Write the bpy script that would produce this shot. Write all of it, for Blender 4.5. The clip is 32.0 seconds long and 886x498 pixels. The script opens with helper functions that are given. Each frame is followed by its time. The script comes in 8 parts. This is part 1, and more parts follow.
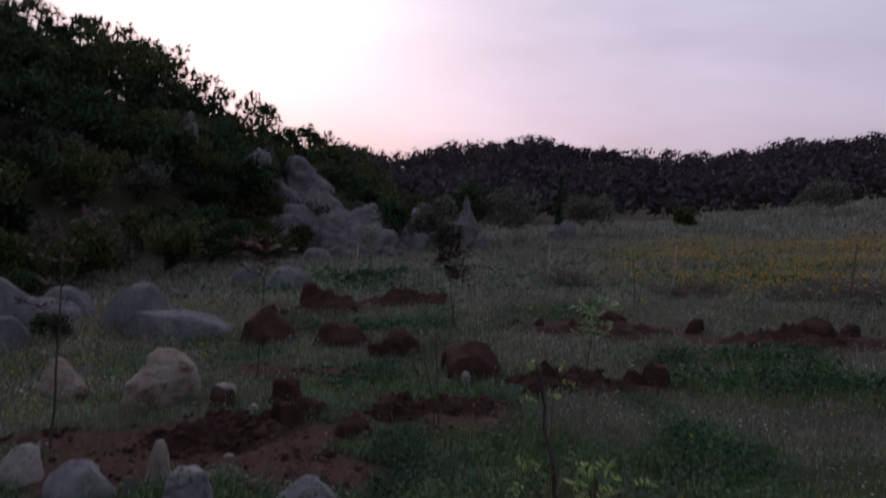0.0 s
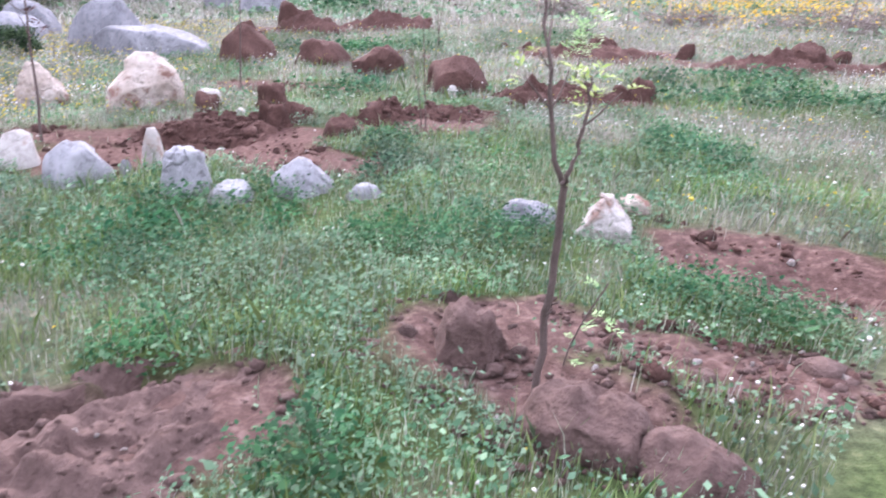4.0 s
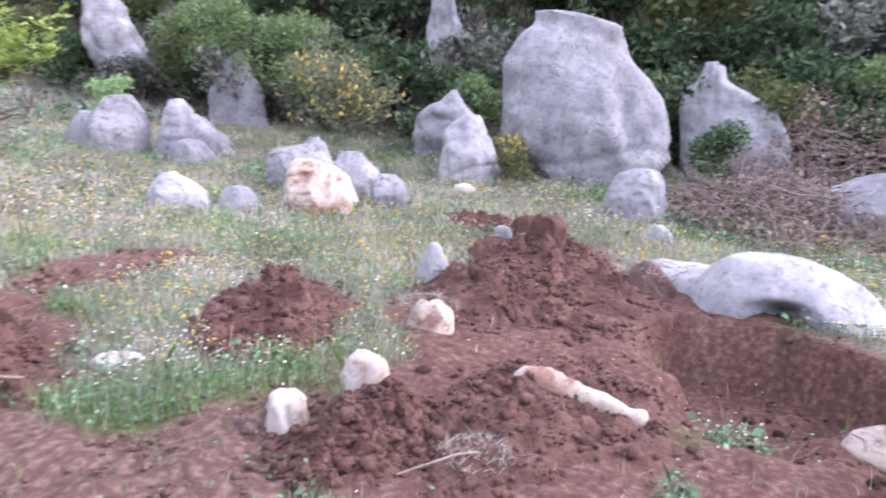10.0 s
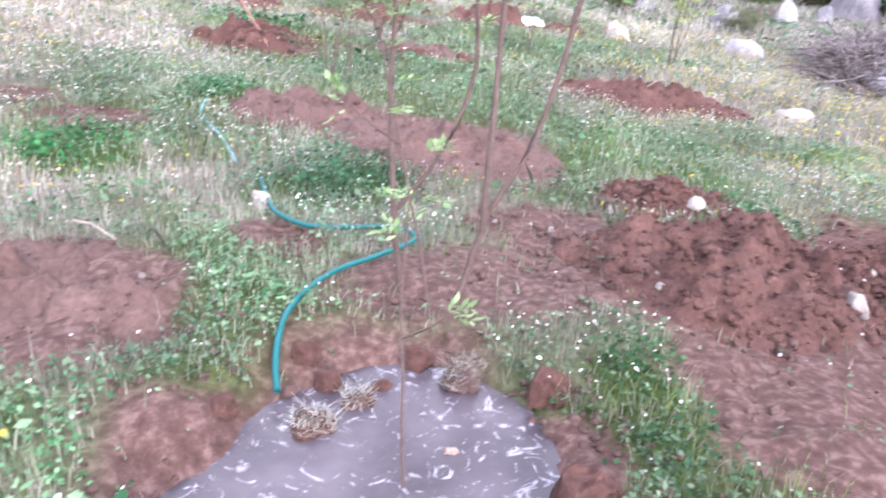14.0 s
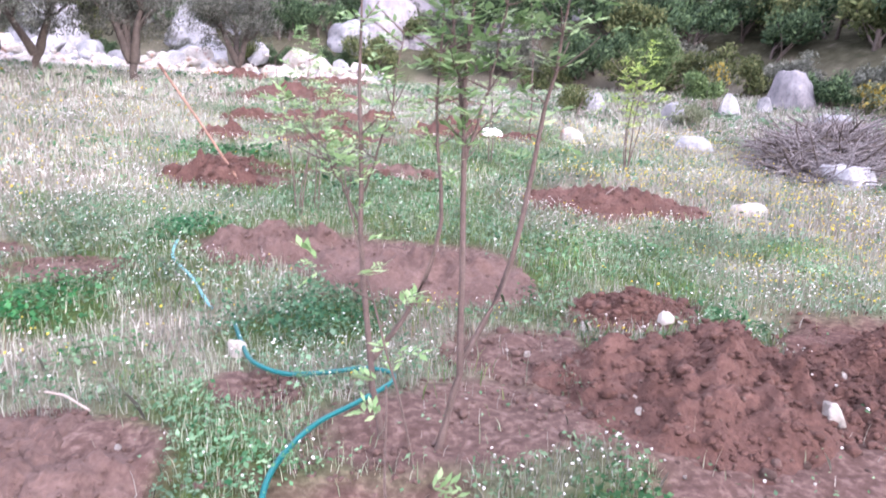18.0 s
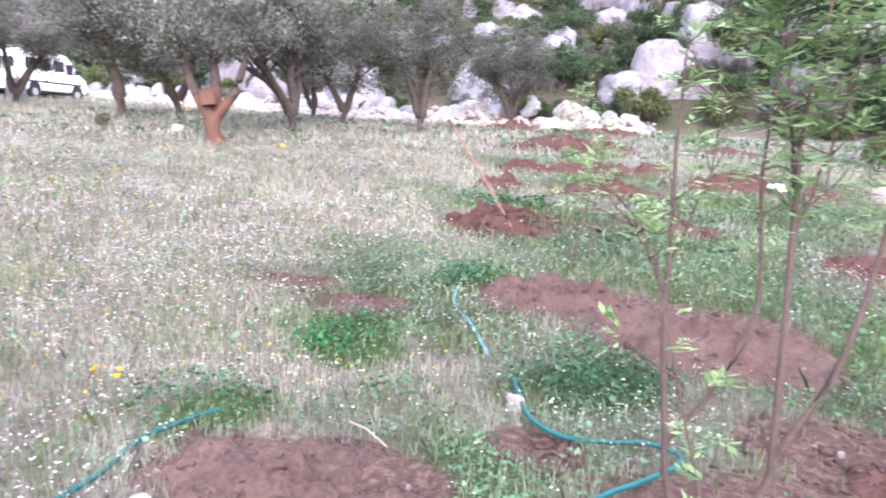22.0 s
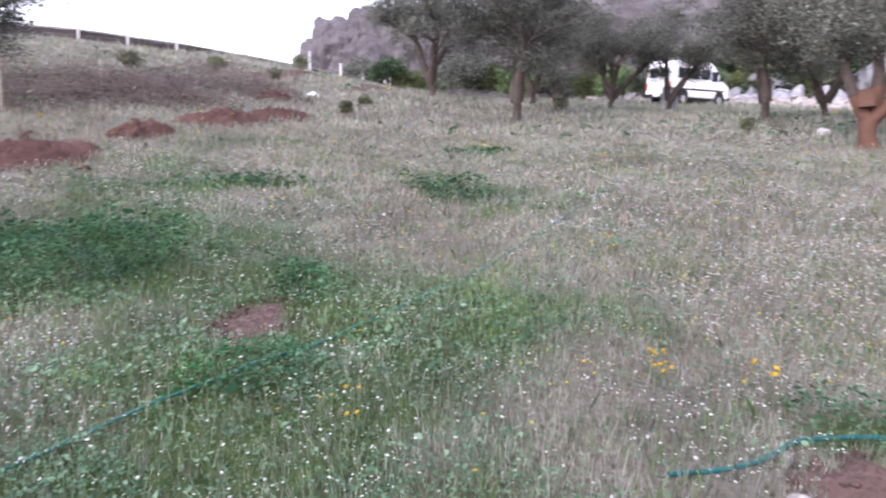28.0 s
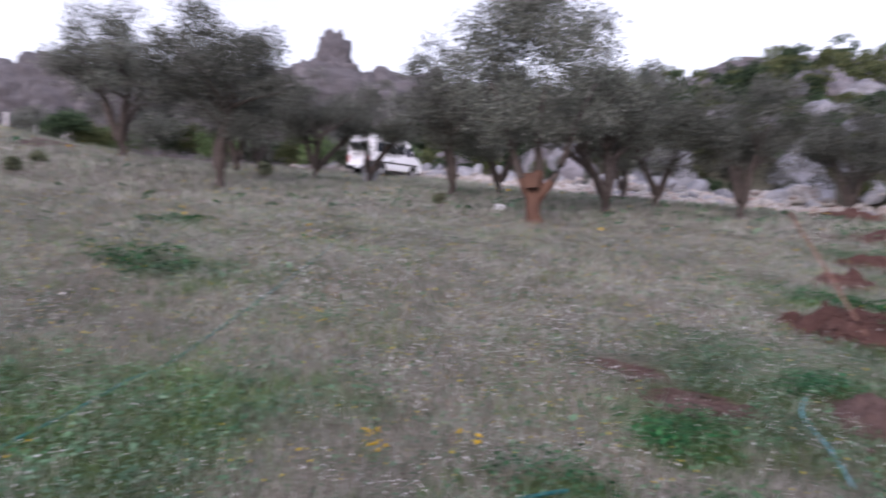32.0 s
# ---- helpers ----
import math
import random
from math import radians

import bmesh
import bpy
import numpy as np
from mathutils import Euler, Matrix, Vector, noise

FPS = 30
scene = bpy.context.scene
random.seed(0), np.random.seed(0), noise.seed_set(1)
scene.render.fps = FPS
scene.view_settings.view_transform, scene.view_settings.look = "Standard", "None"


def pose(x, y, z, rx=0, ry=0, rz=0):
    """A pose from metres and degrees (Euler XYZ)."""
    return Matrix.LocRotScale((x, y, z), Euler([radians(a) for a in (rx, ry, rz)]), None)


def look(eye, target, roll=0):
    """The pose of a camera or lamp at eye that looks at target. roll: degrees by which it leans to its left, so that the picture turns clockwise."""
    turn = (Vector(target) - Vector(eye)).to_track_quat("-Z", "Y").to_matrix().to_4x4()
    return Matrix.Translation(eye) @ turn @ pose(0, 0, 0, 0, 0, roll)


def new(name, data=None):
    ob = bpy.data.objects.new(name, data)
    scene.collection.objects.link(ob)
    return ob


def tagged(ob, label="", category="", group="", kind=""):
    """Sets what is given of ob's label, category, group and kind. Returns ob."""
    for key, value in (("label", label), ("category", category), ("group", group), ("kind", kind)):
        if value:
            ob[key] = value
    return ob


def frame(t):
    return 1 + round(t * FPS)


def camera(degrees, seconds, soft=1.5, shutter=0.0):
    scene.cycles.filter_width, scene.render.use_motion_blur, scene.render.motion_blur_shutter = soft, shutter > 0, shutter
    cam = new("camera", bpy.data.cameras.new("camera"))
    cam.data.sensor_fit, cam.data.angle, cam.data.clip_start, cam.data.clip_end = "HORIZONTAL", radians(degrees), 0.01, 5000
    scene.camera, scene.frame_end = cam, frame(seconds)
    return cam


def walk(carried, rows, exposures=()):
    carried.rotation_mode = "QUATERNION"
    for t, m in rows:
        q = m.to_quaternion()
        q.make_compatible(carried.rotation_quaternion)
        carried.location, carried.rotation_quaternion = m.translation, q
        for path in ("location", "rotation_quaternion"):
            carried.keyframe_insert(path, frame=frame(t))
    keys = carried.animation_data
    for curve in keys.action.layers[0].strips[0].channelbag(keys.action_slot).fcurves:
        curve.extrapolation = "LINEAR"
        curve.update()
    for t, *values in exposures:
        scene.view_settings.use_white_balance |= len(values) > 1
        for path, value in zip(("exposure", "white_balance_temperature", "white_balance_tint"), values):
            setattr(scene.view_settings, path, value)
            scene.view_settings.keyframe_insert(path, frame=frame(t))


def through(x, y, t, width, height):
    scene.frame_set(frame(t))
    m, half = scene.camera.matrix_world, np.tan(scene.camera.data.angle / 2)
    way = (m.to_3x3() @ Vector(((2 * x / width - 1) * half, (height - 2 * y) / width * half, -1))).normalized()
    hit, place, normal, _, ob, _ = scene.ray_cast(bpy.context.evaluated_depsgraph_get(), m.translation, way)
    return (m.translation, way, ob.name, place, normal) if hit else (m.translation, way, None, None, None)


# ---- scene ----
cam = camera(65.9, 32.0, soft=1.8, shutter=0.5)
PATH = [
    (0.0, 0.003, 0.043, 1.700, 86.69, -2.44, 0.04),
    (0.5, 0.011, 0.045, 1.630, 81.49, -3.73, 0.48),
    (1.0, 0.019, 0.048, 1.600, 78.95, -3.42, -0.29),
    (1.5, 0.018, 0.056, 1.567, 76.00, -3.10, -1.04),
    (2.0, 0.033, 0.057, 1.545, 72.78, -2.80, -2.64),
    (2.5, 0.045, 0.041, 1.530, 70.94, -3.20, -4.63),
    (4.5, -0.076, -0.066, 1.289, 64.13, -3.54, 3.35),
    (5.0, -0.146, -0.020, 1.355, 62.62, -2.45, 18.00),
    (5.5, -0.234, -0.058, 1.356, 62.94, -3.47, 32.62),
    (6.0, -0.302, -0.208, 1.375, 64.12, -3.59, 39.85),
    (6.5, -0.378, -0.399, 1.395, 65.89, -2.94, 50.25),
    (7.0, -0.415, -0.541, 1.431, 67.61, -3.84, 58.15),
    (7.5, -0.459, -0.634, 1.465, 69.99, -2.19, 65.10),
    (8.0, -0.543, -0.672, 1.457, 71.74, -1.68, 73.77),
    (8.5, -0.581, -0.600, 1.429, 72.44, -2.07, 86.26),
    (9.0, -0.599, -0.561, 1.423, 73.10, -2.75, 96.56),
    (9.5, -0.522, -0.549, 1.449, 76.50, -1.10, 98.83),
    (10.0, -0.376, -0.553, 1.463, 75.81, -0.90, 103.21),
    (10.5, -0.224, -0.586, 1.473, 76.54, -0.50, 111.48),
    (11.0, -0.092, -0.667, 1.469, 76.29, -1.77, 123.69),
    (11.5, -0.004, -0.717, 1.460, 75.92, -3.07, 133.83),
    (12.0, 0.076, -0.749, 1.461, 75.60, -3.09, 142.29),
    (12.5, 0.126, -0.784, 1.445, 75.13, -2.32, 149.56),
    (13.0, 0.182, -0.796, 1.427, 73.75, -1.81, 155.47),
    (13.5, 0.259, -0.810, 1.408, 71.62, -3.47, 163.63),
    (14.0, 0.329, -0.809, 1.393, 69.15, -3.93, 170.30),
    (14.5, 0.355, -0.808, 1.383, 66.37, -3.29, 173.49),
    (16.5, 0.360, -0.793, 1.391, 62.04, -2.22, 172.36),
    (17.0, 0.349, -0.806, 1.466, 67.66, -1.93, 170.89),
    (17.5, 0.333, -0.824, 1.534, 73.11, -1.34, 168.76),
    (18.0, 0.333, -0.817, 1.603, 77.38, -0.58, 167.07),
    (18.5, 0.311, -0.836, 1.619, 79.07, -0.32, 166.60),
    (19.0, 0.320, -0.857, 1.636, 79.76, -0.67, 165.65),
    (19.5, 0.355, -0.869, 1.642, 80.41, -0.68, 167.08),
    (20.0, 0.385, -0.889, 1.651, 80.89, -0.54, 169.74),
    (20.5, 0.427, -0.890, 1.657, 81.46, -0.44, 172.01),
    (21.0, 0.476, -0.895, 1.654, 81.65, -0.39, 176.92),
    (21.5, 0.485, -0.898, 1.655, 80.96, -0.97, 183.22),
    (22.0, 0.512, -0.897, 1.654, 81.13, -0.72, 188.42),
    (22.5, 0.545, -0.885, 1.655, 80.88, -0.41, 193.63),
    (23.0, 0.591, -0.862, 1.665, 80.22, -0.00, 198.03),
    (23.5, 0.620, -0.816, 1.674, 80.30, -0.28, 202.08),
    (24.0, 0.648, -0.791, 1.678, 80.18, -0.42, 206.14),
    (24.5, 0.672, -0.802, 1.661, 80.22, -0.49, 209.78),
    (25.0, 0.718, -0.865, 1.663, 80.44, -0.13, 213.65),
    (25.5, 0.721, -0.871, 1.647, 80.29, -0.32, 217.66),
    (27.5, 0.693, -0.600, 1.681, 80.82, -0.48, 231.51),
    (28.0, 0.704, -0.589, 1.668, 80.52, -1.19, 237.07),
    (28.5, 0.716, -0.578, 1.651, 80.91, -2.43, 242.70),
    (29.0, 0.760, -0.522, 1.660, 81.18, -1.54, 245.68),
    (29.5, 0.823, -0.478, 1.681, 81.77, -1.35, 248.45),
    (30.0, 0.882, -0.449, 1.698, 82.79, -1.13, 249.54),
    (30.5, 0.928, -0.472, 1.727, 85.02, -1.70, 244.44),
    (31.0, 0.926, -0.496, 1.740, 86.18, -1.70, 235.21),
    (31.5, 0.882, -0.545, 1.752, 86.01, -1.93, 225.58),
    (32.0, 0.788, -0.621, 1.756, 86.78, -2.78, 212.85),
]
EXPOSURE = [(0.0, -2.9), (0.5, -1.5), (1.0, -0.85), (1.5, -0.2), (2.0, 0.45), (2.5, 0.7), (4.5, 0.95), (6.0, 0.85), (7.0, 0.75), (9.0, 0.8), (13.0, 0.95), (20.0, 0.85), (25.0, 0.56), (28.0, 0.04), (30.0, -0.08), (31.0, -0.52), (32.0, -0.78)]
walk(cam, [(t, pose(x, y, z, rx, ry, rz)) for t, x, y, z, rx, ry, rz in PATH], [(t, s + 1.5) for t, s in EXPOSURE])

# ---- light: an overcast evening sky ----
SUN_AZ, SUN_EL = 20.0, 24.0      # degrees left of +y, above the horizon
world = bpy.data.worlds.new("evening")
scene.world = world
world.use_nodes = True
wt = world.node_tree
wt.nodes.clear()
w_out, w_bg = wt.nodes.new("ShaderNodeOutputWorld"), wt.nodes.new("ShaderNodeBackground")
sky = wt.nodes.new("ShaderNodeTexSky")
sky.sky_type, sky.sun_disc = "NISHITA", False
sky.sun_elevation, sky.sun_rotation = radians(SUN_EL), radians(-SUN_AZ)
sky.dust_density, sky.air_density = 3.0, 1.0
w_tc, w_no, w_rp, w_mx = (wt.nodes.new(n) for n in ("ShaderNodeTexCoord", "ShaderNodeTexNoise", "ShaderNodeValToRGB", "ShaderNodeMix"))
w_mp = wt.nodes.new("ShaderNodeMapping")
w_mp.inputs["Scale"].default_value = (1.0, 1.0, 3.5)
w_no.inputs["Scale"].default_value, w_no.inputs["Detail"].default_value = 1.6, 5.0
w_rp.color_ramp.elements[0].position, w_rp.color_ramp.elements[0].color = 0.35, (5.0, 4.85, 6.15, 1)
w_rp.color_ramp.elements[1].position, w_rp.color_ramp.elements[1].color = 0.7, (8.0, 7.95, 9.9, 1)
w_mx.data_type = "RGBA"
w_mx.inputs["Factor"].default_value = 0.8
wt.links.new(w_tc.outputs["Generated"], w_mp.inputs["Vector"])
wt.links.new(w_mp.outputs[0], w_no.inputs["Vector"])
wt.links.new(w_no.outputs["Fac"], w_rp.inputs["Fac"])
wt.links.new(sky.outputs["Color"], w_mx.inputs["A"])
wt.links.new(w_rp.outputs["Color"], w_mx.inputs["B"])
# brighter and pinker where the evening sun stands behind the cloud
w_dot, w_up, w_mr, w_tn, w_gl = (wt.nodes.new(n) for n in ("ShaderNodeVectorMath", "ShaderNodeSeparateXYZ", "ShaderNodeMapRange", "ShaderNodeValToRGB", "ShaderNodeMix"))
w_dot.operation = "DOT_PRODUCT"
w_dot.inputs[1].default_value = (-math.sin(radians(SUN_AZ)), math.cos(radians(SUN_AZ)), 0.0)
w_mr.inputs["From Min"].default_value, w_mr.inputs["From Max"].default_value = 0.1, 0.85
w_tn.color_ramp.elements[0].position, w_tn.color_ramp.elements[0].color = 0.06, (1.85, 1.45, 1.54, 1)
w_tn.color_ramp.elements[1].position, w_tn.color_ramp.elements[1].color = 0.36, (2.05, 1.95, 2.05, 1)
w_gl.data_type, w_gl.blend_type = "RGBA", "MULTIPLY"
wt.links.new(w_tc.outputs["Generated"], w_dot.inputs[0])
wt.links.new(w_tc.outputs["Generated"], w_up.inputs[0])
wt.links.new(w_dot.outputs["Value"], w_mr.inputs["Value"])
wt.links.new(w_up.outputs["Z"], w_tn.inputs["Fac"])
wt.links.new(w_mr.outputs[0], w_gl.inputs["Factor"])
wt.links.new(w_mx.outputs["Result"], w_gl.inputs["A"])
wt.links.new(w_tn.outputs["Color"], w_gl.inputs["B"])
wt.links.new(w_gl.outputs["Result"], w_bg.inputs["Color"])
w_bg.inputs["Strength"].default_value = 0.13
wt.links.new(w_bg.outputs[0], w_out.inputs[0])
sun = new("sun", bpy.data.lights.new("sun", "SUN"))
sun.data.energy, sun.data.angle, sun.data.color = 0.8, radians(35), (1.0, 0.96, 0.98)
_a, _e = radians(SUN_AZ), radians(SUN_EL)
sun.matrix_world = look((0, 0, 0), (math.sin(_a) * math.cos(_e), -math.cos(_a) * math.cos(_e), -math.sin(_e)))

# ---- numbers and noise ----
RNG = np.random.default_rng(7)


def smooth(a, b, x):
    t = np.clip((np.asarray(x, float) - a) / (b - a), 0, 1)
    return t * t * (3 - 2 * t)


def _hash(i, j, k, seed):
    h = (i.astype(np.int64) * 374761393 + j.astype(np.int64) * 668265263 + k.astype(np.int64) * 2147483647 + seed * 974711) & 0xFFFFFFFF
    h = ((h ^ (h >> 13)) * 1274126177) & 0xFFFFFFFF
    return ((h ^ (h >> 16)) & 0xFFFF) / 65535.0


def vnoise(x, y, z=0.0, seed=0):
    """Value noise 0..1 on arrays."""
    x, y, z = np.broadcast_arrays(np.asarray(x, float), np.asarray(y, float), np.asarray(z, float))
    i, j, k = np.floor(x), np.floor(y), np.floor(z)
    u, v, w = x - i, y - j, z - k
    u, v, w = u * u * (3 - 2 * u), v * v * (3 - 2 * v), w * w * (3 - 2 * w)
    i, j, k = i.astype(int), j.astype(int), k.astype(int)
    r = 0
    for a in (0, 1):
        for b in (0, 1):
            for c in (0, 1):
                r = r + (u if a else 1 - u) * (v if b else 1 - v) * (w if c else 1 - w) * _hash(i + a, j + b, k + c, seed)
    return r


def fbm(x, y, z=0.0, seed=0, octaves=4):
    r, amp, tot = 0, 1.0, 0.0
    for o in range(octaves):
        f = 2.03 ** o
        r = r + amp * vnoise(np.asarray(x) * f, np.asarray(y) * f, np.asarray(z) * f, seed + o)
        tot += amp
        amp *= 0.5
    return r / tot


# ---- meshes ----
def mesh_of(name, verts, faces, mat, smooth_faces=True):
    """A mesh from an array of vertices and one of equal-sided faces."""
    verts, faces = np.asarray(verts, np.float32), np.asarray(faces, np.int32)
    me = bpy.data.meshes.new(name)
    n, k = faces.shape
    me.vertices.add(len(verts))
    me.vertices.foreach_set("co", verts.ravel())
    me.loops.add(n * k)
    me.loops.foreach_set("vertex_index", faces.ravel())
    me.polygons.add(n)
    me.polygons.foreach_set("loop_start", np.arange(0, n * k, k, dtype=np.int32))
    if smooth_faces:
        me.polygons.foreach_set("use_smooth", np.ones(n, bool))
    me.update(calc_edges=True)
    me.validate()
    if mat:
        me.materials.append(mat)
    return me


def from_bm(name, bm, mat, smooth_faces=False):
    me = bpy.data.meshes.new(name)
    bmesh.ops.recalc_face_normals(bm, faces=bm.faces)
    for f in bm.faces:
        f.smooth = smooth_faces
    bm.to_mesh(me)
    bm.free()
    me.materials.append(mat)
    return me


def part(name, data, mat, parent, label="", smooth_faces=False):
    """One mesh object under a thing or a part."""
    me = data if isinstance(data, bpy.types.Mesh) else from_bm(name, data, mat, smooth_faces)
    ob = new(name, me)
    ob.parent = parent
    if label:
        ob["label"] = label
    return ob


def thing(name, m, label, category, group="", kind=""):
    ob = new(name)
    ob.empty_display_size = 0.1
    ob.matrix_world = m
    return tagged(ob, label, category, group, kind)


def curve_through(points, n):
    """Points along a smooth line through the given ones."""
    p = np.asarray(points, float)
    t = np.arange(len(p))
    q = np.linspace(0, len(p) - 1, n)
    i = np.clip(q.astype(int), 0, len(p) - 2)
    f = (q - i)[:, None]
    a, b, c, d = p[np.maximum(i - 1, 0)], p[i], p[i + 1], p[np.minimum(i + 2, len(p) - 1)]
    return 0.5 * ((2 * b) + (c - a) * f + (2 * a - 5 * b + 4 * c - d) * f ** 2 + (3 * b - a - 3 * c + d) * f ** 3)


def tube(paths, sides=6, cap=True):
    """Tapered tubes through lists of (x, y, z, radius): arrays of vertices and quads."""
    V, Fq, base = [], [], 0
    ang = np.linspace(0, 2 * np.pi, sides, endpoint=False)
    for p in paths:
        p = np.asarray(p, float)
        c, r = p[:, :3], p[:, 3]
        d = np.gradient(c, axis=0)
        d /= np.linalg.norm(d, axis=1)[:, None] + 1e-9
        ref = np.where(np.abs(d[:, 2:3]) > 0.9, [[1.0, 0, 0]], [[0, 0, 1.0]])
        a = np.cross(d, ref)
        a /= np.linalg.norm(a, axis=1)[:, None] + 1e-9
        b = np.cross(d, a)
        ring = c[:, None] + r[:, None, None] * (np.cos(ang)[None, :, None] * a[:, None] + np.sin(ang)[None, :, None] * b[:, None])
        V.append(ring.reshape(-1, 3))
        n = len(p)
        i = np.arange(n - 1)[:, None] * sides + base
        j = np.arange(sides)[None]
        k = (j + 1) % sides
        Fq.append(np.stack([i + j, i + k, i + sides + k, i + sides + j], -1).reshape(-1, 4))
        base += n * sides
    return np.concatenate(V), np.concatenate(Fq)


# ---- materials ----
def nodes(name):
    m = bpy.data.materials.new(name)
    m.use_nodes = True
    nt = m.node_tree
    return m, nt, nt.nodes["Principled BSDF"]


def add(nt, kind, **inputs):
    n = nt.nodes.new(kind)
    for k, v in inputs.items():
        n.inputs[k].default_value = v
    return n


def ramp(nt, fac, stops):
    r = nt.nodes.new("ShaderNodeValToRGB")
    while len(r.color_ramp.elements) < len(stops):
        r.color_ramp.elements.new(0.5)
    for e, (p, c) in zip(r.color_ramp.elements, stops):
        e.position, e.color = p, (*c, 1)
    nt.links.new(fac, r.inputs["Fac"])
    return r.outputs["Color"]


def mix(nt, fac, a, b, mode="MIX"):
    m = nt.nodes.new("ShaderNodeMix")
    m.data_type, m.blend_type = "RGBA", mode
    for key, v in (("Factor", fac), ("A", a), ("B", b)):
        if isinstance(v, bpy.types.NodeSocket):
            nt.links.new(v, m.inputs[key])
        else:
            m.inputs[key].default_value = (*v, 1) if isinstance(v, tuple) else v
    return m.outputs["Result"]


def bump(nt, bsdf, height, strength, distance):
    b = add(nt, "ShaderNodeBump", Strength=strength, Distance=distance)
    nt.links.new(height, b.inputs["Height"])
    nt.links.new(b.outputs["Normal"], bsdf.inputs["Normal"])


def noise_of(nt, scale, detail=5.0, coord="Object", rough=0.6):
    tc = nt.nodes.new("ShaderNodeTexCoord")
    n = add(nt, "ShaderNodeTexNoise", Scale=scale, Detail=detail, Roughness=rough)
    nt.links.new(tc.outputs[coord], n.inputs["Vector"])
    return n.outputs["Fac"]


def speckled(name, stops, scale, rough=0.9, fine=6.0, bump_strength=0.5, bump_distance=0.02, metallic=0.0):
    """Two scales of noise through one colour ramp, with relief."""
    m, nt, b = nodes(name)
    big, small = noise_of(nt, scale), noise_of(nt, scale * fine, 6.0)
    mth = nt.nodes.new("ShaderNodeMath")
    mth.operation = "MULTIPLY_ADD"
    mth.inputs[1].default_value = 0.5
    half = nt.nodes.new("ShaderNodeMath")
    half.operation = "MULTIPLY"
    half.inputs[1].default_value = 0.5
    nt.links.new(small, half.inputs[0])
    nt.links.new(big, mth.inputs[0])
    nt.links.new(half.outputs[0], mth.inputs[2])
    nt.links.new(ramp(nt, mth.outputs[0], stops), b.inputs["Base Color"])
    b.inputs["Roughness"].default_value, b.inputs["Metallic"].default_value = rough, metallic
    b.inputs["Specular IOR Level"].default_value = 0.25
    bump(nt, b, small, bump_strength, bump_distance)
    return m


def leafy(name, stops, rough=0.6, through=0.25, patchy=False):
    """Leaves whose tint changes from island to island."""
    m, nt, b = nodes(name)
    geo = nt.nodes.new("ShaderNodeNewGeometry")
    oi = nt.nodes.new("ShaderNodeObjectInfo")
    col = ramp(nt, geo.outputs["Random Per Island"], stops)
    hsv = add(nt, "ShaderNodeHueSaturation")
    mr = add(nt, "ShaderNodeMapRange")
    mr.inputs["To Min"].default_value, mr.inputs["To Max"].default_value = 0.75, 1.25
    nt.links.new(oi.outputs["Random"], mr.inputs["Value"])
    value = mr.outputs[0]
    if patchy:      # darker, brighter and yellower drifts through the meadow
        for scale, key, lo, hi in ((0.55, "Value", 0.7, 1.3), (2.4, "Value", 0.72, 1.28), (0.8, "Hue", 0.475, 0.52), (1.1, "Saturation", 0.75, 1.2)):
            far = add(nt, "ShaderNodeMapRange")
            far.inputs["From Min"].default_value, far.inputs["From Max"].default_value = 0.3, 0.7
            far.inputs["To Min"].default_value, far.inputs["To Max"].default_value = lo, hi
            nt.links.new(noise_of(nt, scale, 3.0), far.inputs["Value"])
            if key == "Value":
                mul = nt.nodes.new("ShaderNodeMath")
                mul.operation = "MULTIPLY"
                nt.links.new(value, mul.inputs[0])
                nt.links.new(far.outputs[0], mul.inputs[1])
                value = mul.outputs[0]
            else:
                nt.links.new(far.outputs[0], hsv.inputs[key])
    nt.links.new(value, hsv.inputs["Value"])
    nt.links.new(col, hsv.inputs["Color"])
    nt.links.new(hsv.outputs[0], b.inputs["Base Color"])
    b.inputs["Roughness"].default_value = rough
    b.inputs["Specular IOR Level"].default_value = 0.1
    tr = nt.nodes.new("ShaderNodeBsdfTranslucent")
    nt.links.new(hsv.outputs[0], tr.inputs["Color"])
    ms = nt.nodes.new("ShaderNodeMixShader")
    ms.inputs[0].default_value = through
    nt.links.new(b.outputs[0], ms.inputs[1])
    nt.links.new(tr.outputs[0], ms.inputs[2])
    nt.links.new(ms.outputs[0], nt.nodes["Material Output"].inputs["Surface"])
    return m


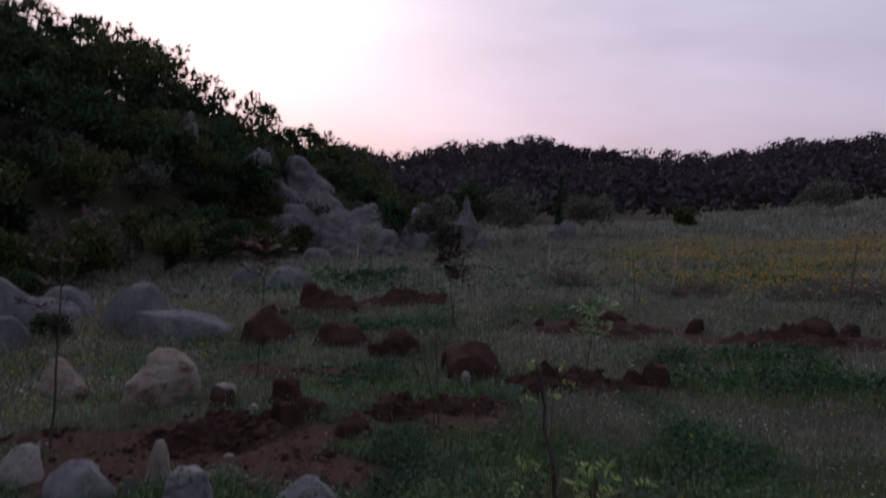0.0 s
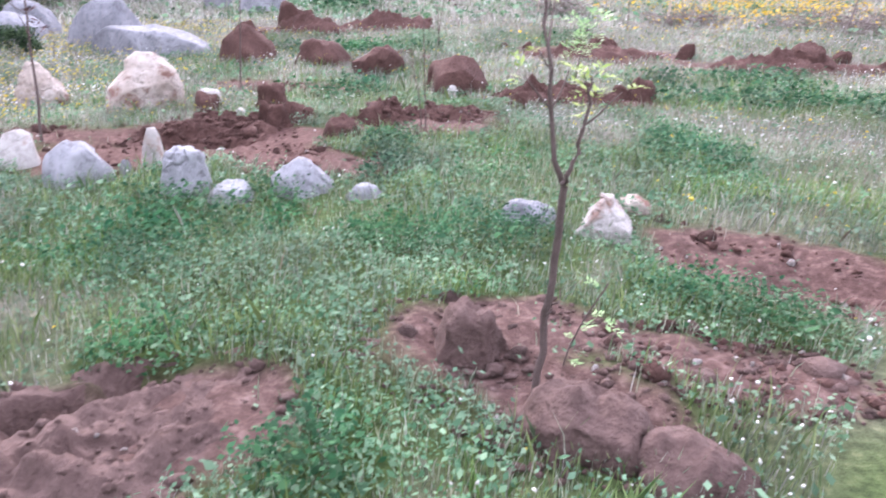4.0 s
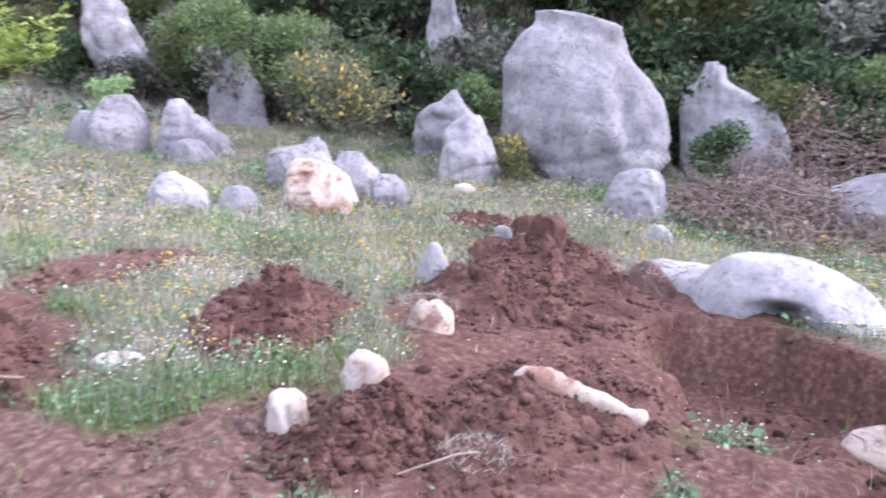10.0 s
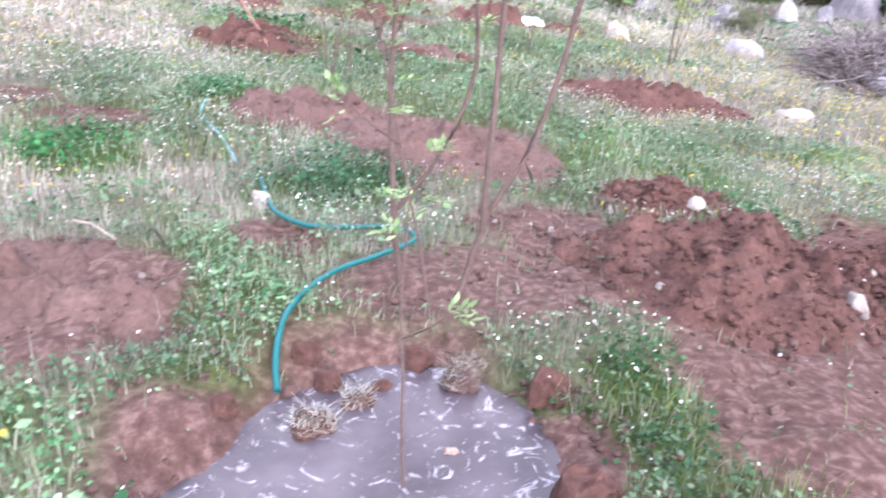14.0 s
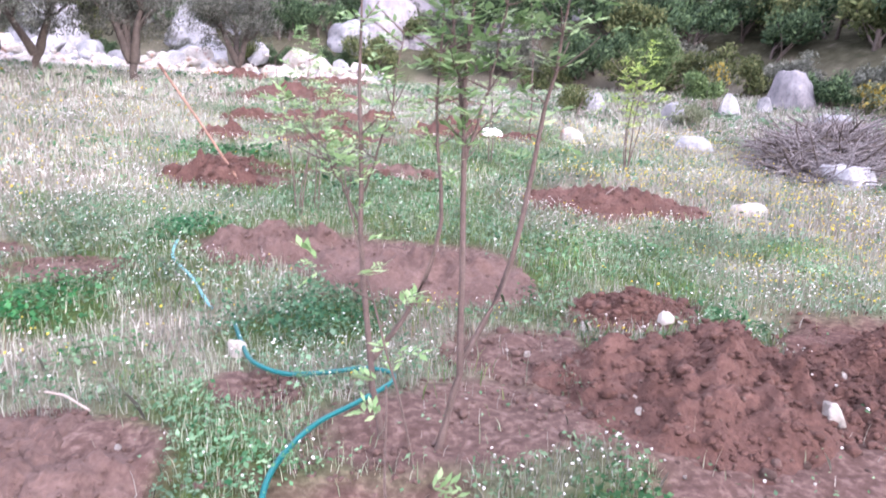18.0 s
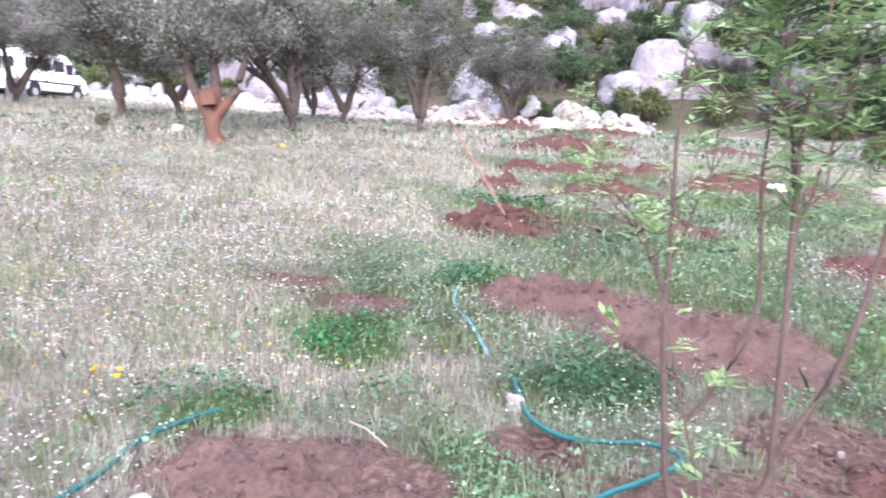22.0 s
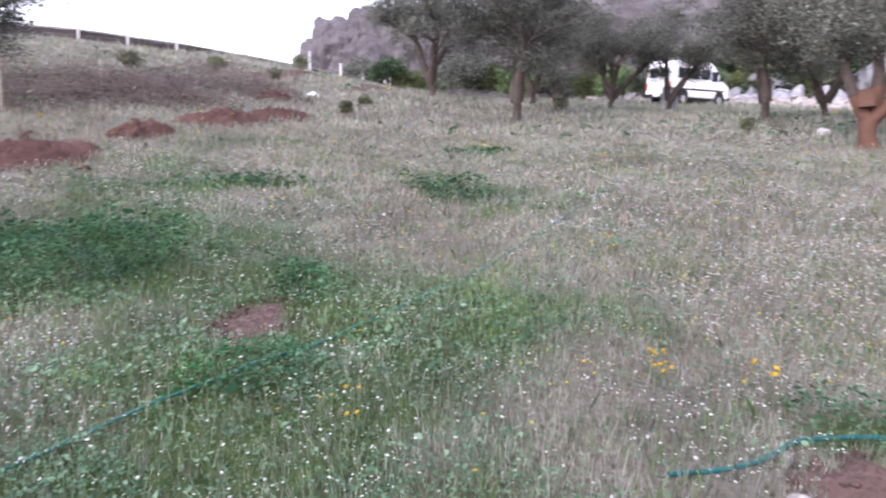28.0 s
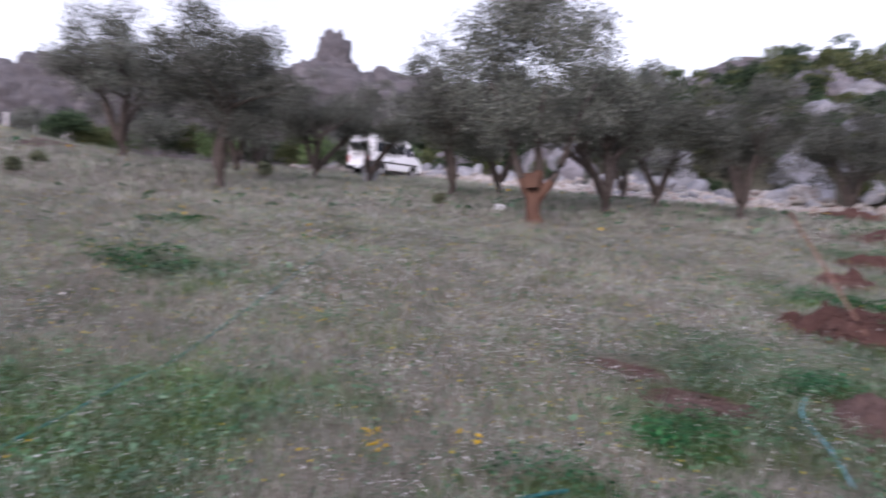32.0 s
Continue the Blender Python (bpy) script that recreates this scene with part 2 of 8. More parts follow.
def limestone(name, dark, mid, light, stain=None, stain_from=0.5, scale=1.3):
    """Weathered limestone: broad mottling, water streaks, thin cracks, pits."""
    m, nt, b = nodes(name)
    tc = nt.nodes.new("ShaderNodeTexCoord")
    oi = nt.nodes.new("ShaderNodeObjectInfo")
    off = nt.nodes.new("ShaderNodeVectorMath")
    off.operation = "MULTIPLY_ADD"
    off.inputs[1].default_value = (1, 1, 1)
    sc = nt.nodes.new("ShaderNodeVectorMath")
    sc.operation = "SCALE"
    sc.inputs[0].default_value = (17, 31, 7)
    nt.links.new(oi.outputs["Random"], sc.inputs["Scale"])
    nt.links.new(tc.outputs["Object"], off.inputs[0])
    nt.links.new(sc.outputs[0], off.inputs[2])

    def nz(scale, detail, stretch=None, rough=0.6):
        n = add(nt, "ShaderNodeTexNoise", Scale=scale, Detail=detail, Roughness=rough)
        src = off.outputs[0]
        if stretch:
            mp = nt.nodes.new("ShaderNodeMapping")
            mp.inputs["Scale"].default_value = stretch
            nt.links.new(src, mp.inputs["Vector"])
            src = mp.outputs[0]
        nt.links.new(src, n.inputs["Vector"])
        return n.outputs["Fac"]

    broad, streak, fine = nz(scale, 6.0), nz(3.0, 5.0, (1.3, 1.3, 0.55)), nz(14.0, 8.0, None, 0.75)
    col = ramp(nt, broad, [(0.3, dark), (0.5, mid), (0.72, light)])
    col = mix(nt, 0.5, col, ramp(nt, streak, [(0.3, dark), (0.55, mid), (0.75, light)]))
    col = mix(nt, ramp(nt, fine, [(0.36, (0.6, 0.6, 0.6)), (0.5, (0, 0, 0))]), col, tuple(v * 0.6 for v in dark))
    vor = nt.nodes.new("ShaderNodeTexVoronoi")
    vor.feature = "DISTANCE_TO_EDGE"
    vor.inputs["Scale"].default_value = scale * 0.8
    warp = nt.nodes.new("ShaderNodeVectorMath")
    warp.operation = "MULTIPLY_ADD"
    warp.inputs[1].default_value = (0.9, 0.9, 0.9)
    n3 = add(nt, "ShaderNodeTexNoise", Scale=2.5, Detail=4.0)
    nt.links.new(off.outputs[0], n3.inputs["Vector"])
    nt.links.new(n3.outputs["Color"], warp.inputs[0])
    nt.links.new(off.outputs[0], warp.inputs[2])
    nt.links.new(warp.outputs[0], vor.inputs["Vector"])
    crack = ramp(nt, vor.outputs["Distance"], [(0.0, (0.5, 0.5, 0.5)), (0.018, (0, 0, 0))])
    crack = mix(nt, ramp(nt, broad, [(0.5, (0, 0, 0)), (0.58, (1, 1, 1))]), (0.0, 0.0, 0.0), crack)
    col = mix(nt, crack, col, tuple(v * 0.4 for v in dark))
    if stain:
        col = mix(nt, ramp(nt, nz(3.5, 6.0, None, 0.7), [(stain_from - 0.04, (0, 0, 0)), (stain_from + 0.06, (0.85, 0.85, 0.85))]), col, stain)
    nt.links.new(col, b.inputs["Base Color"])
    b.inputs["Roughness"].default_value = 0.92
    b.inputs["Specular IOR Level"].default_value = 0.2
    hgt = mix(nt, 0.5, fine, streak)
    hgt = mix(nt, crack, hgt, (0.0, 0.0, 0.0))
    bump(nt, b, hgt, 0.9, 0.05)
    return m


def plain(name, colour, rough=0.5, metallic=0.0, var=0.25):
    c = lambda k: tuple(min(1.0, v * k) for v in colour)
    return speckled(name, [(0.3, c(1 - var)), (0.6, c(1.0)), (0.8, c(1 + var * 0.6))], 3.0, rough, 8.0, 0.15, 0.005, metallic)


ORANGE = plain("orange_board", (0.115, 0.062, 0.044), 0.75, 0, 0.3)
LIME = limestone("grey_limestone", (0.09, 0.091, 0.104), (0.198, 0.2, 0.222), (0.35, 0.354, 0.38))
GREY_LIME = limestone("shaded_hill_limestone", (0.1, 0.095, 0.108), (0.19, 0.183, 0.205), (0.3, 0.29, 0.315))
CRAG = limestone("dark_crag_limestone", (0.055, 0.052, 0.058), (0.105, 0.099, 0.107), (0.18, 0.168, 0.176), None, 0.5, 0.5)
WHITE = limestone("white_limestone", (0.24, 0.22, 0.205), (0.38, 0.36, 0.345), (0.54, 0.525, 0.51), (0.2, 0.11, 0.082), 0.56, 4.0)
STAINED = limestone("soil_stained_limestone", (0.24, 0.19, 0.16), (0.39, 0.34, 0.305), (0.53, 0.49, 0.465), (0.13, 0.058, 0.042), 0.54, 2.5)
SOIL = speckled("red_earth", [(0.25, (0.03, 0.015, 0.0125)), (0.45, (0.062, 0.032, 0.027)), (0.62, (0.098, 0.054, 0.046)), (0.8, (0.17, 0.11, 0.098))], 3.0, 1.0, 12.0, 0.9, 0.03)
SOIL_DRY = speckled("dry_red_earth", [(0.25, (0.042, 0.026, 0.023)), (0.45, (0.08, 0.051, 0.046)), (0.62, (0.117, 0.078, 0.07)), (0.8, (0.2, 0.148, 0.136))], 3.0, 1.0, 12.0, 0.9, 0.03)
BARK = speckled("grey_bark", [(0.3, (0.03, 0.024, 0.022)), (0.6, (0.09, 0.075, 0.068)), (0.8, (0.17, 0.15, 0.14))], 6.0, 0.95, 5.0, 0.8, 0.02)
TWIG = speckled("dry_twig", [(0.3, (0.09, 0.07, 0.065)), (0.6, (0.2, 0.165, 0.155)), (0.8, (0.32, 0.28, 0.27))], 8.0, 0.95)
STEM = speckled("brown_stem", [(0.3, (0.055, 0.04, 0.037)), (0.7, (0.135, 0.1, 0.092))], 20.0, 0.8)
OLIVE = leafy("olive_leaf", [(0.0, (0.055, 0.06, 0.05)), (0.5, (0.11, 0.118, 0.1)), (1.0, (0.2, 0.21, 0.19))])
WOOD_LEAF = leafy("oak_leaf", [(0.0, (0.015, 0.03, 0.016)), (0.5, (0.04, 0.068, 0.038)), (1.0, (0.092, 0.138, 0.07))])
WARM_LEAF = leafy("young_shrub_leaf", [(0.0, (0.035, 0.048, 0.02)), (0.5, (0.075, 0.095, 0.042)), (1.0, (0.135, 0.145, 0.07))])
SAP_LEAF = leafy("sapling_leaf", [(0.0, (0.13, 0.22, 0.09)), (0.5, (0.22, 0.35, 0.16)), (1.0, (0.36, 0.48, 0.26))], 0.5, 0.35)

# ---- the lie of the land ----
FOOT = [(-140.0, 300.0), (-22.0, 80.0), (1.0, 47.0), (-1.5, 38.0), (-5.0, 28.0), (-8.0, 18.0), (-11.0, 11.0), (-12.5, 2.0), (-13.5, -8.0), (-15.0, -15.0), (-13.0, -23.0), (-4.0, -27.5), (6.0, -29.0), (14.0, -32.0), (22.0, -38.0), (32.0, -42.0), (46.0, -38.0), (56.0, -33.0), (64.0, -33.0), (80.0, -48.0), (320.0, -230.0)]


def hill_side(x, y):
    """Signed distance from the hill's foot, positive up the hill."""
    x, y = np.asarray(x, float), np.asarray(y, float)
    best, sign = np.full(x.shape, 1e9), np.zeros(x.shape)
    for (ax, ay), (bx, by) in zip(FOOT, FOOT[1:]):
        ex, ey = bx - ax, by - ay
        t = np.clip(((x - ax) * ex + (y - ay) * ey) / (ex * ex + ey * ey), 0, 1)
        d = np.hypot(x - ax - t * ex, y - ay - t * ey)
        s = -((x - ax) * ey - (y - ay) * ex)
        near = d < best
        best, sign = np.where(near, d, best), np.where(near, np.sign(s), sign)
    return -best * sign


def field(x, y):
    x, y = np.asarray(x, float), np.asarray(y, float)
    d = np.hypot(x, y) + 1e-6
    c = (0.67 * x - 0.74 * y) / d
    near = np.minimum(d, 60.0) / d
    x, y, d = x * near, y * near, d * near
    z = 0.045 * x - 0.0425 * y + smooth(-0.3, 0.6, c) * (0.055 * np.clip(d - 5, 0, 17) + 0.022 * np.maximum(0, d - 22) * (1 - smooth(-13, -22, y))) * smooth(4, 8, d)
    z = z + 0.5 * smooth(10, 16, x) * smooth(-10, -2, y) * (1 - smooth(10, 20, y)) + 0.1 * np.clip(x - 17, 0, 20) * smooth(-22, -10, y)
    return z + 0.09 * np.clip(-x - 7, 0, 8) + 0.05 * np.maximum(0, y - 9) + 0.03 * np.maximum(0, x - 4) * smooth(5, 15, y)


PITS, PATCHES = [], []          # hollows (x, y, rx, ry, turn, depth) and bare soil (x, y, rx, ry, turn, dryness)


def oval(x, y, cx, cy, rx, ry, turn):
    a = radians(turn)
    dx, dy = x - cx, y - cy
    return np.hypot((dx * math.cos(a) + dy * math.sin(a)) / rx, (-dx * math.sin(a) + dy * math.cos(a)) / ry)


def land(x, y, bare=False):
    """Height of the ground."""
    x, y = np.asarray(x, float), np.asarray(y, float)
    h = hill_side(x, y)
    up = np.maximum(0, h)
    far = smooth(70, 260, np.hypot(x, y)) * smooth(-0.2, 0.5, (y - 0.35 * np.abs(x - 40)) / (np.hypot(x, y) + 1))
    z = field(x, y) + (0.42 - 0.09 * smooth(-18, -34, y)) * up * smooth(0, 6, up) * (1 - 0.5 * smooth(30, 60, up)) + (fbm(x * 0.12, y * 0.12, 0, 11) - 0.5) * 4.0 * smooth(3, 20, up)
    az = np.degrees(np.arctan2(-x, y))
    ridge = np.interp(az, (-45, -31, -26, -22.5, -19.5, -16.5, -13, -10.5, -7.5, -3, 2, 6), (2.5, 3.6, 2.6, 0.2, 1.6, 0.9, 4.2, 3.4, 5.4, 1.8, -1.6, -2.6))
    z = z + far * (9.2 + ridge + 16 * fbm(x * 0.014, y * 0.014, 0, 5, 3))
    z = z - 1.9 * np.exp(-((az - 13.5) / 5.5) ** 2) * smooth(5, 13, up)
    z = z + (fbm(x * 1.3, y * 1.3, 0, 3, 3) - 0.5) * 0.09
    if not bare:
        near = np.hypot(x, y) < 13
        wob = np.zeros(x.shape)
        wob[near] = (fbm(x[near] * 2.2, y[near] * 2.2, 0, 21, 3) - 0.5) * 0.5
        for cx, cy, rx, ry, turn, depth, steep in PITS:
            z = z - depth * (1 - smooth(steep, 1.0, oval(x, y, cx, cy, rx, ry, turn) + wob * (1.2 - steep)))
    return z


def soil_at(x, y):
    """How bare the earth is (0..1), and how dry."""
    x, y = np.asarray(x, float), np.asarray(y, float)
    s, dry = np.zeros(x.shape), np.zeros(x.shape)
    wob = (fbm(x * 1.7, y * 1.7, 0, 31, 4) - 0.5) * 1.1
    for cx, cy, rx, ry, turn, dr in PATCHES:
        i = np.nonzero(np.hypot(x - cx, y - cy) < 1.7 * max(rx, ry))
        v = 1 - smooth(0.7, 1.05, oval(x[i], y[i], cx, cy, rx, ry, turn) + wob[i])
        dry[i] = np.where(v > s[i], dr, dry[i])
        s[i] = np.maximum(s[i], v)
    return s, dry


LUSH, STRAW_SPOTS = [], []     # ovals of dark clover and of pale dry grass


def lush(x, y, rx, ry, turn=0.0):
    LUSH.append((x, y, rx, ry, turn))


def straw(x, y, rx, ry, turn=0.0):
    STRAW_SPOTS.append((x, y, rx, ry, turn))


lush(0.0, 3.3, 1.1, 0.5, -2); lush(2.2, 5.0, 0.5, 1.0, 1); lush(1.4, 2.6, 0.5, 0.5, 8); lush(-0.3, 5.2, 0.3, 0.9, -3); lush(-0.9, 8.2, 0.7, 1.0, 3); lush(-2.2, 20.0, 1.8, 2.3, 1)
lush(4.1, 7.7, 1.5, 1.0, -4); lush(-0.9, 2.0, 0.2, 0.2, 7); lush(-0.3, 1.5, 0.35, 0.35, 5); lush(-3.2, 2.0, 0.25, 0.8, 43); lush(-1.9, 1.3, 0.45, 0.25, 46); lush(-1.0, 2.1, 0.25, 0.2, 46)
lush(-1.3, 3.3, 1.1, 0.8, 47); lush(-5.7, 0.7, 0.3, 0.4, 93); lush(-2.6, -4.6, 0.3, 0.4, 10); lush(0.3, -4.9, 0.7, 0.5, 11)
lush(1.9, -5.3, 0.4, 0.6, 14); lush(-0.8, -2.8, 0.25, 0.25, 0); lush(-0.8, -2.4, 0.35, 0.25, 0); lush(1.1, -6.9, 0.5, 0.5, 18); lush(1.1, -10.4, 0.8, 0.5, 12)
lush(2.15, -4.05, 0.45, 0.35, 30); lush(1.7, -5.0, 0.4, 0.3, 37); lush(11.1, -8.1, 1.3, 0.6, 55); lush(7.6, -0.8, 2.3, 1.6, -110); lush(4.4, -1.75, 0.5, 0.4, 65); lush(8.5, -5.8, 0.8, 0.9, 61)
lush(10.2, -3.2, 1.5, 0.5, 68); lush(5.8, -2.6, 0.4, 0.5, 66); lush(4.2, 9.3, 1.4, 0.6, 0); lush(-1.0, 11.8, 1.8, 0.7, 0)
straw(-3.9, 3.7, 1.7, 1.3, 45); straw(-5.0, 6.0, 1.6, 1.5, 45); straw(1.6, 6.6, 0.9, 0.8, 0); straw(-5.7, 2.7, 1.4, 1.5, 60); straw(-7.6, 2.2, 1.5, 1.9, 80); straw(-6.8, 4.9, 2.6, 3.2, 58); straw(-1.9, 1.6, 0.25, 0.25, 48); straw(-6.4, -2.5, 0.4, 1.1, 111); straw(3.0, -12.5, 1.3, 5.0, 12); straw(4.0, -7.3, 1.5, 2.6, 24); straw(5.3, -7.9, 2.5, 3.2, 38)
straw(4.8, -4.8, 0.7, 0.9, 54); straw(13.3, -8.2, 2.1, 3.0, 73); straw(14.5, -12.1, 4.0, 4.5, 66); straw(-7.1, -8.0, 2.6, 2.6, 155); straw(3.1, -3.1, 1.2, 0.8, 57); straw(3.7, 6.1, 0.8, 0.9, -3)
straw(1.3, 9.6, 0.9, 1.0, 1)


def spotted(spots, x, y, seed, soft=0.2):
    """How far inside any of the ovals a place lies, 0..1, with a frayed edge."""
    x, y = np.asarray(x, float), np.asarray(y, float)
    wob = (fbm(x * 1.9, y * 1.9, 0, seed, 3) - 0.5) * 1.1
    v = np.zeros(x.shape)
    for cx, cy, rx, ry, turn in spots:
        i = np.nonzero(np.hypot(x - cx, y - cy) < 1.9 * max(rx, ry))
        v[i] = np.maximum(v[i], 1 - smooth(soft, 1.15, oval(x[i], y[i], cx, cy, rx, ry, turn) + wob[i]))
    return v


def lushness(x, y):
    x, y = np.asarray(x, float), np.asarray(y, float)
    speck = smooth(0.56, 0.68, fbm(x * 0.75, y * 0.75, 0, 47, 4)) * (1 - 0.7 * smooth(2.5, 5, x)) * (np.hypot(x, y) < 18)
    return np.clip(np.maximum(spotted(LUSH, x, y, 45), 0.3 * speck), 0, 1)


def dryness(x, y):
    """0 in lush weeds, 1 in the pale flowering meadow."""
    n = 0.65 * fbm(np.asarray(x) * 0.45, np.asarray(y) * 0.45, 0, 41, 4) + 0.35 * fbm(np.asarray(x) * 1.4, np.asarray(y) * 1.4, 0, 43, 3)
    x, y = np.asarray(x, float), np.asarray(y, float)
    zone = 0.4 * smooth(0.5, 3.0, x) * (1 - smooth(-4.5, -2.5, y)) + 0.3 * (1 - smooth(-6.0, -3.8, x)) + 0.25 * smooth(6, 14, np.hypot(x, y))
    zone = zone + 0.12 * smooth(1.8, 3.2, x) * (1 - smooth(-0.6, 0.8, y)) + 0.4 * smooth(13, 16, x) * (1 - smooth(10, 16, y)) + 0.45 * smooth(17, 24, y) + 0.16 * smooth(3.6, 6, y)
    zone = zone + 0.4 * spotted(STRAW_SPOTS, x, y, 46) - 0.9 * lushness(x, y)
    return np.clip(smooth(0.3, 0.72, n * 1.15 - 0.06 + 0.5 * (zone - 0.25)), 0, 1)


def patch(x, y, rx, ry, turn=0.0, dry=0.4):
    PATCHES.append((x, y, rx, ry, turn, dry))


def pit(x, y, rx, ry, turn=0.0, depth=0.2, steep=0.35):
    PITS.append((x, y, rx, ry, turn, depth, steep))

# bare earth: diggings round the planting holes, the puddle, worn tracks
patch(-1.7, 5.6, 1.15, 1.1, 20, 0.1); patch(-2.4, 5.0, 0.9, 0.6, 0, 0.1); patch(-1.0, 5.0, 0.7, 0.5, 0, 0.2); patch(-3.1, 5.6, 0.7, 0.45, 0, 0.2); patch(0.1, 6.4, 0.85, 0.6, 10, 0.4); patch(-0.6, 4.9, 0.6, 0.35, -30, 0.3)
patch(1.75, 3.0, 1.0, 0.4, -42, 0.35); patch(0.25, 2.2, 0.55, 0.4, 0, 0.45); patch(-1.12, 1.42, 1.0, 0.5, 47, 0.5); patch(0.55, 1.75, 0.5, 0.35, -20, 0.45); patch(1.2, 2.0, 0.5, 0.3, -20, 0.4)
patch(-4.7, -0.5, 2.2, 1.5, -12, 0.1); patch(-4.7, 0.55, 1.12, 0.9, 35, 0.1); patch(-6.6, -0.9, 1.6, 0.8, 10, 0.1); patch(-4.0, 1.4, 1.2, 0.9, 60, 0.1); patch(-4.4, -2.6, 1.0, 0.55, 15, 0.1); patch(-2.9, -0.9, 0.9, 0.8, 0, 0.2); patch(-3.1, 0.35, 0.75, 0.65, 0, 0.15)
patch(-1.7, -2.7, 1.0, 1.05, 20, 0.55); patch(-3.2, -4.0, 1.1, 0.7, 50, 0.2); patch(-4.8, -4.2, 1.0, 0.4, -20, 0.35); patch(-2.6, -1.9, 0.7, 0.5, 0, 0.5)
patch(0.18, -2.72, 0.8, 0.72, 0, 0.5); patch(-0.42, -2.45, 0.3, 0.4, 0, 0.5); patch(-0.35, -3.6, 0.75, 0.45, 10, 0.7); patch(0.5, -4.0, 0.22, 0.2, 0, 0.7); patch(1.5, -3.35, 0.8, 0.55, -15, 0.65); patch(-1.0, -4.4, 0.5, 0.4, 0, 0.6)
patch(-0.5, -6.0, 1.3, 0.8, -15, 0.75); patch(0.5, -6.6, 0.7, 0.5, 0, 0.6); patch(2.6, -6.4, 0.35, 0.2, 0, 0.7); patch(1.9, -6.0, 0.5, 0.25, 0, 0.7); patch(-2.0, -5.0, 0.6, 0.35, 10, 0.6)
patch(-3.4, -8.0, 1.3, 0.8, -10, 0.3); patch(1.0, -9.0, 0.8, 0.5, 0, 0.4); patch(-0.9, -9.6, 0.9, 0.4, 0, 0.7); patch(0.3, -9.7, 0.6, 0.35, 0, 0.2)
patch(-0.6, -12.1, 1.2, 0.5, 0, 0.4); patch(-2.8, -13.0, 1.5, 0.6, 0, 0.3); patch(-0.3, -14.3, 1.6, 0.5, 0, 0.3); patch(-0.2, -18.5, 2.2, 1.2, 0, 0.3); patch(0.5, -24.0, 4.5, 0.8, 0, 0.4); patch(-3.0, -18.6, 1.5, 0.3, 0, 0.5)
patch(-2.4, 14.2, 1.3, 0.6, 0, 0.1); patch(-0.7, 14.8, 1.2, 0.6, 0, 0.1); patch(2.9, 11.6, 1.6, 0.8, -15, 0.2); patch(5.6, 10.3, 1.8, 0.7, -10, 0.25); patch(-1.6, 8.6, 1.0, 0.5, -10, 0.1); patch(1.6, 7.8, 1.0, 0.4, -15, 0.15); patch(-4.6, 12.6, 0.9, 0.3, 0, 0.1)
patch(5.35, -2.05, 0.45, 0.3, -40, 1.0); patch(11.2, 1.1, 1.2, 0.6, -70, 0.2); patch(12.8, -0.9, 1.3, 0.6, -75, 0.3); patch(13.9, -2.8, 0.7, 0.4, -60, 0.3); patch(15.4, -4.7, 1.2, 0.6, -55, 0.3); patch(16.9, -6.4, 1.2, 0.6, -50, 0.3); patch(20.5, -7.5, 1.2, 0.5, -45, 0.3)
patch(29.0, -11.0, 4.5, 1.2, -40, 0.6); patch(26.0, -14.0, 4.0, 1.0, -40, 0.9)
pit(-4.65, 0.55, 0.95, 0.72, 35, 0.48, 0.86); pit(-3.9, 0.2, 0.6, 0.5, 20, 0.16); pit(0.16, -2.53, 0.85, 0.85, 0, 0.2); pit(-1.8, 5.6, 0.6, 0.5, 0, 0.12); pit(-2.9, -4.75, 0.5, 0.25, 30, 0.12)
pit(0.35, -9.8, 0.4, 0.25, 0, 0.15); pit(1.9, 2.7, 0.5, 0.25, -42, 0.08); pit(-1.15, 1.75, 0.5, 0.1, 45, 0.1, 0.7); pit(0.9, -3.15, 0.22, 0.3, 0, 0.06)


def ground_mesh():
    rings = np.concatenate([[0.0], np.geomspace(0.25, 22.0, 230), np.geomspace(22.6, 900.0, 110)])
    seg = 540
    a = np.linspace(0, 2 * np.pi, seg, endpoint=False)
    X = (rings[:, None] * np.cos(a)[None]).ravel()
    Y = (rings[:, None] * np.sin(a)[None]).ravel() - 0.5
    Z = land(X, Y)
    s, dry = soil_at(X, Y)
    near = np.hypot(X, Y) < 16
    crumb = fbm(X[near] * 5, Y[near] * 5, 0, 51, 3) - 0.5 + 0.5 * np.maximum(0, vnoise(X[near] * 11, Y[near] * 11, 0, 52) - 0.5)
    Z[near] += s[near] * 0.09 * crumb
    i = np.arange(len(rings) - 1)[:, None] * seg
    j = np.arange(seg)[None]
    k = (j + 1) % seg
    F = np.stack([i + j, i + seg + j, i + seg + k, i + k], -1).reshape(-1, 4)
    me = mesh_of("ground", np.stack([X, Y, Z], 1), F, None)
    col = me.color_attributes.new("cover", "FLOAT_COLOR", "POINT")
    hill = smooth(0, 6, hill_side(X, Y))
    col.data.foreach_set("color", np.stack([s, dryness(X, Y), dry, hill], 1).astype(np.float32).ravel())
    return me


